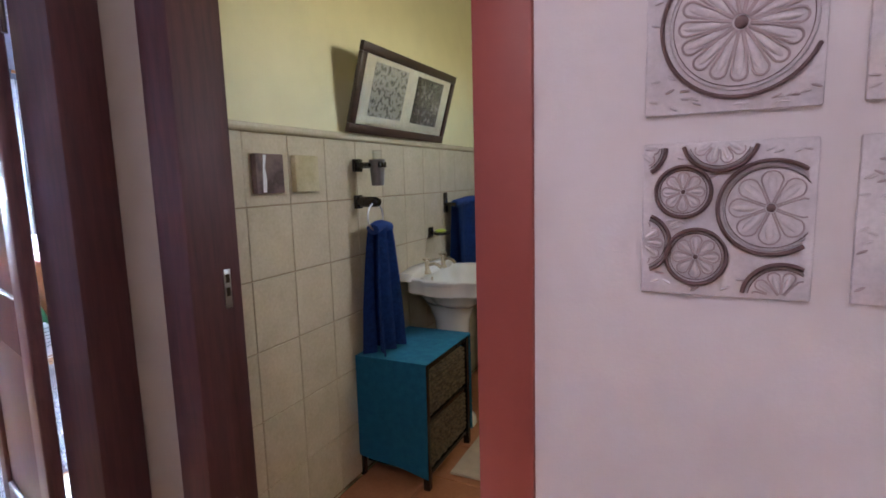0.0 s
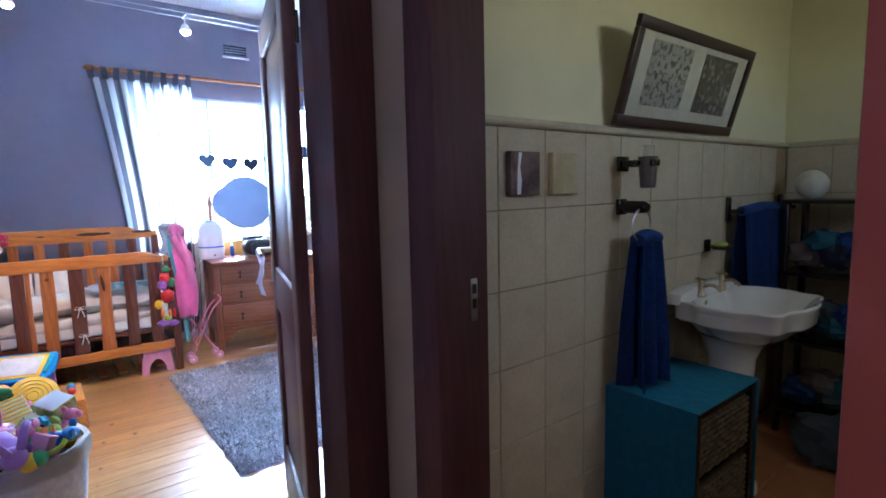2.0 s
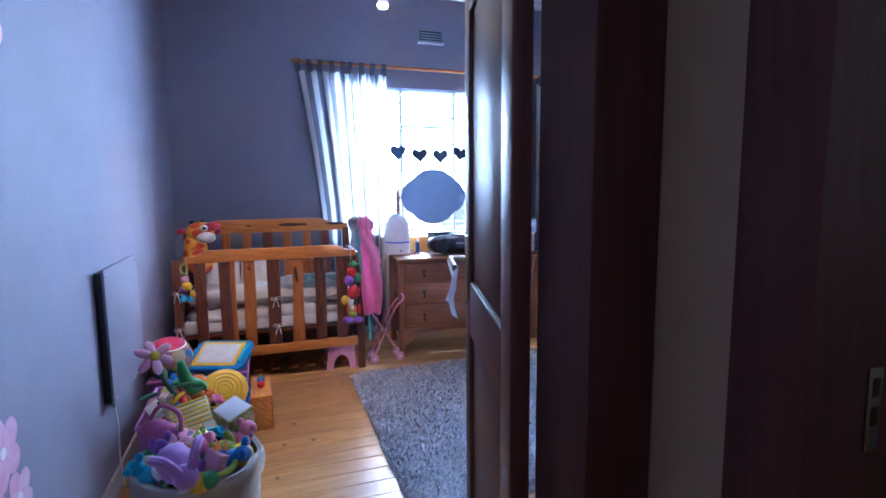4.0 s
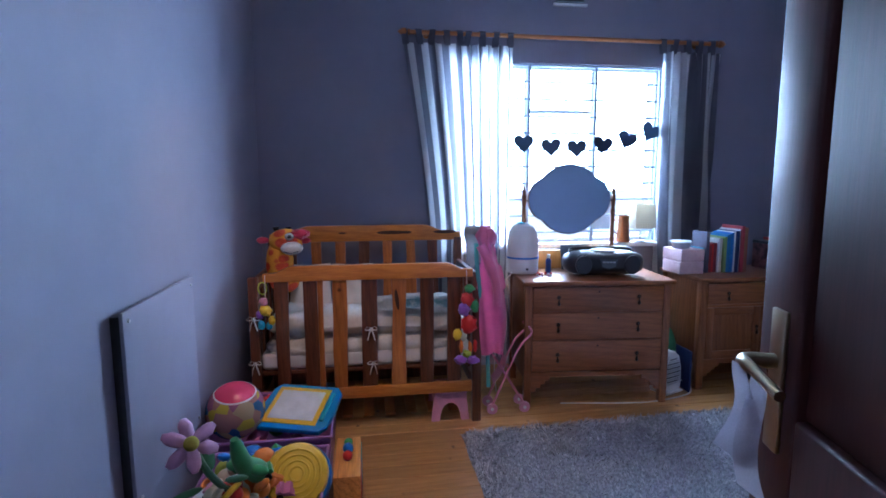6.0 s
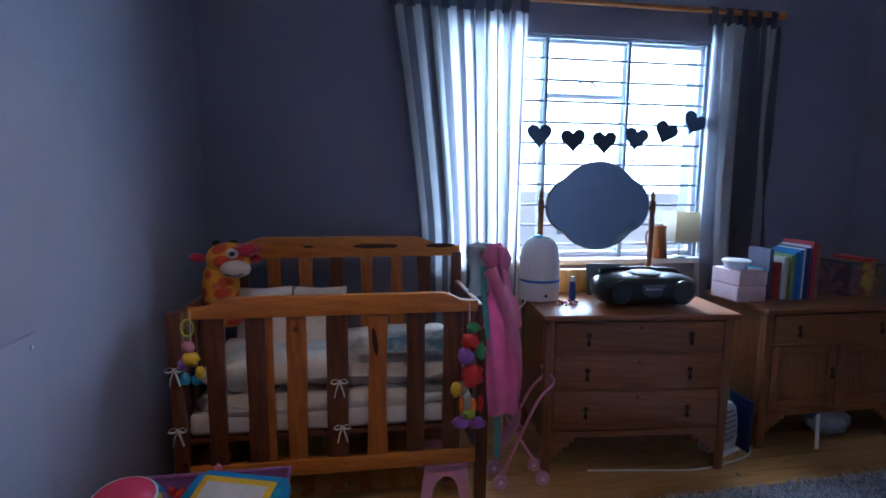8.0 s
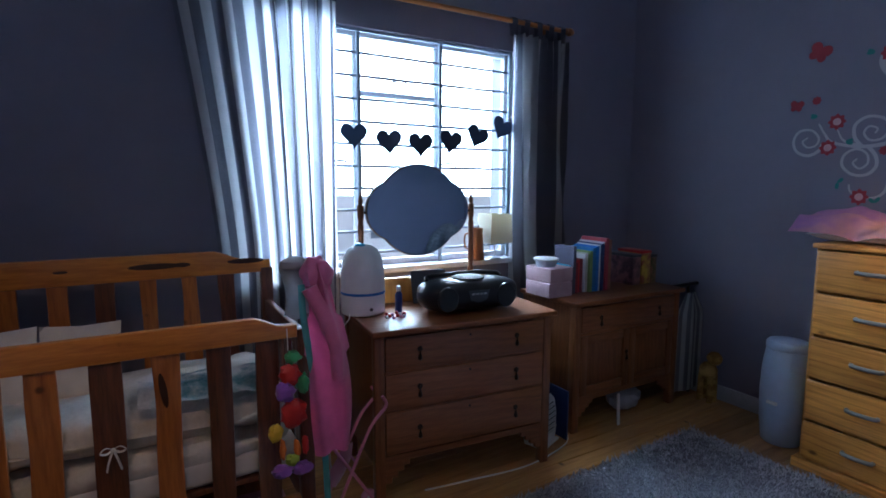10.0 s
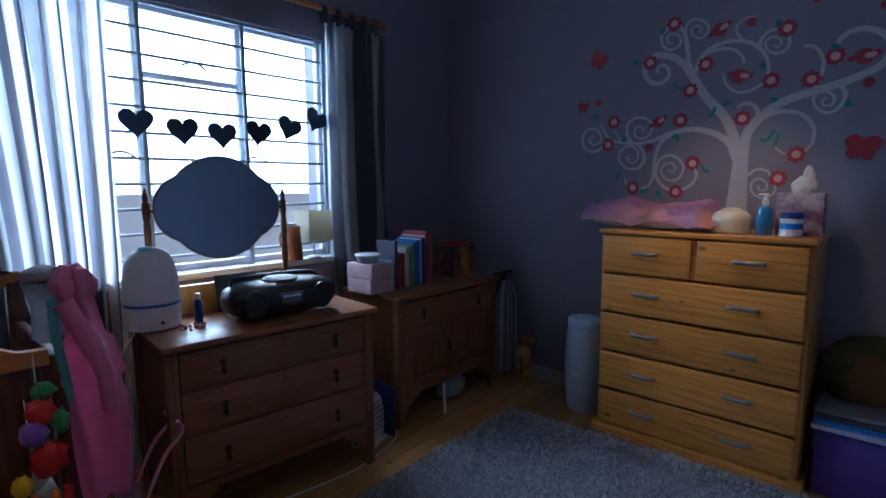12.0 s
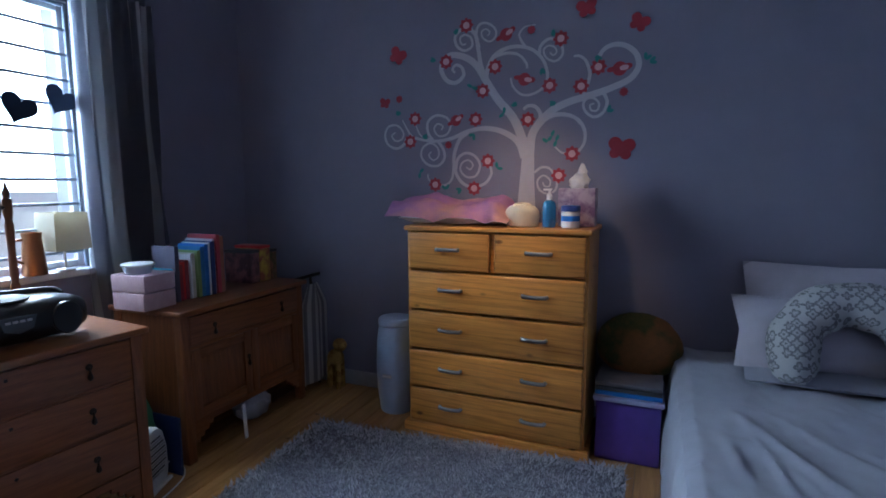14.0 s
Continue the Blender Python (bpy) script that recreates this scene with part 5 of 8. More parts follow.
def flower_print(name):
    """Pale cotton printed with grey ringed flowers."""
    m, nt, b = nodes_of(name)
    v = coords(nt, shift=False)
    wob = nt.nodes.new("ShaderNodeTexNoise")
    wob.inputs["Scale"].default_value = 34
    nt.links.new(v, wob.inputs["Vector"])
    off = nt.nodes.new("ShaderNodeVectorMath")
    off.operation = "MULTIPLY_ADD"
    off.inputs[1].default_value = (0.008, 0.008, 0.008)
    nt.links.new(wob.outputs["Color"], off.inputs[0])
    nt.links.new(v, off.inputs[2])
    vo = nt.nodes.new("ShaderNodeTexVoronoi")
    vo.inputs["Scale"].default_value, vo.inputs["Randomness"].default_value = 23, 0.45
    nt.links.new(off.outputs[0], vo.inputs["Vector"])
    r = nt.nodes.new("ShaderNodeValToRGB")
    pale, grey = (0.44, 0.44, 0.44, 1), (0.12, 0.125, 0.135, 1)
    r.color_ramp.elements[0].color, r.color_ramp.elements[1].color = grey, pale
    r.color_ramp.elements[0].position, r.color_ramp.elements[1].position = 0.10, 0.16
    for p, c in ((0.22, pale), (0.28, (0.30, 0.30, 0.31, 1)), (0.34, (0.27, 0.27, 0.28, 1)), (0.38, grey), (0.49, grey), (0.53, pale)):
        r.color_ramp.elements.new(p).color = c
    # four petals round each centre
    away = nt.nodes.new("ShaderNodeVectorMath")
    away.operation = "SUBTRACT"
    nt.links.new(off.outputs[0], away.inputs[0])
    nt.links.new(vo.outputs["Position"], away.inputs[1])
    xyz = nt.nodes.new("ShaderNodeSeparateXYZ")
    nt.links.new(away.outputs[0], xyz.inputs[0])

    def calc(operation, *values):
        n = nt.nodes.new("ShaderNodeMath")
        n.operation = operation
        for socket, value in zip(n.inputs, values):
            if isinstance(value, (int, float)):
                socket.default_value = value
            else:
                nt.links.new(value, socket)
        return n.outputs[0]

    lobes = calc("ABSOLUTE", calc("COSINE", calc("MULTIPLY", calc("ARCTAN2", xyz.outputs[1], xyz.outputs[0]), 2.0)))
    reach = calc("DIVIDE", vo.outputs["Distance"], calc("MULTIPLY_ADD", lobes, 0.42, 0.66))
    nt.links.new(reach, r.inputs["Fac"])
    fine = noise_node(nt, v, 260, 2)
    nt.links.new(mixc(nt, 0.12, r.outputs["Color"], ramp(nt, fine, (0.3, 0.3, 0.3), (0.7, 0.7, 0.7))), b.inputs["Base Color"])
    b.inputs["Roughness"].default_value = 0.85
    bump(nt, b, fine, 0.15, 0.001)
    return m


NURS = flower_print("grey_flower_print_cotton")
np_ = thing("nursing_pillow", pose(-1.535, 4.035, 0.66, 62), "curved nursing pillow with grey flower print", "nursing pillow")
arc = [(-0.215, -0.13 + 0.13 * i / 4, 0) for i in range(4)] + [(0.215 * math.cos(a), 0.215 * math.sin(a), 0) for a in [math.pi * (1 - i / 24) for i in range(25)]] + [(0.215, -0.13 * (i + 1) / 4, 0) for i in range(4)]
rad = [0.04, 0.072, 0.086, 0.092] + [0.094 + 0.005 * math.sin(i) for i in range(25)] + [0.092, 0.086, 0.072, 0.04]
part("pillow", tube(arc, rad, 22), NURS, np_)

# ---- on the dressing table ----
pur = thing("air_purifier", pose(-4.565, 2.158, 0.791) @ Matrix.Diagonal((0.95, 0.95, 1.0, 1)), "white dome-shaped air purifier with a blue stripe", "air purifier")
part("body", lathe([(0.098, 0), (0.108, 0.006), (0.110, 0.10), (0.108, 0.20), (0.098, 0.26), (0.074, 0.305), (0.04, 0.325), (0.003, 0.33)], 32), WHITE, pur)
part("stripe", lathe([(0.1105, 0.098), (0.1113, 0.100), (0.1113, 0.108), (0.1105, 0.110)], 32), BLUE, pur)
part("cap_light", lathe([(0.030, 0.325), (0.022, 0.334), (0.003, 0.338)], 16, at=(0.02, -0.02, 0)), SKY, pur)
part("knob", lathe([(0.008, 0.108), (0.007, 0.116)], 12, at=(0, 0, 0.035), axis="x"), DKGREY, pur)
part("cord", tube(curve([(0.05, -0.09, 0.01), (0.12, -0.12, 0.004), (0.15, -0.17, -0.05), (0.12, -0.20, -0.3), (0.10, -0.22, -0.6), (0.08, -0.2, -0.785)], 6), 0.003, 6), WHITE, pur)
sm = thing("spray_bottle", pose(-4.50, 2.315, 0.791), "small blue spray bottle beside the purifier", "bottle")
part("body", lathe([(0.016, 0), (0.018, 0.004), (0.018, 0.085), (0.010, 0.10)], 14), paint("deep_blue_plastic", (0.02, 0.06, 0.30), 0.3), sm)
part("cap", lathe([(0.011, 0.101), (0.011, 0.125)], 12), WHITE, sm)
bd = thing("bead_bracelet", pose(-4.40, 2.25, 0.796), "pink and red bead bracelet on the table", "bracelet")
for k in range(14):
    a = 2 * math.pi * k / 14
    part("bead", ball(0.008, (0.03 * math.cos(a), 0.045 * math.sin(a), 0.004 + 0.008 * (k % 3 == 0)), 8), (RED, PALEPINK, WHITE)[k % 3], bd)

boom = thing("boombox", pose(-4.375, 2.630, 0.791, 0, 0, 84) @ Matrix.Diagonal((1.08, 1.08, 1.24, 1)), "black portable radio cassette player with rounded ends", "boombox")
bm = bmesh.new()
NS = 28
def bb(u, a):
    x = 0.235 * u
    e = max(0.0, 1 - abs(u) ** 4) ** 0.5
    ry, rz = 0.105 * (0.35 + 0.65 * e), 0.062 * (0.35 + 0.65 * e)
    c, s = math.cos(a), math.sin(a)
    return (x, ry * math.copysign(abs(c) ** 0.7, c), 0.068 + rz * math.copysign(abs(s) ** 0.75, s))
rg = [[bm.verts.new(bb(-1 + 2 * i / NS, 2 * math.pi * k / 28)) for k in range(28)] for i in range(NS + 1)]
for a, b in zip(rg, rg[1:]):
    for i in range(28):
        bm.faces.new((a[i], a[(i + 1) % 28], b[(i + 1) % 28], b[i]))
bm.faces.new(rg[0])
bm.faces.new(rg[-1])
bmesh.ops.recalc_face_normals(bm, faces=bm.faces)
part("casing", bm, BLACK, boom)
for s in (-1, 1):
    sp = part("speaker", lathe([(0.044, -0.1065), (0.047, -0.104), (0.047, -0.09)], 28, at=(s * 0.142, 0, 0.066), axis="y"), BLACK, boom, "dark speaker grille")
    part("cone", lathe([(0.034, -0.1078), (0.028, -0.1068)], 24, at=(s * 0.142, 0, 0.066), axis="y"), BLACK, sp)
part("display", slab([(-0.052, 0.095), (0.052, 0.095), (0.04, 0.058), (0.0, 0.046), (-0.04, 0.058)], 0.006, "y", 0.0015, at=-0.113), paint("smoked_display", (0.10, 0.12, 0.14), 0.15), boom)
for k in range(4):
    part("button", bx(-0.036 + 0.019 * k, -0.1155, 0.078, -0.021 + 0.019 * k, -0.1125, 0.085, bevel=0.001), M["steel"], boom)
part("disc_lid", lathe([(0.075, 0.128), (0.078, 0.132), (0.06, 0.138), (0.004, 0.14)], 28, squash=(1, 0.85)), DKGREY, boom)
part("carry_handle", tube(curve([(-0.19, 0.03, 0.118), (-0.165, 0.06, 0.132), (0, 0.075, 0.136), (0.165, 0.06, 0.132), (0.19, 0.03, 0.118)], 6), 0.009, 10), BLACK, boom)
ph = thing("framed_card", pose(-4.60, 2.55, 0.792, -14, 0, 86), "small dark framed card standing behind the radio", "picture frame")
part("frame", bx(-0.10, 0, 0, 0.10, 0.012, 0.17, bevel=0.003), DKGREY, ph)

# on the sill
tl = thing("table_lamp", pose(-4.985, 3.225, WZ0 + 0.001) @ Matrix.Diagonal((1, 1, 1.05, 1)), "small lamp with a square cream shade on the sill", "lamp")
part("base", lathe([(0.04, 0), (0.042, 0.004), (0.04, 0.010), (0.008, 0.014)], 20), M["steel"], tl)
part("stem", tube([(0, 0, 0.012), (0, 0, 0.12)], 0.005, 10), M["steel"], tl)
bm = bmesh.new()
for a, b in (((-0.08, -0.085), (0.08, -0.085)), ((0.08, -0.085), (0.08, 0.085)), ((0.08, 0.085), (-0.08, 0.085)), ((-0.08, 0.085), (-0.08, -0.085))):
    bm.faces.new([bm.verts.new(p) for p in ((a[0], a[1], 0.10), (b[0], b[1], 0.10), (b[0] * 0.92, b[1] * 0.92, 0.275), (a[0] * 0.92, a[1] * 0.92, 0.275))])
bmesh.ops.remove_doubles(bm, verts=bm.verts, dist=0.0005)
bmesh.ops.recalc_face_normals(bm, faces=bm.faces)
bmesh.ops.solidify(bm, geom=list(bm.faces), thickness=0.003)
sh = striped("cream_lampshade_cloth", (0.60, 0.55, 0.42), (0.62, 0.57, 0.44), 0.5, through=0.4)
part("shade", bm, sh, tl, "square cream cloth shade")
jug = thing("copper_jug", pose(-4.985, 3.085, WZ0 + 0.001), "small copper jug with a handle on the sill", "jug")
COPPER = plain("brown_copper", (0.30, 0.13, 0.06), 0.35, 0.9)
part("body", lathe([(0.050, 0), (0.052, 0.004), (0.044, 0.10), (0.038, 0.17), (0.041, 0.20), (0.038, 0.20), (0.034, 0.17)], 24), COPPER, jug)
part("handle", tube(curve([(0, -0.04, 0.17), (0, -0.085, 0.16), (0, -0.085, 0.09), (0, -0.046, 0.06)], 6), 0.006, 8), COPPER, jug)

# ---- on the sideboard ----
for z, n in ((0.763, 0), (0.848, 1)):
    t = thing("gift_box", pose(-4.56, 3.315, z, 0, 0, 3 * n), "pale pink wrapped cardboard box", "box", "pink boxes on the sideboard")
    part("box", bx(-0.105, -0.088, 0, 0.105, 0.088, 0.083, bevel=0.006, seg=3), mottled("pale_pink_wrapping", (0.56, 0.36, 0.40), (0.68, 0.50, 0.53), 14, 0.6, (0.3, 0.7), 0.3), t)
t = thing("plastic_tub", pose(-4.56, 3.29, 0.932), "clear round plastic tub with a pale lid", "tub")
part("tub", lathe([(0.055, 0), (0.066, 0.036), (0.070, 0.037)], 26), paint("milky_plastic", (0.62, 0.66, 0.78), 0.25), t)
part("lid", lathe([(0.072, 0.038), (0.073, 0.046), (0.066, 0.050), (0.004, 0.051)], 26), WHITE, t)
rnd = random.Random(12)
y = 3.425
specs = [(0.15, 0.13, 0.014, SKY), (0.25, 0.16, 0.020, paint("spiral_book_cover", (0.10, 0.10, 0.15), 0.5)), (0.165, 0.15, 0.018, paint("dark_red_book_cover", (0.30, 0.03, 0.04), 0.5)), (0.175, 0.15, 0.020, RED),
         (0.18, 0.16, 0.018, paint("maroon_book_cover", (0.28, 0.04, 0.05), 0.5)), (0.205, 0.17, 0.008, WHITE), (0.21, 0.17, 0.016, paint("cream_book_cover", (0.62, 0.60, 0.50), 0.6)), (0.22, 0.18, 0.018, paint("leaf_book_cover", (0.25, 0.36, 0.12), 0.5)),
         (0.235, 0.18, 0.022, paint("blue_book_cover", (0.03, 0.20, 0.48), 0.5)), (0.245, 0.19, 0.020, BLUE), (0.25, 0.19, 0.010, WHITE), (0.255, 0.20, 0.020, paint("navy_book_cover", (0.02, 0.04, 0.16), 0.5)),
         (0.265, 0.20, 0.010, paint("pale_book_cover", (0.58, 0.58, 0.62), 0.5)), (0.285, 0.21, 0.020, paint("crimson_book_cover", (0.42, 0.04, 0.06), 0.5)), (0.275, 0.21, 0.026, paint("rust_book_cover", (0.30, 0.11, 0.06), 0.5))]
PAPER = paint("book_pages", (0.66, 0.60, 0.48), 0.9)
for h, d, w, c in specs:
    h *= 1.12
    w *= 1.15
    t = thing("book", pose(-4.58 + rnd.uniform(-0.012, 0.012), y, 0.763, 0, 0, 90), "upright children's book on the sideboard", "book", "books on the sideboard")
    part("pages", bx(0.002, -d / 2 + 0.006, 0.003, w - 0.002, d / 2 - 0.004, h - 0.004, bevel=0), PAPER, t)
    bm = box(bmesh.new(), 0, -d / 2, 0, 0.0019, d / 2, h, bevel=0)
    box(bm, w - 0.0019, -d / 2, 0, w, d / 2, h, bevel=0)
    box(bm, 0.002, -d / 2, 0, w - 0.002, -d / 2 + 0.0055, h, bevel=0)
    part("cover", bm, c, t)
    y += w + 0.0015
for k, (yy, w, h, c) in enumerate(((4.00, 0.075, 0.18, "dark_game_box"), (4.09, 0.085, 0.20, "floral_tin"), (4.165, 0.05, 0.17, "brown_game_box"))):
    t = thing("game_box", pose(-4.60, yy, 0.763), "dark printed box standing on the sideboard", "box", "printed boxes on the sideboard")
    part("box", bx(-0.10, -w / 2, 0, 0.10, w / 2, h, bevel=0.003), mottled(c, ((0.05, 0.03, 0.04), (0.30, 0.05, 0.05), (0.08, 0.10, 0.04))[k], ((0.34, 0.14, 0.16), (0.62, 0.46, 0.06), (0.36, 0.16, 0.10))[k], 18, 0.4, (0.4, 0.6), 0), t)
    part("lid", bx(-0.102, -w / 2 - 0.002, h + 0.0005, 0.102, w / 2 + 0.002, h + 0.018, bevel=0.003), (DKGREY, RED, DKGREY)[k], t)

# ---- by the sideboard ----
ib = thing("ironing_board", pose(-4.40, 4.335, 0, 0, 0, 90), "folded ironing board with a grey and white striped cover", "ironing board")
def ibp(u, v):
    w = 0.145 * min(1, (1 - v) * 3 + 0.35) if v > 0.7 else 0.145
    return (-w + 2 * w * u, -0.065 + 0.012 * math.sin(9 * u), 0.05 + 0.66 * v)
part("cover", cloth(ibp, 12, 20, 0.02, uv=lambda u, v: (u * 0.32, v)), M["stripe_board"], ib)
for s in (-0.08, 0.08):
    part("leg", tube(curve([(s, -0.03, 0.012), (s * 1.1, -0.01, 0.4), (s * 0.7, 0.0, 0.74)], 5), 0.010, 10), M["dark_metal"], ib)
part("foot", tube([(-0.14, 0.0, 0.745), (0.15, 0.0, 0.75)], 0.013, 10), BLACK, ib)
ga = thing("toy_animal", pose(-4.235, 4.415, 0), "golden patterned toy animal standing in the corner", "toy")
bm = ball(0.075, (0, 0, 0.20), 14, (0.8, 0.7, 0.8))
ball(0.05, (0.05, -0.02, 0.30), 12, (1, 0.8, 0.9), bm)
for sx in (-0.035, 0.035):
    for sy in (-0.025, 0.025):
        tube([(sx, sy, 0), (sx * 0.9, sy, 0.18)], 0.018, 8, bm)
part("animal", bm, mottled("golden_brown_fur", (0.30, 0.14, 0.03), (0.55, 0.33, 0.08), 22, 0.9), ga)
bag = thing("plastic_bag", pose(-4.42, 3.83, 0.0), "crumpled clear plastic bag under the sideboard", "bag")
part("bag", ball(0.11, (0, 0, 0.085), 22, (0.8, 1.1, 0.72), None, 0.25, 4.0), paint("milky_film", (0.40, 0.42, 0.48), 0.2), bag)
st = thing("white_stick", pose(-4.27, 3.625, 0), "short white plastic strip leaning below the sideboard door", "strip")
part("strip", bx(-0.004, -0.010, 0, 0.004, 0.010, 0.19, bevel=0.002), WHITE, st).rotation_euler = (0.02, -0.04, 0)

fh = thing("fan_heater", pose(-4.30, 3.115, 0, 0, 0, 112) @ Matrix.Diagonal((0.95, 1.1, 1.2, 1)), "white upright fan heater with a round grille", "fan heater")
part("body", slab([(-0.085, 0.0), (0.085, 0.0), (0.10, 0.04), (0.098, 0.13), (0.07, 0.20), (0.03, 0.228), (-0.03, 0.228), (-0.07, 0.20), (-0.098, 0.13), (-0.10, 0.04)], 0.10, "y", 0.010, at=0.0), WHITE, fh)
for k in range(12):
    z = 0.05 + 0.0125 * k
    w = 0.072 * math.sqrt(max(0.1, 1 - ((z - 0.115) / 0.085) ** 2))
    part("grille_slat", bx(-w, -0.004, z, w, -0.0005, z + 0.005, bevel=0.001), DKGREY if k % 2 else M["steel"], fh)
part("foot", bx(-0.09, -0.02, 0.0, 0.09, 0.0, 0.012, bevel=0.004), WHITE, fh)
part("cord", tube(curve([(0.08, 0.05, 0.02), (0.14, 0.0, 0.05), (0.13, -0.05, 0.01), (0.0, -0.07, 0.005), (-0.3, -0.02, 0.005), (-0.6, 0.12, 0.005), (-0.8, 0.22, 0.005)], 8), 0.0035, 6), WHITE, fh)
bf = thing("blue_folder", pose(-4.40, 3.235, 0, 0, 0, 90), "dark blue folder leaning against the sideboard", "folder")
part("cover", bx(-0.012, -0.12, 0, 0.0, 0.12, 0.28, bevel=0.002), paint("blue_card", (0.01, 0.028, 0.12), 0.45), bf)
gb = thing("green_bag", pose(-4.450, 3.165, 0), "green cloth bag between the two cabinets", "bag")
part("bag", ball(0.10, (0, 0, 0.20), 18, (0.55, 0.55, 1.95), None, 0.15, 3.0), paint("green_cloth", (0.05, 0.20, 0.09), 0.8), gb)

# ---- in and on the cot ----
mt = thing("cot_mattress", pose((CX0 + CX1) / 2, (CY0 + CY1) / 2, 0.351), "white cot mattress with a pale cover", "mattress")
part("mattress", bx(-0.285, -0.59, 0, 0.285, 0.59, 0.10, bevel=0.025, seg=3), LINEN, mt)
dv = thing("duvet", pose((CX0 + CX1) / 2, (CY0 + CY1) / 2, 0.452), "cream quilted duvet folded in puffy layers in the cot", "duvet")
CREAMQ = mottled("cream_printed_quilting", (0.60, 0.56, 0.50), (0.74, 0.71, 0.66), 9, 0.9, (0.35, 0.65), 0.25)
def layer(z0, z1, seed, inset):
    """One folded layer: a closed puffy slab with stitched hollows and creases."""
    bm = bmesh.new()
    nu, nv = 70, 22
    hx, hy = 0.292 - inset, 0.585 - inset
    rings = []
    for k in range(nv + 1):
        f = math.pi * k / nv
        zz, out = -math.cos(f), math.sin(f) ** 0.45 if 0 < k < nv else 0.0
        row = []
        for i in range(nu):
            a = 2 * math.pi * i / nu
            c, s_ = math.cos(a), math.sin(a)
            sx, sy = math.copysign(abs(c) ** 0.28, c), math.copysign(abs(s_) ** 0.28, s_)
            p = Vector((sx * hx * out, sy * hy * out, zz))
            w = noise.noise(Vector((p.x * 7, p.y * 6, zz * 1.4 + seed)))
            crease = -0.016 * (1 - abs(noise.noise(Vector((p.x * 9 + p.y * 5, p.y * 7 - zz * 1.5, seed + 5))))) ** 8
            z = (z0 + z1) / 2 + zz * (z1 - z0) / 2 + 0.045 * w + 0.050 * noise.noise(Vector((p.x * 2, p.y * 2.5, seed + 2))) + crease
            push = 1 + (0.18 * w + crease * 2.5) * (0.5 if out else 0)
            row.append(bm.verts.new((p.x * push, p.y * (1 + 0.02 * w), z)))
        rings.append(row)
    for r0, r1 in zip(rings, rings[1:]):
        for i in range(nu):
            bm.faces.new((r0[i], r0[(i + 1) % nu], r1[(i + 1) % nu], r1[i]))
    bmesh.ops.remove_doubles(bm, verts=bm.verts, dist=0.0004)
    bmesh.ops.recalc_face_normals(bm, faces=bm.faces)
    return bm
for k, (z0, z1, inset) in enumerate(((-0.045, 0.09, 0.0), (0.055, 0.205, 0.008))):
    part("quilted_layer", layer(z0, z1, 3.1 * k, inset), CREAMQ, dv)
fold = thing("folded_blanket", pose(-4.28, 1.42, 0.64), "pale quilted blanket with teal and pink print", "blanket")
def fb(u, v):
    return (-0.14 + 0.3 * u, -0.20 + 0.44 * v, 0.035 + 0.03 * math.sin(3 * u) + 0.02 * noise.noise(Vector((u * 4, v * 5, 6))))
part("blanket", cloth(fb, 16, 20, 0.03), mottled("printed_blanket", (0.10, 0.24, 0.27), (0.66, 0.60, 0.56), 7, 0.9, (0.38, 0.5)), fold)
for k, (x, y, rz) in enumerate(((-4.60, 0.78, 4), (-4.58, 1.04, -6))):
    t = thing("cot_bumper", pose(x + 0.02, y, 0.73, 74, 0, 90 + rz), "white cot bumper cushion with grey check trim", "cushion", "cot bumper cushions")
    part("cushion", cushion(0.26, 0.30, 0.06, 14, 0.5), LINEN, t)
    part("piping", tube([(-0.118, -0.13, 0.004), (0.118, -0.13, 0.004)], 0.004, 8), M["tabs"], t)
for y, z in ((1.15, 0.585), (1.16, 0.39)):
    loop_bow(None, CX1 + 0.004, y, z)
for z in (0.665, 0.42):
    loop_bow(None, CX1 + 0.004, 0.53, z)

gir = thing("plush_giraffe", pose(-4.46, 0.64, 0.72) @ Matrix.Diagonal((1.0, 1.12, 0.95, 1)), "yellow and red spotted plush giraffe in the cot", "plush toy")
bm = ball(0.10, (0, -0.02, 0.20), 22, (0.75, 0.72, 1.6), None, 0.06)
ball(0.090, (0.02, 0.02, 0.34), 20, (0.8, 1.0, 0.85), bm)
ball(0.05, (0, 0, 0.08), 12, (1.2, 1.6, 1.6), bm)
part("giraffe", bm, mottled("yellow_red_spots", (0.62, 0.05, 0.035), (0.85, 0.40, 0.035), 15, 0.9, (0.44, 0.56), 0.3, "voronoi"), gir)
part("muzzle", ball(0.055, (0.085, 0.055, 0.300), 18, (0.7, 1.05, 0.75)), LINEN, gir)
CRIMSON = paint("crimson_plush", (0.50, 0.03, 0.07), 0.95, sheen=0.4)
part("forelock", ball(0.042, (0.06, 0.095, 0.385), 16, (0.8, 1.2, 0.75), None, 0.35, 3.0), CRIMSON, gir)
part("ear", ball(0.028, (0.02, -0.10, 0.345), 12, (0.6, 1.2, 0.8)), CRIMSON, gir)
part("ear", ball(0.026, (0.03, 0.115, 0.34), 12, (0.6, 1.3, 0.8)), CRIMSON, gir)
for y in (-0.03, 0.035):
    part("horn", tube([(0.0, y, 0.40), (0.0, y - 0.005, 0.425)], [0.014, 0.017], 10), BLACK, gir)
eye = part("eye_white", ball(0.024, (0.088, 0.045, 0.372), 14), WHITE, gir)
part("pupil", ball(0.012, (0.107, 0.048, 0.373), 10), BLACK, eye)
part("mouth", tube(curve([(0.118, 0.02, 0.283), (0.124, 0.055, 0.274), (0.116, 0.09, 0.283)], 4), 0.003, 6), BLACK, gir)

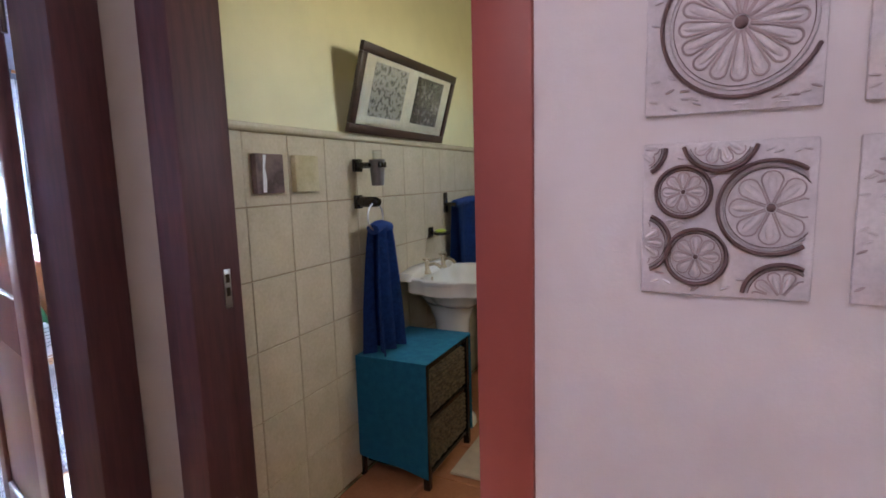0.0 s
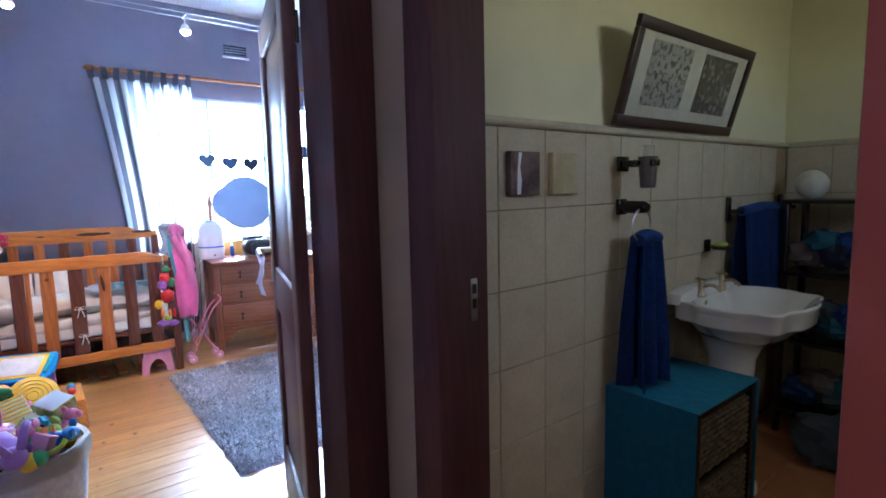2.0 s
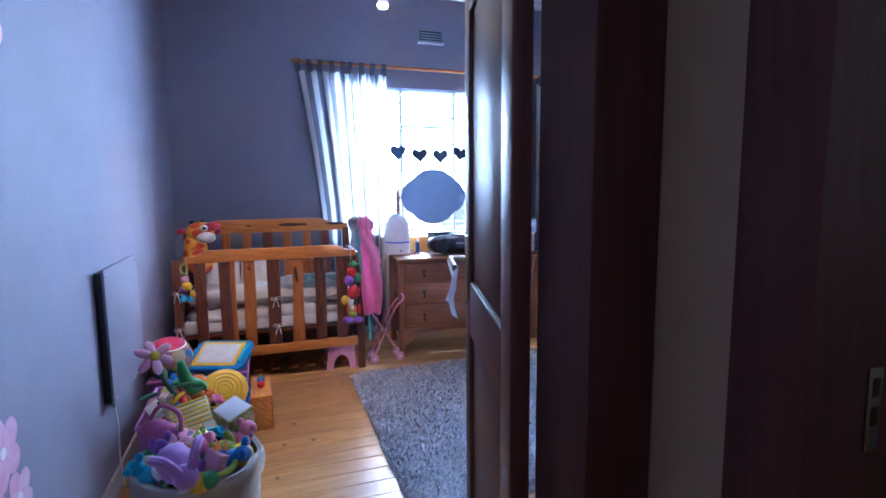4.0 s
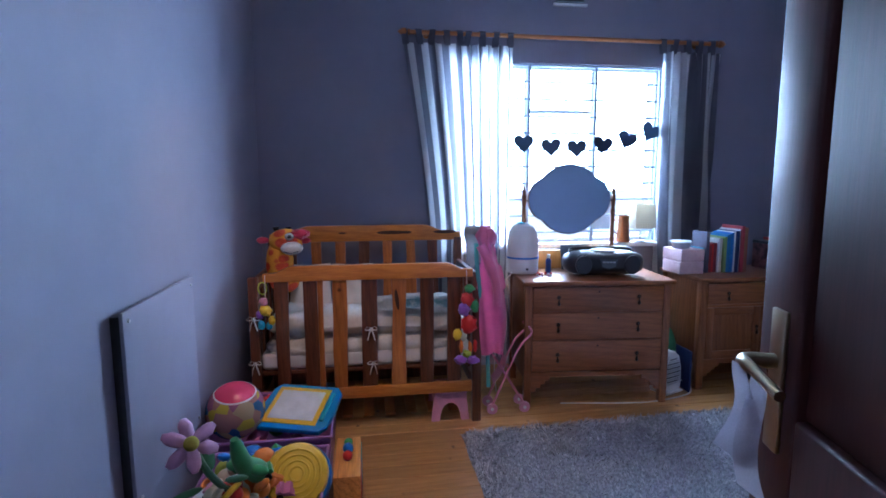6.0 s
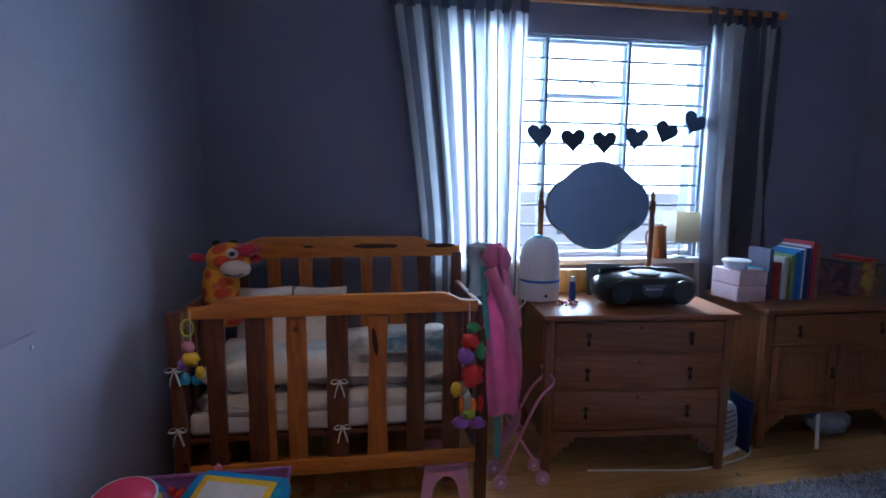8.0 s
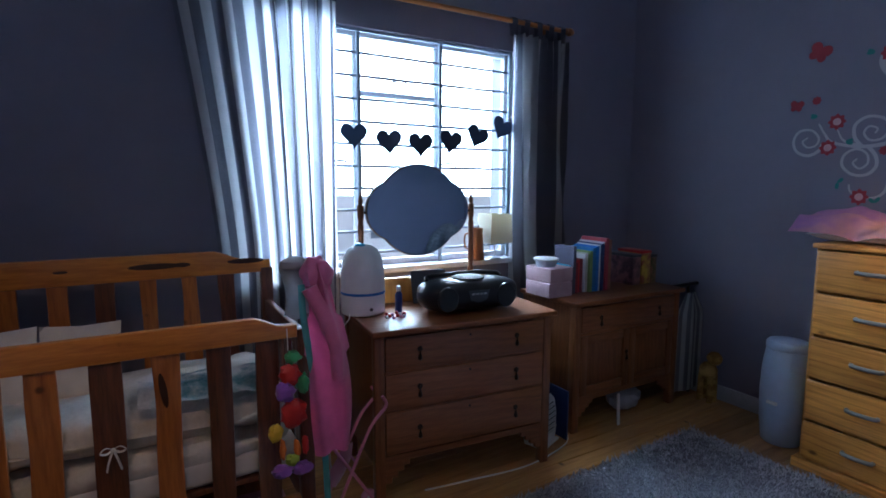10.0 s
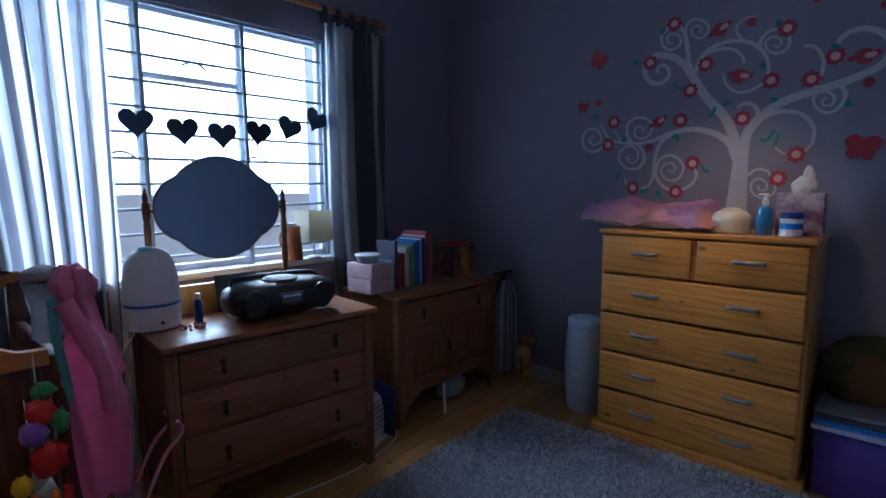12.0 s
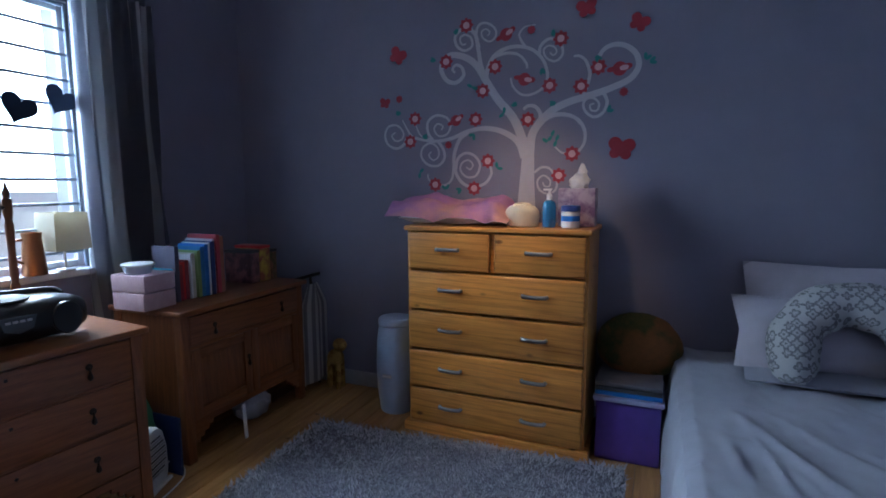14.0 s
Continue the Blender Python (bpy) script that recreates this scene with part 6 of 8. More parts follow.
hood = thing("pink_hoodie", pose(-4.075, 1.80, 0), "small pink hooded top hung over the cot post", "clothing")
def hd(u, v):
    z = 0.43 + 0.70 * v
    w = 0.062 + 0.02 * math.sin(v * 5) + (0.018 if 0.55 < v < 0.75 else 0) - (0.015 if v > 0.92 else 0)
    a = (u - 0.5) * 2
    return (0.02 + 0.035 * (1 - a * a) + 0.012 * math.sin(9 * u + 4 * v) - 0.03 * max(0, v - 0.85) / 0.15, -0.03 * v + 0.03 + w * a + 0.012 * math.sin(4 * v), z - 0.02 * abs(a))
part("front", cloth(hd, 18, 36, 0.012), PINK, hood)
part("hood", ball(0.060, (0.005, -0.005, 1.085), 22, (0.7, 0.95, 1.05), None, 0.3, 2.0), PINK, hood)
part("sleeve", tube(curve([(0.03, -0.04, 1.04), (0.05, 0.0, 0.95), (0.06, 0.04, 0.82), (0.045, 0.05, 0.70)], 6), [0.030] * 10 + [0.024] * 9, 12), PINK, hood)
gs = thing("grey_cardigan", pose(-4.13, 1.735, 0), "grey knitted cardigan draped over the cot corner", "clothing")
def cg(u, v):
    a = (u - 0.5) * math.pi * 1.1
    return (-0.01 + 0.045 * math.cos(a), 0.01 + 0.055 * math.sin(a) + 0.01 * math.sin(7 * v), 0.93 + 0.205 * (1 - (1 - v) ** 2) - 0.03 * abs(u - 0.5) + 0.01 * math.sin(12 * u))
part("cloth", cloth(cg, 18, 12, 0.012), paint("grey_knit", (0.38, 0.38, 0.40), 0.95), gs)
part("fold", ball(0.055, (0, 0.0, 1.115), 16, (0.9, 1.0, 0.5), None, 0.2), paint("grey_knit", (0.38, 0.38, 0.40), 0.95), gs)
scarf = thing("teal_scarf", pose(-4.06, 1.765, 0), "narrow teal cloth hanging beside the pink top", "clothing")
part("cloth", tube(curve([(0, -0.03, 1.05), (0.015, -0.025, 0.9), (0.012, 0.03, 0.5), (0.008, 0.045, 0.22)], 8), 0.012, 8, flat=0.4), TEAL_SHEET, scarf)


def hanging_toy(label, x, y, bits):
    t = thing("hanging_toy", pose(x, y, 0), label, "toy", "toys hung on the cot")
    top = max(b[2] + b[3] for b in bits)
    part("cord", tube([(-0.012, 0, 0.90), (-0.004, 0, top - 0.01)], 0.002, 6), LINEN, t)
    for dx, dy, z, r, c, sq in bits:
        part("piece", ball(r * 0.82, (dx, dy, z), 16, sq, None, 0.42, 2.6), c, t)
    return t


hanging_toy("bright plush octopus toy hung on the cot", CX1 + 0.04, 1.68, [
    (0, 0.015, 0.80, 0.035, GREEN, (0.6, 1, 0.8)), (0.005, 0, 0.74, 0.045, RED, (0.6, 1, 1)), (0.02, -0.02, 0.685, 0.04, PURPLE, (0.7, 1, 1)), (0.0, 0.045, 0.70, 0.035, GREEN, (0.6, 0.8, 1.2)),
    (0.005, 0.01, 0.60, 0.06, RED, (0.55, 0.9, 1.1)), (0.015, -0.055, 0.545, 0.032, YELLOW, (0.6, 1, 1.2)), (0, -0.03, 0.47, 0.014, ORANGE, (1, 1, 3.2)), (0, 0.02, 0.46, 0.014, ORANGE, (1, 1, 3.2)),
    (0, 0.05, 0.47, 0.014, RED, (1, 1, 3.0)), (0.01, -0.035, 0.395, 0.036, PURPLE, (0.7, 1.2, 0.8)), (0.01, 0.035, 0.39, 0.036, PURPLE, (0.7, 1.2, 0.8)), (0.01, 0.0, 0.43, 0.03, LIME, (0.7, 1, 0.8))])
hanging_toy("yellow and blue plush rattle hung on the cot", CX1 + 0.03, 0.60, [
    (0, -0.01, 0.76, 0.028, PALEPINK, (0.7, 1, 1)), (0.01, 0.0, 0.715, 0.036, YELLOW, (0.7, 1.1, 0.9)), (0, -0.03, 0.69, 0.026, PURPLE, (0.7, 1, 1)), (0.006, 0.03, 0.66, 0.022, YELLOW, (0.7, 1, 1.3)), (0, -0.025, 0.635, 0.024, SKY, (0.7, 1, 1.2)), (0, 0.015, 0.63, 0.022, SKY, (0.7, 1, 1.1))])
ringt = thing("teething_ring", pose(CX1 + 0.012, 0.585, 0.83), "lime plastic ring hung on the cot rail", "toy")
part("ring", tube([(0, 0.022 * math.cos(a), 0.032 * math.sin(a)) for a in [2 * math.pi * k / 24 for k in range(25)]], 0.004, 8), LIME, ringt)

stool = thing("step_stool", pose(-4.22, 1.60, 0) @ Matrix.Diagonal((1, 0.72, 1, 1)), "small pink plastic step stool with arched sides under the cot", "stool")
part("top", bx(-0.11, -0.135, 0.160, 0.11, 0.135, 0.178, bevel=0.008, seg=3), PALEPINK, stool)
arch = [(-0.155, 0), (-0.095, 0)] + [(-0.085 * math.cos(math.pi * k / 14), 0.01 + 0.10 * math.sin(math.pi * k / 14)) for k in range(15)] + [(0.095, 0), (0.155, 0), (0.13, 0.159), (-0.13, 0.159)]
for x in (-0.10, 0.088):
    part("side", slab(arch, 0.012, "x", at=x), PALEPINK, stool)
for y in (-0.128, 0.118):
    part("cross_rib", bx(-0.0875, y, 0.11, 0.0875, y + 0.01, 0.159, bevel=0.002), PALEPINK, stool)

pram = thing("doll_pushchair", pose(-4.22, 1.96, 0), "pink folding doll's pushchair beside the dressing table", "doll pushchair")
PINKTUBE = paint("pink_painted_tube", (0.66, 0.24, 0.36), 0.35)
for s in (-0.06, 0.06):
    part("frame_tube", tube(curve([(s, -0.10, 0.055), (s, 0.0, 0.28), (s, 0.07, 0.42), (s, 0.135, 0.49), (s, 0.12, 0.535)], 5), 0.007, 8), PINKTUBE, pram)
    part("frame_tube", tube([(s * 0.9, 0.10, 0.055), (s * 0.9, -0.09, 0.36)], 0.006, 8), PINKTUBE, pram)
    for y in (-0.10, 0.10):
        w = part("wheel", lathe([(0.012, -0.008), (0.032, -0.008), (0.034, 0.0), (0.032, 0.008), (0.012, 0.008)], 18, at=(s, y, 0.036), axis="x"), PALEPINK, pram)
        part("hub", lathe([(0.010, -0.011), (0.010, 0.011)], 12, at=(s, y, 0.036), axis="x"), WHITE, w)
part("cross_bar", tube([(-0.06, 0.0, 0.28), (0.06, 0.0, 0.28)], 0.005, 8), PINKTUBE, pram)
def sling(u, v):
    return (-0.054 + 0.108 * u, -0.08 + 0.07 * v + 0.02 * math.sin(3.1 * v), 0.20 + 0.17 * v - 0.03 * math.sin(math.pi * u))
part("seat_cloth", cloth(sling, 8, 10, 0.003), PALEPINK, pram)

# ---- toys by the side wall ----
def crate(x0, x1, y0, y1, h, label):
    t = thing("toy_crate", pose((x0 + x1) / 2, (y0 + y1) / 2, 0), label, "crate", "toy crates")
    w, d = (x1 - x0) / 2, (y1 - y0) / 2
    bm = bmesh.new()
    lo = [bm.verts.new((sx * w * 0.92, sy * d * 0.92, 0)) for sx, sy in ((-1, -1), (1, -1), (1, 1), (-1, 1))]
    hi = [bm.verts.new((sx * w, sy * d, h)) for sx, sy in ((-1, -1), (1, -1), (1, 1), (-1, 1))]
    bm.faces.new(lo)
    for i in range(4):
        bm.faces.new((lo[i], lo[(i + 1) % 4], hi[(i + 1) % 4], hi[i]))
    bmesh.ops.recalc_face_normals(bm, faces=bm.faces)
    bmesh.ops.solidify(bm, geom=list(bm.faces), thickness=0.004)
    part("tub", bm, LILAC, t)
    rim = tube([(sx * w, sy * d, h) for sx, sy in ((-1, -1), (1, -1), (1, 1), (-1, 1), (-1, -1))], 0.009, 8)
    part("rim", rim, LILAC, t)
    return t


crate(-3.97, -3.44, 0.45, 0.965, 0.29, "lilac plastic crate full of toys")
crate(-3.40, -2.90, 0.50, 0.955, 0.27, "lilac plastic crate heaped with bright toys")


def toy(name, m, label, mesh_parts, category="toy"):
    t = thing(name, m, label, category, "toys in the crates")
    for n, bm, c in mesh_parts:
        part(n, bm, c, t)
    return t


def ball_print():
    """Glossy printed vinyl: a crimson crown over a patchwork of blue, yellow, cream and mauve."""
    m, nt, b = nodes_of("ball_print")
    v = coords(nt, shift=False)
    vo = nt.nodes.new("ShaderNodeTexVoronoi")
    vo.inputs["Scale"].default_value = 16
    nt.links.new(v, vo.inputs["Vector"])
    sp = nt.nodes.new("ShaderNodeSeparateXYZ")
    nt.links.new(vo.outputs["Color"], sp.inputs[0])
    r = nt.nodes.new("ShaderNodeValToRGB")
    r.color_ramp.interpolation = "CONSTANT"
    r.color_ramp.elements[0].color, r.color_ramp.elements[1].color = (0.36, 0.20, 0.16, 1), (0.50, 0.44, 0.06, 1)
    r.color_ramp.elements[1].position = 0.85
    for p, c in ((0.35, (0.05, 0.16, 0.32, 1)), (0.5, (0.40, 0.33, 0.20, 1)), (0.68, (0.30, 0.13, 0.22, 1))):
        r.color_ramp.elements.new(p).color = c
    nt.links.new(sp.outputs[0], r.inputs["Fac"])
    pos = nt.nodes.new("ShaderNodeSeparateXYZ")
    nt.links.new(v, pos.inputs[0])
    crown = ramp(nt, pos.outputs["Z"], (0, 0, 0), (1, 1, 1), 0.089, 0.090)
    nt.links.new(mixc(nt, crown, r.outputs["Color"], (0.62, 0.05, 0.13)), b.inputs["Base Color"])
    b.inputs["Roughness"].default_value = 0.25
    return m


t = toy("play_ball", pose(-3.57, 0.545, 0.385, -4, 12, 0), "large printed play ball with a crimson crown", [("ball", ball(0.125, seg=32), ball_print())], "ball")
part("band", lathe([(0.0880, 0.0872), (0.0896, 0.0882), (0.0848, 0.0928), (0.0836, 0.0924)], 32), WHITE, t)
slate_m = pose(-3.63, 0.815, 0.335) @ Matrix.Rotation(radians(17), 4, "Y") @ Matrix.Rotation(radians(4), 4, "X") @ pose(0, 0, 0, 0, 0, 74) @ Matrix.Diagonal((0.88, 1.0, 1, 1))
t = toy("drawing_board", slate_m, "blue magnetic drawing board with a yellow border", [
    ("case", slab([(-0.19, -0.11), (-0.16, -0.145), (0.16, -0.145), (0.19, -0.11), (0.20, 0.0), (0.19, 0.11), (0.16, 0.145), (-0.16, 0.145), (-0.19, 0.11), (-0.20, 0)], 0.03, "z", 0.008), paint("azure_plastic", (0.02, 0.26, 0.60), 0.3)),
    ("border", bx(-0.155, -0.118, 0.0305, 0.135, 0.118, 0.034, bevel=0.001), YELLOW),
    ("screen", bx(-0.130, -0.094, 0.0345, 0.110, 0.094, 0.036, bevel=0.0005), paint("grey_white_screen", (0.66, 0.68, 0.70), 0.4)),
    ("slider", bx(0.145, -0.09, 0.0305, 0.165, 0.09, 0.042, bevel=0.004), SKY)], "drawing board")
drum_m = look((-3.10, 0.865, 0.325), (-4.2, 0.75, -0.55))
drum = toy("toy_drum", drum_m, "round yellow plastic toy drum with spiral ridges", [
    ("drum", lathe([(0.095, -0.05), (0.112, -0.04), (0.115, 0.0), (0.108, 0.018), (0.10, 0.022), (0.004, 0.024)], 36), YELLOW)])
for r in (0.025, 0.045, 0.065, 0.085):
    part("ridge", tube([(r * math.cos(a), r * math.sin(a), 0.0235) for a in [2 * math.pi * k / 30 for k in range(31)]], 0.004, 6), YELLOW, drum)
part("base", lathe([(0.12, -0.085), (0.13, -0.08), (0.125, -0.052), (0.10, -0.051)], 30), BLUE, drum)
part("red_knob", ball(0.05, (-0.12, 0.0, -0.02), 14), RED, drum)
toy("wooden_bead_box", pose(-3.44, 1.035, 0), "wooden activity box with painted sides and beads", [
    ("box", bx(-0.17, -0.055, 0.0, 0.17, 0.055, 0.20, bevel=0.004), M["pine"]),
    ("side_panel", bx(-0.155, 0.0555, 0.02, -0.01, 0.058, 0.18, bevel=0.001), SKY),
    ("side_panel", bx(0.005, 0.0555, 0.02, 0.155, 0.058, 0.18, bevel=0.001), RED),
    ("bead", ball(0.024, (-0.02, 0.0, 0.224), 12), BLUE), ("bead", ball(0.022, (0.04, 0.0, 0.222), 12), RED), ("bead", ball(0.02, (-0.08, 0.0, 0.22), 12), GREEN)], "activity box")
fl = thing("plush_flower", pose(-2.76, 0.625, 0.64), "dusty pink plush flower on a green stem with a yellow middle", "plush toy", "toys in the crates")
PETAL = paint("dusty_pink_satin", (0.50, 0.26, 0.40), 0.4, sheen=0.3)
nod = pose(0, 0, 0, 0, 58, 28) @ Matrix.Diagonal((0.6, 0.6, 0.6, 1))
for k in range(6):
    o = part("petal", ball(0.055, (0.076, 0, 0), 16, (1.1, 0.62, 0.30), None, 0.16, 2.0), PETAL, fl)
    o.matrix_local = nod @ Matrix.Rotation(k * math.pi / 3 + 0.1 * (k % 2), 4, "Z") @ Matrix.Rotation(0.22 * (k % 2), 4, "Y")
part("middle", ball(0.036, (0, 0, 0.012), 14, (1, 1, 0.6)), paint("olive_yellow_plush", (0.42, 0.36, 0.05), 0.9), fl).matrix_local = nod
LEAFY = paint("dark_green_plush", (0.02, 0.12, 0.045), 0.8, sheen=0.2)
part("stem", tube(curve([(-0.01, 0, -0.005), (-0.06, 0.01, -0.10), (-0.13, 0.03, -0.20), (-0.22, 0.05, -0.29)], 5), 0.011, 8), LEAFY, fl)
for at, ry, rz in (((-0.12, 0.01, -0.14), -25, 200), ((-0.13, 0.06, -0.19), -15, 60), ((-0.10, -0.02, -0.20), 10, 290)):
    part("leaf", ball(0.04, (0.035, 0, 0), 12, (1.2, 0.5, 0.22)), LEAFY, fl).matrix_local = pose(*at, 0, ry, rz)
toy("toy_crocodile", pose(-3.02, 0.72, 0.40, 0, -55, -25), "green plush crocodile toy standing among the toys", [("body", tube(curve([(-0.13, 0, 0), (-0.05, 0, 0.02), (0.05, 0, 0.0), (0.16, 0, 0.03)], 5), [0.012, 0.02, 0.025, 0.032, 0.036, 0.04, 0.04, 0.038, 0.036, 0.034, 0.032, 0.03, 0.028, 0.024, 0.02, 0.012], 12), GREEN),
    ("arm", ball(0.02, (0.02, 0.045, 0.0), 10, (1, 2, 1)), GREEN), ("arm", ball(0.02, (0.02, -0.045, 0.0), 10, (1, 2, 1)), GREEN)], "plush toy")
rnd = random.Random(21)
palette = [RED, YELLOW, BLUE, PINK, PURPLE, LIME, ORANGE, SKY, GREEN, PALEPINK, WHITE, CREAM]
BLOCKSIDE = mottled("printed_toy_block", (0.30, 0.36, 0.06), (0.66, 0.60, 0.28), 30, 0.5, (0.4, 0.6), 0)


def heap(cx, cy, rx, ry, z0, z1, count, seed, group):
    r = random.Random(seed)
    for k in range(count):
        a, q = r.uniform(0, 6.28), math.sqrt(r.random())
        x, y = cx + rx * q * math.cos(a), cy + ry * q * math.sin(a)
        z = z0 + (z1 - z0) * (1 - q * q) * r.uniform(0.6, 1.0) + 0.01
        c = r.choice(palette)
        m = pose(x, y, z, r.uniform(-50, 50), r.uniform(-50, 50), r.uniform(0, 360))
        kind = k % 5
        if kind == 0:
            t = thing("small_ball", m, "small coloured plastic ball among the toys", "ball", group)
            part("ball", ball(r.uniform(0.03, 0.045), seg=18), c, t)
        elif kind == 1:
            t = thing("toy_block", m, "coloured toy block among the toys", "toy block", group)
            s = r.uniform(0.025, 0.038)
            part("block", bx(-s, -s, -s, s, s, s, bevel=0.005), c, t)
        elif kind == 2:
            t = thing("soft_toy", m, "small soft plush toy among the toys", "plush toy", group)
            bm = ball(0.045, (0, 0, 0), 14, (1, 0.8, 0.9), None, 0.12)
            ball(0.032, (0.055, 0, 0.02), 12, (1, 0.9, 0.9), bm)
            for s in (-1, 1):
                ball(0.014, (0.06, s * 0.028, 0.045), 8, (1, 1, 1.8), bm)
                ball(0.016, (-0.02, s * 0.05, -0.01), 8, (1, 1.8, 1), bm)
            part("toy", bm, c, t)
        elif kind == 3:
            t = thing("toy_ring", m, "plastic teething ring among the toys", "toy", group)
            R = r.uniform(0.035, 0.05)
            part("ring", tube([(R * math.cos(b), R * math.sin(b), 0) for b in [2 * math.pi * i / 22 for i in range(23)]], 0.010, 8), c, t)
        else:
            t = thing("toy_car", m, "small plastic toy car among the toys", "toy car", group)
            part("body", slab([(-0.055, 0), (0.055, 0), (0.057, 0.02), (0.03, 0.024), (0.018, 0.042), (-0.03, 0.042), (-0.04, 0.022), (-0.057, 0.02)], 0.045, "y", 0.003, at=-0.0225), c, t)
            for wx in (-0.032, 0.032):
                for wy in (-0.026, 0.026):
                    part("wheel", lathe([(0.013, -0.005), (0.013, 0.005)], 12, at=(wx, wy, 0.0), axis="y"), BLACK, t)


heap(-3.15, 0.70, 0.20, 0.15, 0.26, 0.38, 26, 5, "toys in the crates")
heap(-2.96, 0.66, 0.06, 0.10, 0.27, 0.36, 10, 41, "toys in the crates")
heap(-3.72, 0.74, 0.20, 0.18, 0.24, 0.31, 20, 9, "toys in the crates")
bkt = thing("laundry_basket", pose(-2.30, 0.835, 0), "round white basket lined with cloth, full of toys", "basket")
BASKETW = mottled("white_woven_basket", (0.52, 0.52, 0.56), (0.70, 0.70, 0.72), 40, 0.8, (0.35, 0.65), 0.4)
prof = [(0.165, 0.0), (0.18, 0.01), (0.20, 0.20), (0.214, 0.38), (0.206, 0.38), (0.19, 0.20), (0.16, 0.02)]
part("basket", lathe(prof, 40), BASKETW, bkt)
def liner(u, v):
    a = u * 2 * math.pi
    r = 0.214 + 0.016 * math.sin(math.pi * v) + 0.004 * math.sin(9 * a)
    return ((r - 0.02 * (1 - v)) * math.cos(a), (r - 0.02 * (1 - v)) * math.sin(a), 0.335 + 0.062 * math.sin(math.pi * (0.25 + 0.6 * v)) - 0.06 * v + 0.006 * math.sin(7 * a))
part("liner", cloth(liner, 60, 8, 0.006), LINEN, bkt, "folded white cloth liner")
heap(-2.30, 0.835, 0.175, 0.175, 0.365, 0.43, 48, 17, "toys in the basket")
heap(-2.17, 0.90, 0.09, 0.10, 0.38, 0.43, 14, 23, "toys in the basket")
t = thing("plush_rabbit", pose(-2.16, 0.78, 0.44, 10, 25, 30), "lilac plush rabbit lying on the toy basket", "plush toy", "toys in the basket")
bm = ball(0.065, (0, 0, 0), 18, (1.2, 0.9, 0.8), None, 0.1)
ball(0.045, (0.08, 0.0, 0.02), 14, (1, 0.9, 0.9), bm)
for s in (-1, 1):
    tube(curve([(0.08, s * 0.02, 0.05), (0.05, s * 0.05, 0.10), (0.01, s * 0.08, 0.09)], 4), [0.016] * 8 + [0.008], 8, bm)
part("rabbit", bm, paint("lilac_plush", (0.40, 0.20, 0.56), 0.85, sheen=0.4), t)
t = thing("striped_box_lid", pose(-2.44, 0.80, 0.46, 12, 22, 15), "yellow and white striped toy box lid on the basket", "toy", "toys in the basket")
part("lid", bx(-0.10, -0.07, 0, 0.10, 0.07, 0.018, bevel=0.004), CREAM, t)
for k in range(8):
    part("rib", bx(-0.093 + 0.024 * k, -0.066, 0.0185, -0.081 + 0.024 * k, 0.066, 0.022, bevel=0.001), YELLOW, t)
t = thing("toy_cube", pose(-2.42, 0.95, 0.455, 15, 12, 40), "large printed card cube on the toy basket", "toy block", "toys in the basket")
part("cube", bx(-0.055, -0.055, -0.055, 0.055, 0.055, 0.055, bevel=0.004), BLOCKSIDE, t)
part("face", bx(-0.05, -0.05, 0.0555, 0.05, 0.05, 0.057, bevel=0.0005), WHITE, t)
t = thing("toy_handbag", pose(-2.40, 0.70, 0.43, 0, 20, 60), "magenta woven toy handbag on the basket", "toy", "toys in the basket")
part("bag", ball(0.08, (0, 0, 0), 18, (1.2, 0.7, 0.8), None, 0.12), paint("magenta_weave", (0.45, 0.12, 0.28), 0.8), t)
part("strap", tube(curve([(-0.07, 0, 0.04), (-0.04, 0, 0.12), (0.04, 0, 0.12), (0.07, 0, 0.04)], 5), 0.008, 8), paint("magenta_weave", (0.45, 0.12, 0.28), 0.8), t)

# ribbon on the door handle
rb = thing("door_ribbon", pose(-1.222 + 0.72 * -math.cos(math.radians(leaf_angle)) - 0.055 * math.sin(math.radians(leaf_angle)), 1.552 + 0.72 * math.sin(math.radians(leaf_angle)) - 0.055 * math.cos(math.radians(leaf_angle)), 1.10), "sheer white ribbon hanging from the door lever", "ribbon")
SHEER = striped("sheer_white_ribbon", (0.72, 0.68, 0.76), (0.74, 0.70, 0.78), 0.5, through=0.5)
for k, (L, dx) in enumerate(((0.15, -0.02), (0.19, 0.02))):
    def strip(u, v, L=L, dx=dx):
        return (dx * (0.3 + v) + (u - 0.5) * (0.03 + 0.03 * v), 0.012 * math.sin(5 * v + dx * 60), 0.012 - L * v)
    part("strip", cloth(strip, 6, 14, 0.0015), SHEER, rb)

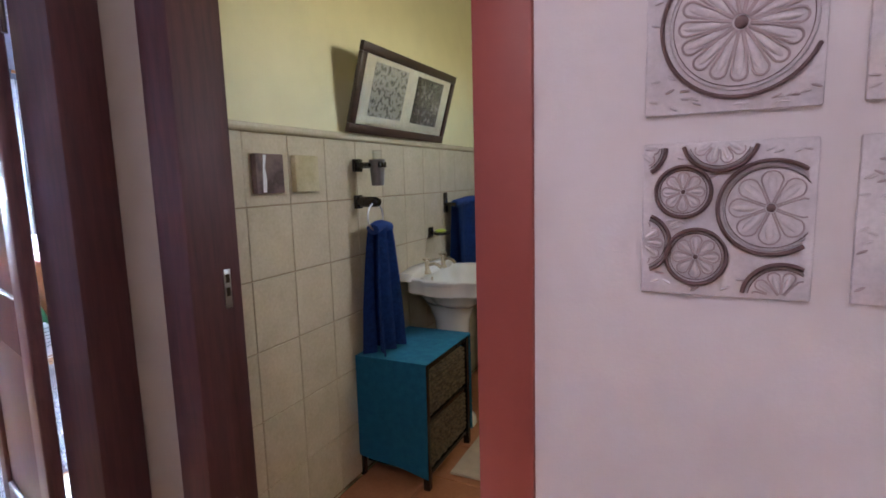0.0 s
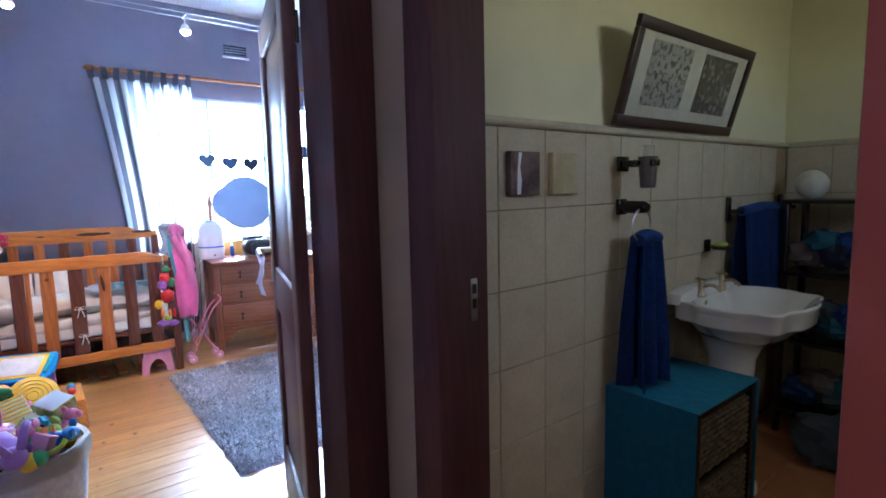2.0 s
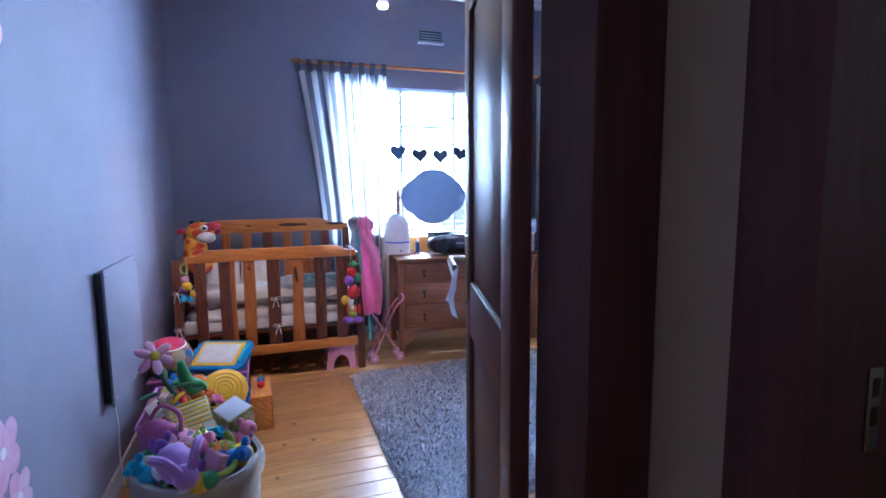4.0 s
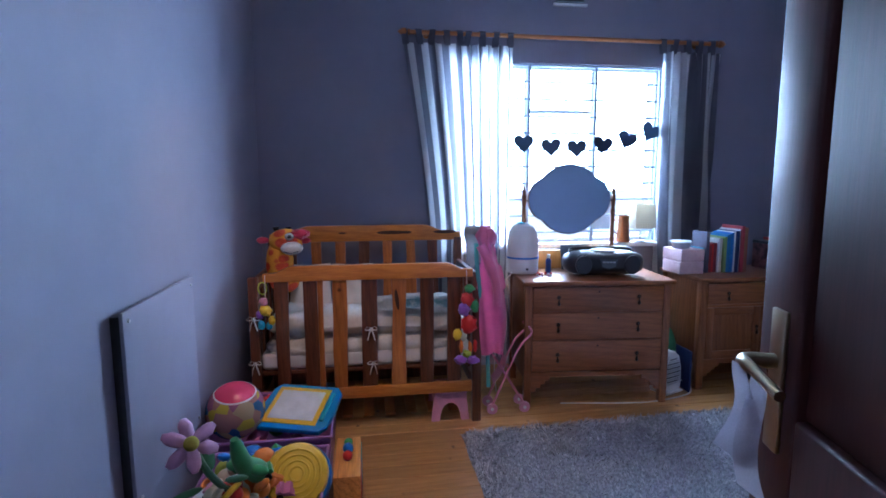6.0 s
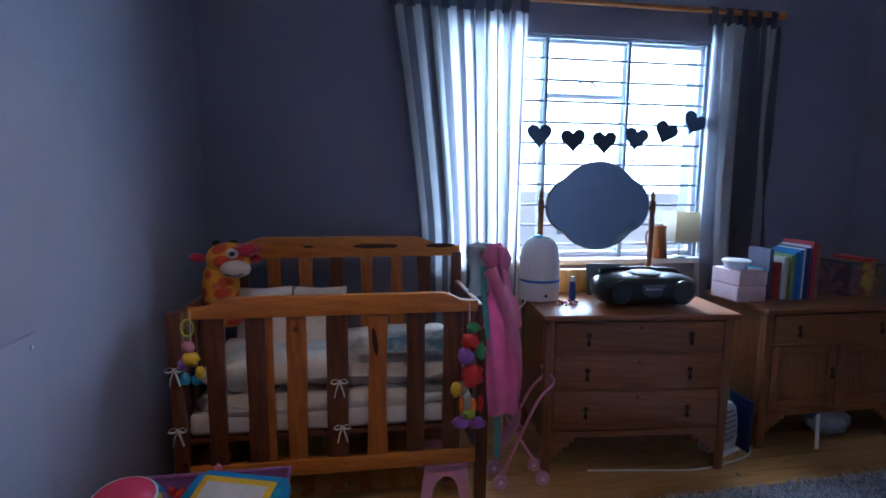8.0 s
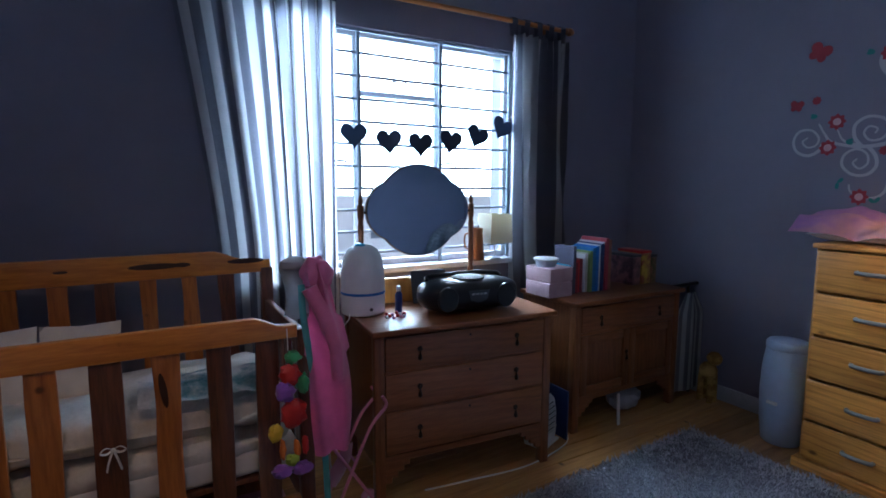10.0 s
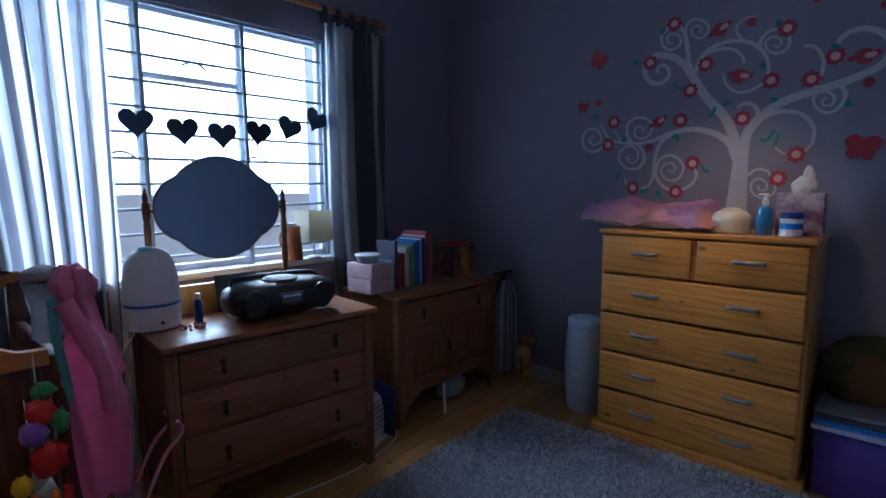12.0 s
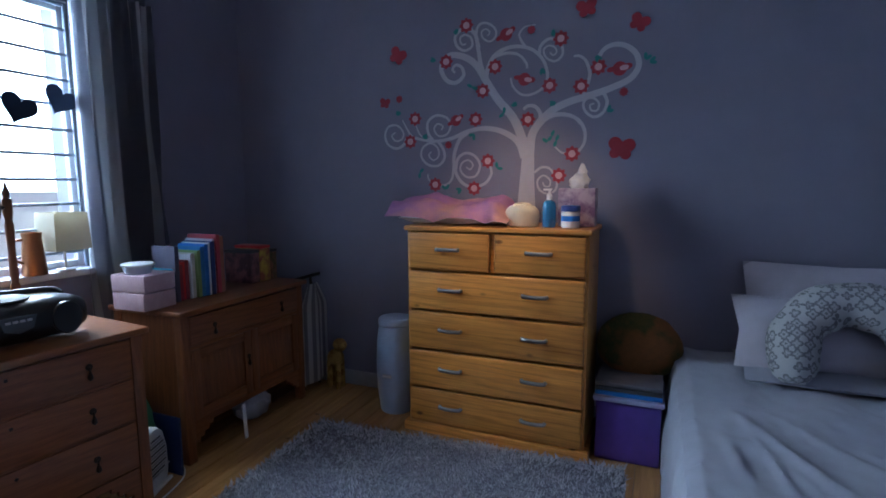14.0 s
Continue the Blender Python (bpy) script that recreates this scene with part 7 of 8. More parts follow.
# ---- hall relief tiles ----
CLAY = mottled("white_glazed_relief", (0.52, 0.47, 0.50), (0.68, 0.63, 0.65), 14, 0.45, (0.35, 0.65), 0.2)
CLAYDARK = plain("brown_grey_glaze", (0.17, 0.105, 0.105), 0.5)
CLAYMID = plain("pale_brown_glaze", (0.42, 0.34, 0.35), 0.5)
def rosette(t, cx, cz, R, petals, clip):
    def inside(p):
        return abs(p[0]) < clip - 0.004 and abs(p[1]) < clip
    ring = [(cx + R * math.cos(2 * math.pi * k / 48), cz + R * math.sin(2 * math.pi * k / 48)) for k in range(49)]
    for wid, col, rr in ((0.0085, CLAYDARK, 1.0), (0.0026, CLAY, 0.90), (0.0016, CLAYDARK, 0.85)):
        run = []
        for k in range(49):
            p = (cx + R * rr * math.cos(2 * math.pi * k / 48), cz + R * rr * math.sin(2 * math.pi * k / 48))
            if inside(p):
                run.append((p[0], -0.0125, p[1]))
            if (not inside(p) or k == 48) and len(run) > 2:
                part("ring", tube(run, wid, 6, flat=0.45), col, t)
            if not inside(p):
                run = []
    for k in range(petals):
        a = 2 * math.pi * k / petals
        L = R * 0.78
        w = 0.88 * math.pi * 0.74 * L / petals
        loop = [(0.14 * L, 0.12 * w), (0.45 * L, 0.62 * w), (L - w, w)] + [(L - w + w * math.sin(q), w * math.cos(q)) for q in [math.pi * i / 8 for i in range(1, 8)]] + [(L - w, -w), (0.45 * L, -0.62 * w), (0.14 * L, -0.12 * w)]
        pts = [(cx + x * math.cos(a) - z * math.sin(a), -0.0122, cz + x * math.sin(a) + z * math.cos(a)) for x, z in loop]
        run = []
        for p in pts + [(9, 0, 9)]:
            if inside((p[0], p[2])):
                run.append(p)
            else:
                if len(run) > 2:
                    part("petal", tube(run, 0.0014 if R < 0.08 else 0.0022, 6), CLAYMID, t)
                run = []
        if not inside((cx + L * 0.95 * math.cos(a), cz + L * 0.95 * math.sin(a))):
            continue
        part("petal_boss", ball(1.0, (0, 0, 0), 10, (L * 0.32, 0.004 if R > 0.08 else 0.0022, w * (0.55 if R > 0.08 else 0.42))), CLAY, t).matrix_local = pose(cx + L * 0.62 * math.cos(a), -0.0115, cz + L * 0.62 * math.sin(a)) @ Matrix.Rotation(-a, 4, "Y")
    if inside((cx, cz)):
        part("boss", ball(R * 0.09, (cx, -0.013, cz), 10, (1, 0.6, 1)), CLAYDARK, t)


def relief_tile(cx, cz, design, seed):
    t = thing("relief_tile", pose(cx, HY, cz), "square white relief tile with flower rosettes on the hall wall", "wall tile", "relief tiles on the hall wall")
    part("plate", bx(-0.125, -0.011, -0.128, 0.125, -0.0005, 0.128, bevel=0.003), CLAY, t)
    for d in design:
        rosette(t, *d, 0.121)
    r = random.Random(seed)
    for k in range(150):
        x, z = r.uniform(-0.117, 0.117), r.uniform(-0.12, 0.12)
        if all((x - d[0]) ** 2 + (z - d[1]) ** 2 > (d[2] + 0.008) ** 2 for d in design):
            part("chip", ball(1, (0, 0, 0), 6, (0.009, 0.003, 0.0022)), CLAY if k % 3 else CLAYMID, t).matrix_local = pose(x, -0.0115, z, 0, r.uniform(-30, 30), 0)


relief_tile(0.525, 1.582, [(0.012, 0.006, 0.113, 16)], 3)
relief_tile(0.525, 1.28, [(0.065, 0.02, 0.075, 8), (-0.062, 0.047, 0.042, 8), (-0.04, -0.062, 0.046, 8), (0.085, -0.125, 0.055, 10), (-0.13, -0.04, 0.05, 10), (-0.01, 0.135, 0.055, 10), (-0.135, 0.12, 0.045, 8)], 4)
relief_tile(0.825, 1.585, [(0.0, 0.03, 0.11, 14)], 5)
relief_tile(0.825, 1.28, [(0.03, 0.0, 0.09, 12)], 6)

# ---- bathroom ----
pf = thing("picture_frame", pose(BX + 0.055, 3.09, 1.60, 0, 0, 90), "dark framed pair of monochrome prints leaning out from the wall", "picture")
# local x along the wall, local y into the wall; it leans forward at the top
DARKFRAME = wood("dark_stained_frame", (0.045, 0.02, 0.014), (0.025, 0.012, 0.01), (1, 14, 14), knots=False)
fw, fhh = 0.465, 0.188
tilt = Matrix.Rotation(math.radians(16), 4, "X")
lift = Matrix.Translation((0, -0.018, 0.150))
bits = [("frame_rail", (-fw, -0.011, -fhh, fw, 0.011, -fhh + 0.04)), ("frame_rail", (-fw, -0.011, fhh - 0.04, fw, 0.011, fhh)), ("frame_rail", (-fw, -0.011, -fhh + 0.0402, -fw + 0.04, 0.011, fhh - 0.0402)), ("frame_rail", (fw - 0.04, -0.011, -fhh + 0.0402, fw, 0.011, fhh - 0.0402))]
for n, a in bits:
    part(n, bx(*a, bevel=0.004), DARKFRAME, pf).matrix_local = lift @ tilt
part("mount", bx(-fw + 0.0405, 0.0, -fhh + 0.0405, fw - 0.0405, 0.006, fhh - 0.0405, bevel=0), paint("cream_mount_card", (0.80, 0.76, 0.62), 0.7), pf).matrix_local = lift @ tilt
for x0, c in ((-0.34, ((0.07, 0.07, 0.06), (0.50, 0.49, 0.42))), (0.05, ((0.02, 0.015, 0.014), (0.38, 0.36, 0.34)))):
    part("print", bx(x0, -0.002, -0.105, x0 + 0.29, -0.0005, 0.125, bevel=0), mottled("monochrome_print", c[0], c[1], 42, 0.5, (0.42, 0.5) if x0 < 0 else (0.55, 0.62), 0), pf).matrix_local = lift @ tilt
pglass = part("glazing", bx(-fw + 0.0405, -0.006, -fhh + 0.0405, fw - 0.0405, -0.0035, fhh - 0.0405, bevel=0), M["glass"], pf)
pglass.matrix_local = lift @ tilt
for y, c in ((2.157, ((0.05, 0.03, 0.028), (0.19, 0.13, 0.115))), (2.353, ((0.42, 0.36, 0.19), (0.52, 0.46, 0.27)))):
    t = thing("small_canvas", pose(BX + 0.004, y, 1.395), "small square canvas block hung on the tiles", "picture", "canvas blocks on the tiles")
    part("block", bx(0.0006, -0.066, -0.068, 0.024, 0.066, 0.068, bevel=0.003), mottled("canvas_print", c[0], c[1], 9, 0.7, (0.4, 0.6)), t)
    if y < 2.3:
        part("streak", slab([(-0.040, -0.064), (-0.024, -0.064), (-0.020, -0.02), (-0.027, 0.02), (-0.018, 0.064), (-0.032, 0.064), (-0.037, 0.01)], 0.0012, "x", at=0.0242), WHITE, t)
IRON = paint("black_lacquered_wood", (0.014, 0.012, 0.012), 0.22)
th = thing("tumbler_holder", pose(BX + 0.005, 2.705, 1.44), "black wall holder with a steel tumbler", "tumbler holder")
part("backplate", bx(0.0005, -0.030, -0.038, 0.018, 0.030, 0.018, bevel=0.005), IRON, th)
part("arm", bx(0.0185, -0.026, -0.024, 0.145, 0.026, 0.002, bevel=0.006), IRON, th)
part("cross_arm", bx(0.075, -0.06, -0.018, 0.10, 0.06, -0.004, bevel=0.005), IRON, th)
tm = part("tumbler", lathe([(0.024, -0.10), (0.027, -0.097), (0.034, 0.0005), (0.036, 0.012), (0.033, 0.012), (0.024, -0.09)], 20, at=(0.112, 0, 0)), paint("dull_dark_steel", (0.20, 0.19, 0.19), 0.35, metal=0.9), th, "dull steel tumbler")
part("rim", lathe([(0.02, 0.013), (0.02, 0.05), (0.014, 0.05)], 14, at=(0.112, 0, 0)), clear("pale_clear_plastic", (0.85, 0.9, 0.9), 0.2), tm)
tr = thing("towel_ring", pose(BX + 0.005, 2.70, 1.27), "black wall bracket with a towel ring", "towel ring")
part("backplate", bx(0.0005, -0.026, -0.030, 0.018, 0.026, 0.030, bevel=0.005), IRON, tr)
part("arm", tube([(0.018, 0, 0), (0.10, 0, 0.0), (0.118, 0, -0.004)], [0.024, 0.023, 0.016], 14), IRON, tr)
part("ring", tube([(0.095, 0.06 * math.cos(a), -0.065 + 0.06 * math.sin(a)) for a in [2 * math.pi * k / 28 for k in range(29)]], 0.004, 8), M["steel"], tr)
TOWEL = mottled("royal_blue_terry", (0.010, 0.035, 0.16), (0.02, 0.07, 0.27), 60, 1.0, (0.3, 0.7), 0.6)


def towel(name, m, w, L, label, gather=1.0):
    t = thing(name, m, label, "towel")
    def fn(u, v, s):
        k = 0.62 + 0.38 * min(1, (v * 1.6) ** 0.7) if gather < 1 else 1
        fold = 0.014 * math.sin(u * 14 + s) * (0.5 + v)
        return (s * (0.014 + 0.02 * v * gather) + fold, (u - 0.5) * w * k, 0.012 * math.cos((u - 0.5) * 3) - L * v)
    for s in (1, -1):
        part("fall", cloth(lambda u, v, s=s: fn(u, v, s), 20, 24, 0.008), TOWEL, t)
    part("fold", tube(curve([(0, -0.5 * w * (0.62 if gather < 1 else 1), 0.0), (0, 0, 0.014), (0, 0.5 * w * (0.62 if gather < 1 else 1), 0.0)], 8), 0.024, 12), TOWEL, t)
    return t


towel("hand_towel", pose(BX + 0.10, 2.735, 1.150) @ Matrix.Diagonal((1.35, 1, 1, 1)), 0.20, 0.56, "royal blue hand towel through the towel ring", 0.5)
tb = thing("towel_rail", pose(BX + 0.005, 3.95, 1.21), "black wooden towel rail on two brackets", "towel rail")
for s in (-1, 1):
    part("bracket", bx(0.0005, s * 0.33 - 0.018, -0.05, 0.016, s * 0.33 + 0.018, 0.07, bevel=0.005), IRON, tb)
    part("arm", bx(0.0165, s * 0.33 - 0.012, -0.012, 0.085, s * 0.33 + 0.012, 0.012, bevel=0.004), IRON, tb)
part("bar", tube([(0.072, -0.34, 0), (0.072, 0.34, 0)], 0.010, 12), IRON, tb)
towel("bath_towel", pose(BX + 0.077, 3.86, 1.213), 0.50, 0.56, "royal blue bath towel over the towel rail")
sd = thing("soap_dish", pose(BX + 0.005, 3.41, 1.06), "black wall soap dish", "soap dish")
part("backplate", bx(0.0005, -0.022, -0.025, 0.016, 0.022, 0.03, bevel=0.005), IRON, sd)
part("dish", lathe([(0.03, -0.014), (0.045, -0.008), (0.052, 0.004), (0.046, 0.004), (0.03, -0.004)], 20, at=(0.072, 0, 0), squash=(1.1, 1)), IRON, sd)
so = thing("soap_bar", pose(BX + 0.075, 3.41, 1.058), "lime green bar of soap in the dish", "soap")
part("soap", ball(1, (0, 0, 0.012), 16, (0.030, 0.042, 0.013)), paint("lime_soap", (0.42, 0.55, 0.08), 0.35), so)

PORC = paint("white_porcelain", (0.82, 0.83, 0.79), 0.08, vary=0.03, relief=0.0, coat=0.6)
bs = thing("washbasin", pose(BX + 0.006, 3.30, 0), "white porcelain pedestal basin with scalloped edge and brass taps", "washbasin")
# local x out from the wall
def rim_pt(a, r=1.0):
    """Scalloped outline: deep in the middle, stepped towards the wall."""
    c, s = math.cos(a), math.sin(a)
    rx, ry = 0.235, 0.29
    w = 1 + 0.048 * math.cos(8 * a)
    x = 0.235 + rx * r * w * math.copysign(abs(c) ** 0.62, c)
    y = ry * r * w * math.copysign(abs(s) ** 0.62, s)
    return x, y
bm = bmesh.new()
loops = []
for r, z in ((0.45, 0.69), (0.66, 0.725), (0.78, 0.765), (0.93, 0.775), (0.965, 0.785), (0.975, 0.835), (1.005, 0.845), (1.01, 0.858), (0.985, 0.864), (0.93, 0.860), (0.86, 0.845), (0.76, 0.81), (0.60, 0.76), (0.30, 0.735), (0.05, 0.732)):
    loops.append([bm.verts.new((*rim_pt(2 * math.pi * k / 64, r), z)) for k in range(64)])
for a, b in zip(loops, loops[1:]):
    for k in range(64):
        bm.faces.new((a[k], a[(k + 1) % 64], b[(k + 1) % 64], b[k]))
bm.faces.new(loops[0])
bm.faces.new(loops[-1])
bmesh.ops.recalc_face_normals(bm, faces=bm.faces)
part("bowl", bm, PORC, bs)
part("splash_back", slab([(-0.27, 0.845), (0.27, 0.845), (0.25, 0.885), (0.15, 0.905), (-0.15, 0.905), (-0.25, 0.885)], 0.075, "x", 0.010, at=0.002), PORC, bs)
part("pedestal", lathe([(0.13, 0), (0.125, 0.03), (0.095, 0.06), (0.085, 0.35), (0.10, 0.60), (0.14, 0.69), (0.15, 0.70)], 28, at=(0.18, 0, 0), squash=(0.95, 1)), PORC, bs)
for s in (-1, 1):
    tp = part("tap", lathe([(0.020, 0.862), (0.022, 0.868), (0.013, 0.885), (0.013, 0.925), (0.010, 0.93)], 14, at=(0.085, s * 0.10, 0)), M["brass"], bs, "old brass pillar tap")
    part("spout", tube(curve([(0.085, s * 0.10, 0.905), (0.13, s * 0.095, 0.915), (0.165, s * 0.09, 0.895)], 5), 0.009, 10), M["brass"], tp)
    for k in range(2):
        d = (0.026, 0) if k else (0, 0.026)
        part("cross_handle", tube([(0.085 - d[0], s * 0.10 - d[1], 0.938), (0.085 + d[0], s * 0.10 + d[1], 0.938)], 0.006, 8), M["brass"], tp)
part("waste", lathe([(0.022, 0.733), (0.024, 0.736), (0.010, 0.737)], 16, at=(0.235, 0, 0)), M["brass"], bs)
part("overflow", lathe([(0.010, 0.0), (0.012, 0.003)], 12, at=(0.060, 0, 0.815), axis="x"), M["brass"], bs)

cb = thing("towel_cabinet", pose(-0.70, 2.88, 0), "dark wooden stand with wicker drawers under a turquoise cloth", "cabinet")
TURQ = mottled("turquoise_cloth", (0.016, 0.17, 0.32), (0.03, 0.25, 0.42), 30, 0.85, (0.3, 0.7), 0.3)
for sx in (-1, 1):
    for sy in (-1, 1):
        part("post", bx(sx * 0.17 - 0.015, sy * 0.225 - 0.015, 0, sx * 0.17 + 0.015, sy * 0.225 + 0.015, 0.565, bevel=0.003), IRON, cb)
part("top_board", bx(-0.185, -0.24, 0.5655, 0.185, 0.24, 0.578, bevel=0.003), IRON, cb)
for z in (0.06, 0.30, 0.545):
    part("shelf_rail", bx(0.156, -0.2095, z, 0.18, 0.2095, z + 0.02, bevel=0.002), IRON, cb)
    part("shelf", bx(-0.15, -0.2095, z, 0.155, 0.2095, z + 0.012, bevel=0.002), IRON, cb)
WICK = mottled("brown_wicker", (0.055, 0.035, 0.018), (0.16, 0.11, 0.06), 45, 0.8, (0.4, 0.6), 0.8)
for z0 in (0.083, 0.323):
    bk = part("wicker_drawer", bx(-0.14, -0.205, z0, 0.168, 0.205, z0 + 0.205, bevel=0.012), WICK, cb, "brown wicker basket drawer")
    for k in range(9):
        part("weave", tube([(0.170 + 0.003 * math.sin(i * 3.14 / 2 + k * 3.14), -0.20 + 0.4 * i / 24, z0 + 0.015 + 0.022 * k) for i in range(25)], 0.009, 6), WICK, bk)
part("cloth_top", bx(-0.192, -0.247, 0.5785, 0.192, 0.247, 0.583, bevel=0.002), TURQ, cb, "turquoise cloth cover")
for s in (-1, 1):
    def drop(u, v, s=s):
        return (-0.19 + 0.38 * u, s * (0.25 + 0.006 * math.sin(8 * u) * v), 0.583 - (0.47 + 0.05 * u) * v)
    part("cloth_side", cloth(drop, 16, 18, 0.004), TURQ, cb, "turquoise cloth cover")

rk = thing("laundry_rack", pose(-0.47, 4.16, 0), "black shelf rack holding dark clothes", "shelf rack")
for sx in (-0.27, 0.27):
    for sy in (-0.13, 0.15):
        part("post", bx(sx - 0.015, sy - 0.015, 0, sx + 0.015, sy + 0.015, 1.235, bevel=0.003), IRON, rk)
for z in (0.12, 0.50, 0.86, 1.235):
    part("shelf", bx(-0.29, -0.15, z, 0.29, 0.168, z + 0.02, bevel=0.003), IRON, rk)
rnd = random.Random(33)
cl = [paint("navy_cloth", (0.012, 0.02, 0.05), 0.9), paint("black_cloth", (0.012, 0.012, 0.014), 0.9), paint("slate_cloth", (0.05, 0.07, 0.09), 0.9), paint("petrol_cloth", (0.02, 0.10, 0.14), 0.9), paint("grey_brown_cloth", (0.16, 0.13, 0.12), 0.9), paint("denim_cloth", (0.02, 0.06, 0.22), 0.9)]
for z, n in ((0.142, 6), (0.522, 6), (0.882, 7)):
    for k in range(n):
        x = -0.47 - 0.22 + 0.44 * (k + 0.5) / n
        t = thing("folded_garment", pose(x, 4.13 + rnd.uniform(-0.03, 0.02), z + 0.085 + 0.06 * (k % 2), rnd.uniform(-20, 20), rnd.uniform(-20, 20), rnd.uniform(0, 180)), "crumpled dark garment on the rack", "clothing", "clothes on the rack")
        part("garment", ball(0.085, (0, 0, 0), 20, (1.1, 1.0, 0.75), None, 0.45, 2.5), rnd.choice(cl), t)
gl = thing("glass_globe", pose(-0.67, 4.15, 1.256), "round white globe standing on the rack", "globe")
part("globe", ball(0.075, (0, 0, 0.075), 24), paint("frosted_white", (0.62, 0.62, 0.54), 0.35), gl)
cn = thing("candle", pose(-0.42, 4.15, 1.256), "short pale candle on a dark saucer", "candle")
part("saucer", lathe([(0.045, 0), (0.055, 0.008), (0.05, 0.010)], 20), IRON, cn)
part("wax", lathe([(0.028, 0.0102), (0.030, 0.013), (0.030, 0.08), (0.026, 0.083)], 18), CREAM, cn)
pile_c = thing("clothes_heap", pose(-0.42, 3.86, 0), "dark heap of clothes on the bathroom floor", "clothing")
part("cloth", ball(0.17, (0, 0, 0.10), 28, (1.1, 0.9, 0.75), None, 0.4, 2.2), cl[2], pile_c)
bmat = thing("bath_mat", pose(-0.35, 3.05, 0.0), "cream cotton bath mat on terracotta tiles", "mat")
part("mat", bx(-0.14, -0.25, 0.0, 0.30, 0.22, 0.014, bevel=0.005), paint("cream_cotton", (0.60, 0.52, 0.38), 0.95), bmat)

# ---- outside the window ----
HAZE = glowing("bright_overcast_haze", (0.93, 0.97, 1.0), 3.2)
tagged(part("backdrop", bx(-60, -45, -3, -59.5, 55, 45, bevel=0), HAZE), "bright white overcast haze outside the window", "backdrop", kind="structure")
structure("ground", bx(-59, -45, -0.62, -5.28, 55, -0.5, bevel=0), mottled("pale_paving", (0.45, 0.44, 0.40), (0.55, 0.54, 0.50), 2, 0.9), "pale paved yard outside the window", "ground")
ev = thing("neighbouring_house", pose(-10.5, 2.0, -0.5), "white neighbouring house with a pale roof beyond the yard", "house")
WHITEWALL = wallpaint("sunlit_white_plaster", (0.80, 0.80, 0.78))
part("wall", bx(-3.0, -7.0, 0, 0, 8.0, 2.9, bevel=0.01), WHITEWALL, ev)
part("roof", slab([(-3.4, 2.905), (0.55, 2.905), (0.55, 3.0), (-1.5, 3.9), (-3.4, 3.9)], 15.6, "y", at=-7.3), paint("pale_roof_sheet", (0.55, 0.56, 0.58), 0.6), ev)
part("gutter", tube([(0.60, -7.3, 2.93), (0.60, 8.3, 2.93)], 0.055, 10), WHITE, ev)
for y in (-1.2, 2.6):
    w = part("window", bx(0.002, y, 1.0, 0.02, y + 1.1, 2.1, bevel=0.002), paint("dark_pane", (0.25, 0.28, 0.32), 0.1), ev)
    part("window_frame", bx(0.021, y + 0.5, 1.0, 0.04, y + 0.56, 2.1, bevel=0.004), WHITE, w)

# ---- floorboards, bathroom tiles ----
def shared(name, bm, material):
    me = bpy.data.meshes.new(name)
    bm.to_mesh(me)
    bm.free()
    me.materials.append(material)
    return me


def piece(name, me, parent, at):
    ob = new(name, me)
    ob.parent = parent
    ob.location = at
    return ob


boards = tagged(new("floor_boards"), "varnished knotty pine floorboards", "floor", kind="structure")
PW = 0.112
plank_me = shared("plank", bx(-PW / 2 + 0.0012, 0, -0.021, PW / 2 - 0.0012, TY - LY, 0.0, bevel=0.0015, seg=1), M["floor_wood"])
x = WX + PW / 2
while x < EX1 - 0.02:
    piece("plank", plank_me, boards, (x, LY, 0))
    x += PW
hall_me = shared("plank", bx(-PW / 2 + 0.0012, 0, -0.021, PW / 2 - 0.0012, HY + 0.1 + 0.6, 0.0, bevel=0.0015, seg=1), M["floor_wood"])
hall = tagged(new("floor_boards"), "varnished pine floorboards in the hall", "floor", kind="structure")
while x < 2.4:
    piece("plank", hall_me, hall, (x, -0.6, 0))
    x += PW
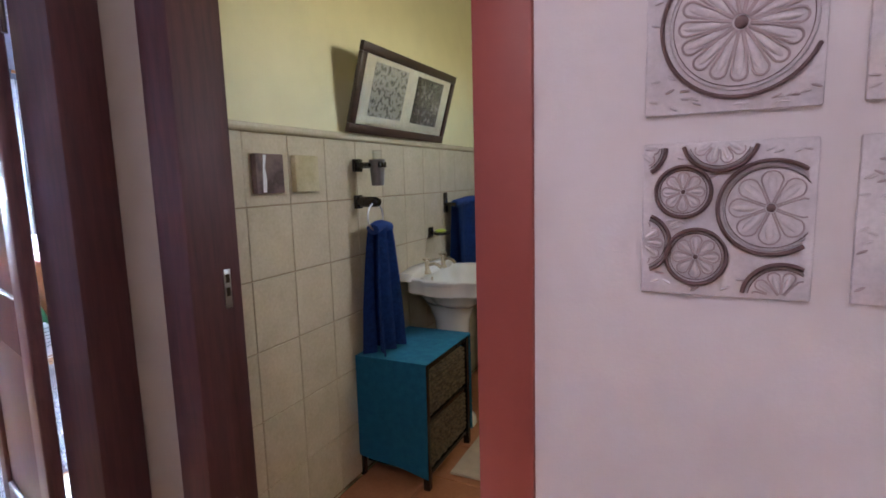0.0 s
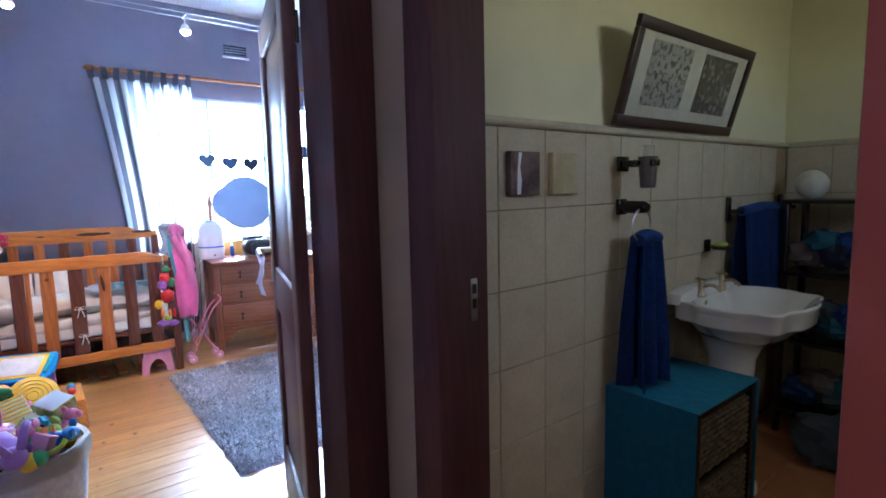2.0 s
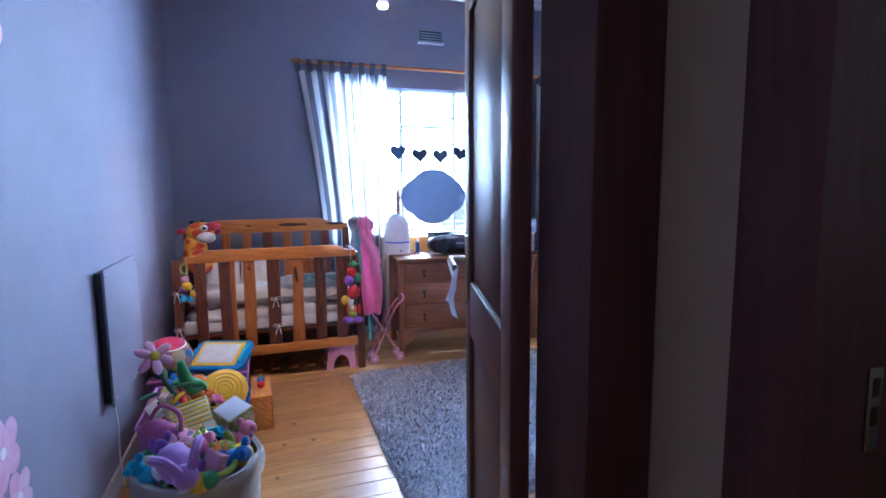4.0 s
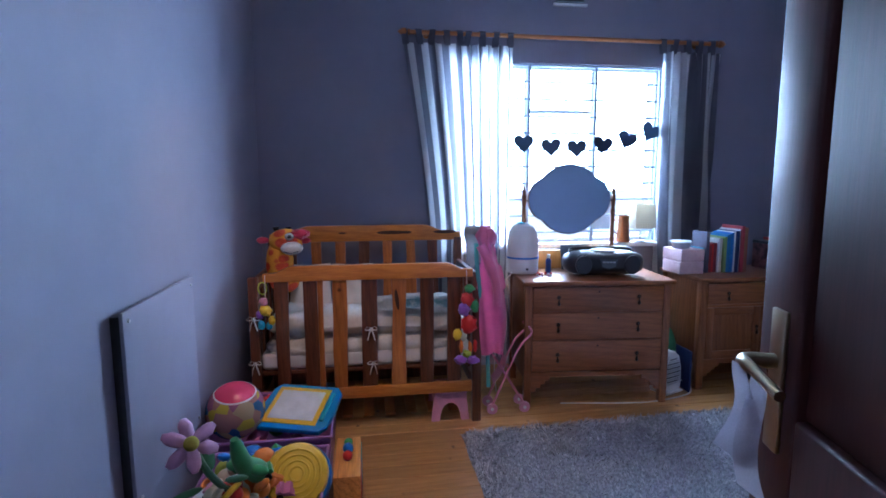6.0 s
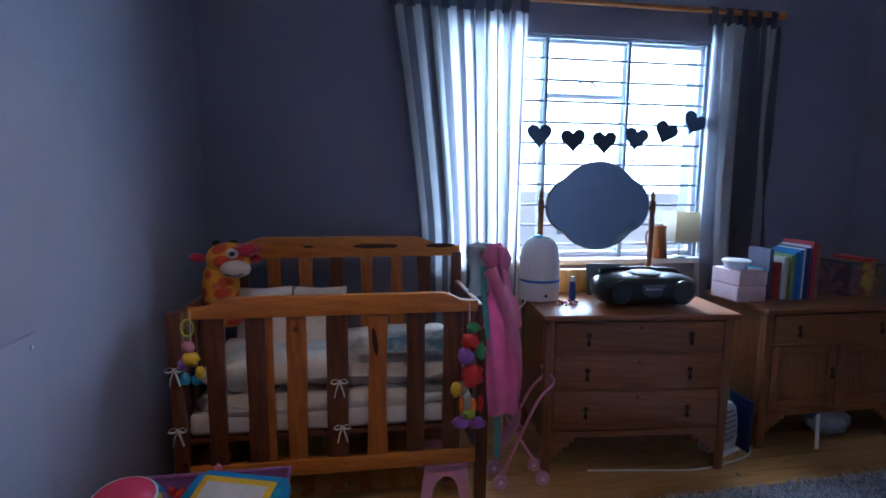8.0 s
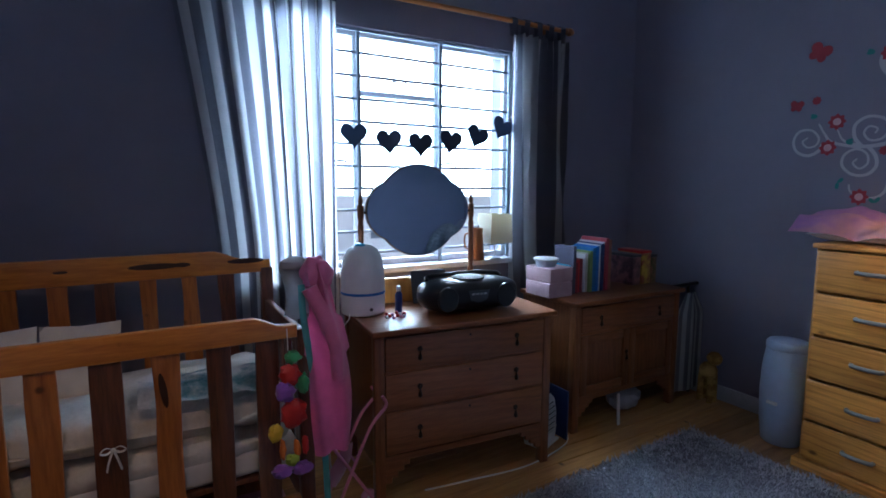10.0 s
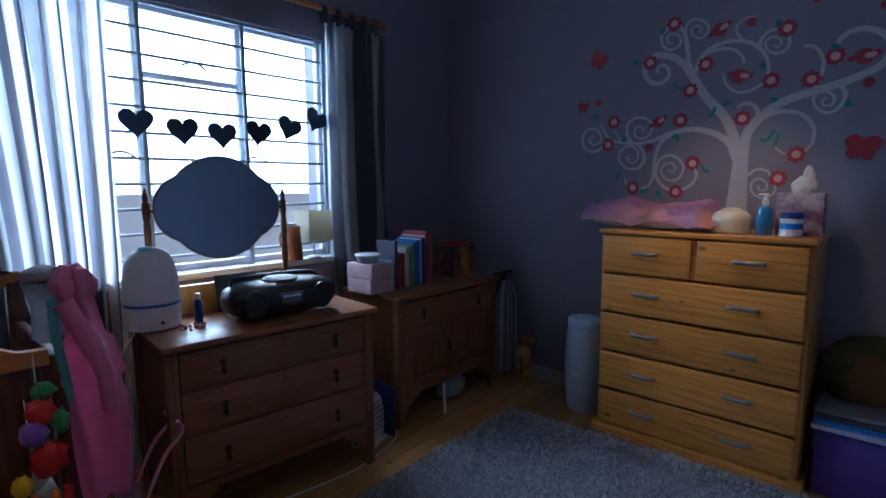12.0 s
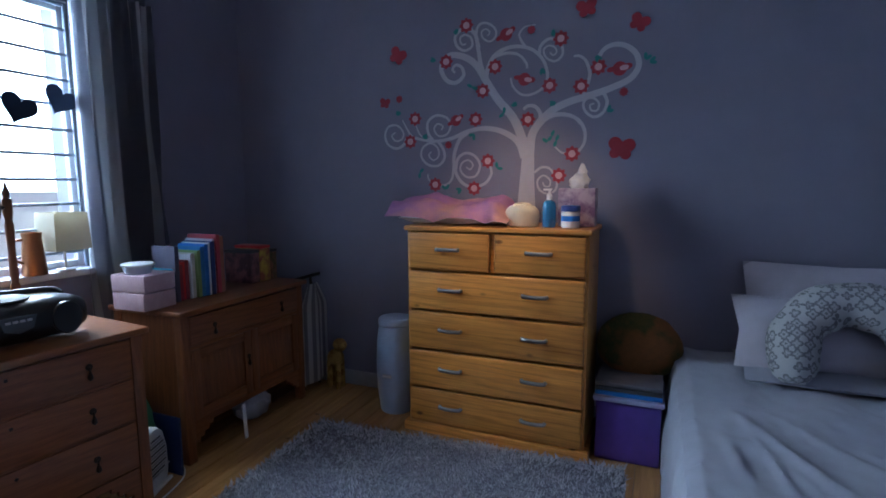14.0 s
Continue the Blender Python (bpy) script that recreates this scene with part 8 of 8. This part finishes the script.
tiled = tagged(new("tiled_dado"), "cream glazed wall tiles with brown grout", "tiles", kind="structure")
tile_me = shared("tile", bx(-0.004, -0.1065, -0.1255, 0.004, 0.1065, 0.1255, bevel=0.002, seg=1), M["tile"])
part("grout", bx(BX - 0.011, HY + 0.166, 0.0, BX - 0.0035, BY1 - 0.001, 1.537, bevel=0), M["grout"], tiled)
for r in range(6):
    z = 1.410 - 0.254 * r
    for c in range(12):
        yc = 2.168 + 0.216 * c
        if yc + 0.1065 < BY1:
            piece("tile", tile_me, tiled, (BX, yc, z))
slim_me = shared("tile", bx(-0.004, -0.0745, -0.1255, 0.004, 0.0745, 0.1255, bevel=0.002, seg=1), M["tile"])
for r in range(6):
    piece("tile", slim_me, tiled, (BX, 1.984, 1.410 - 0.254 * r))
end_me = shared("tile", bx(-0.1065, -0.004, -0.1255, 0.1065, 0.004, 0.1255, bevel=0.002, seg=1), M["tile"])
part("grout", bx(BX + 0.004, BY1 - 0.0055, 0.0, 1.195, BY1 - 0.001, 1.537, bevel=0), M["grout"], tiled)
for r in range(6):
    for c in range(9):
        piece("tile", end_me, tiled, (BX + 0.115 + 0.216 * c, BY1 - 0.007, 1.410 - 0.254 * r))
prof = [(BX - 0.012, 1.538), (BX + 0.008, 1.538), (BX + 0.016, 1.544), (BX + 0.018, 1.552), (BX + 0.012, 1.565), (BX - 0.012, 1.57)]
part("dado_trim", slab(prof, BY1 - HY - 0.166, "y", at=HY + 0.166), M["tile"], tiled, "cream glazed capping trim")
part("dado_trim", bx(BX + 0.018, BY1 - 0.016, 1.538, 1.195, BY1 - 0.001, 1.568, bevel=0.006), M["tile"], tiled)
bfloor = tagged(new("bathroom_floor"), "terracotta floor tiles in the bathroom", "floor", kind="structure")
ft_me = shared("floor_tile", bx(-0.148, -0.148, -0.02, 0.148, 0.148, 0.0, bevel=0.003, seg=1), M["terracotta"])
for i in range(7):
    for j in range(9):
        piece("floor_tile", ft_me, bfloor, (BX + 0.15 + 0.3 * i, HY + 0.27 + 0.3 * j, -0.001))
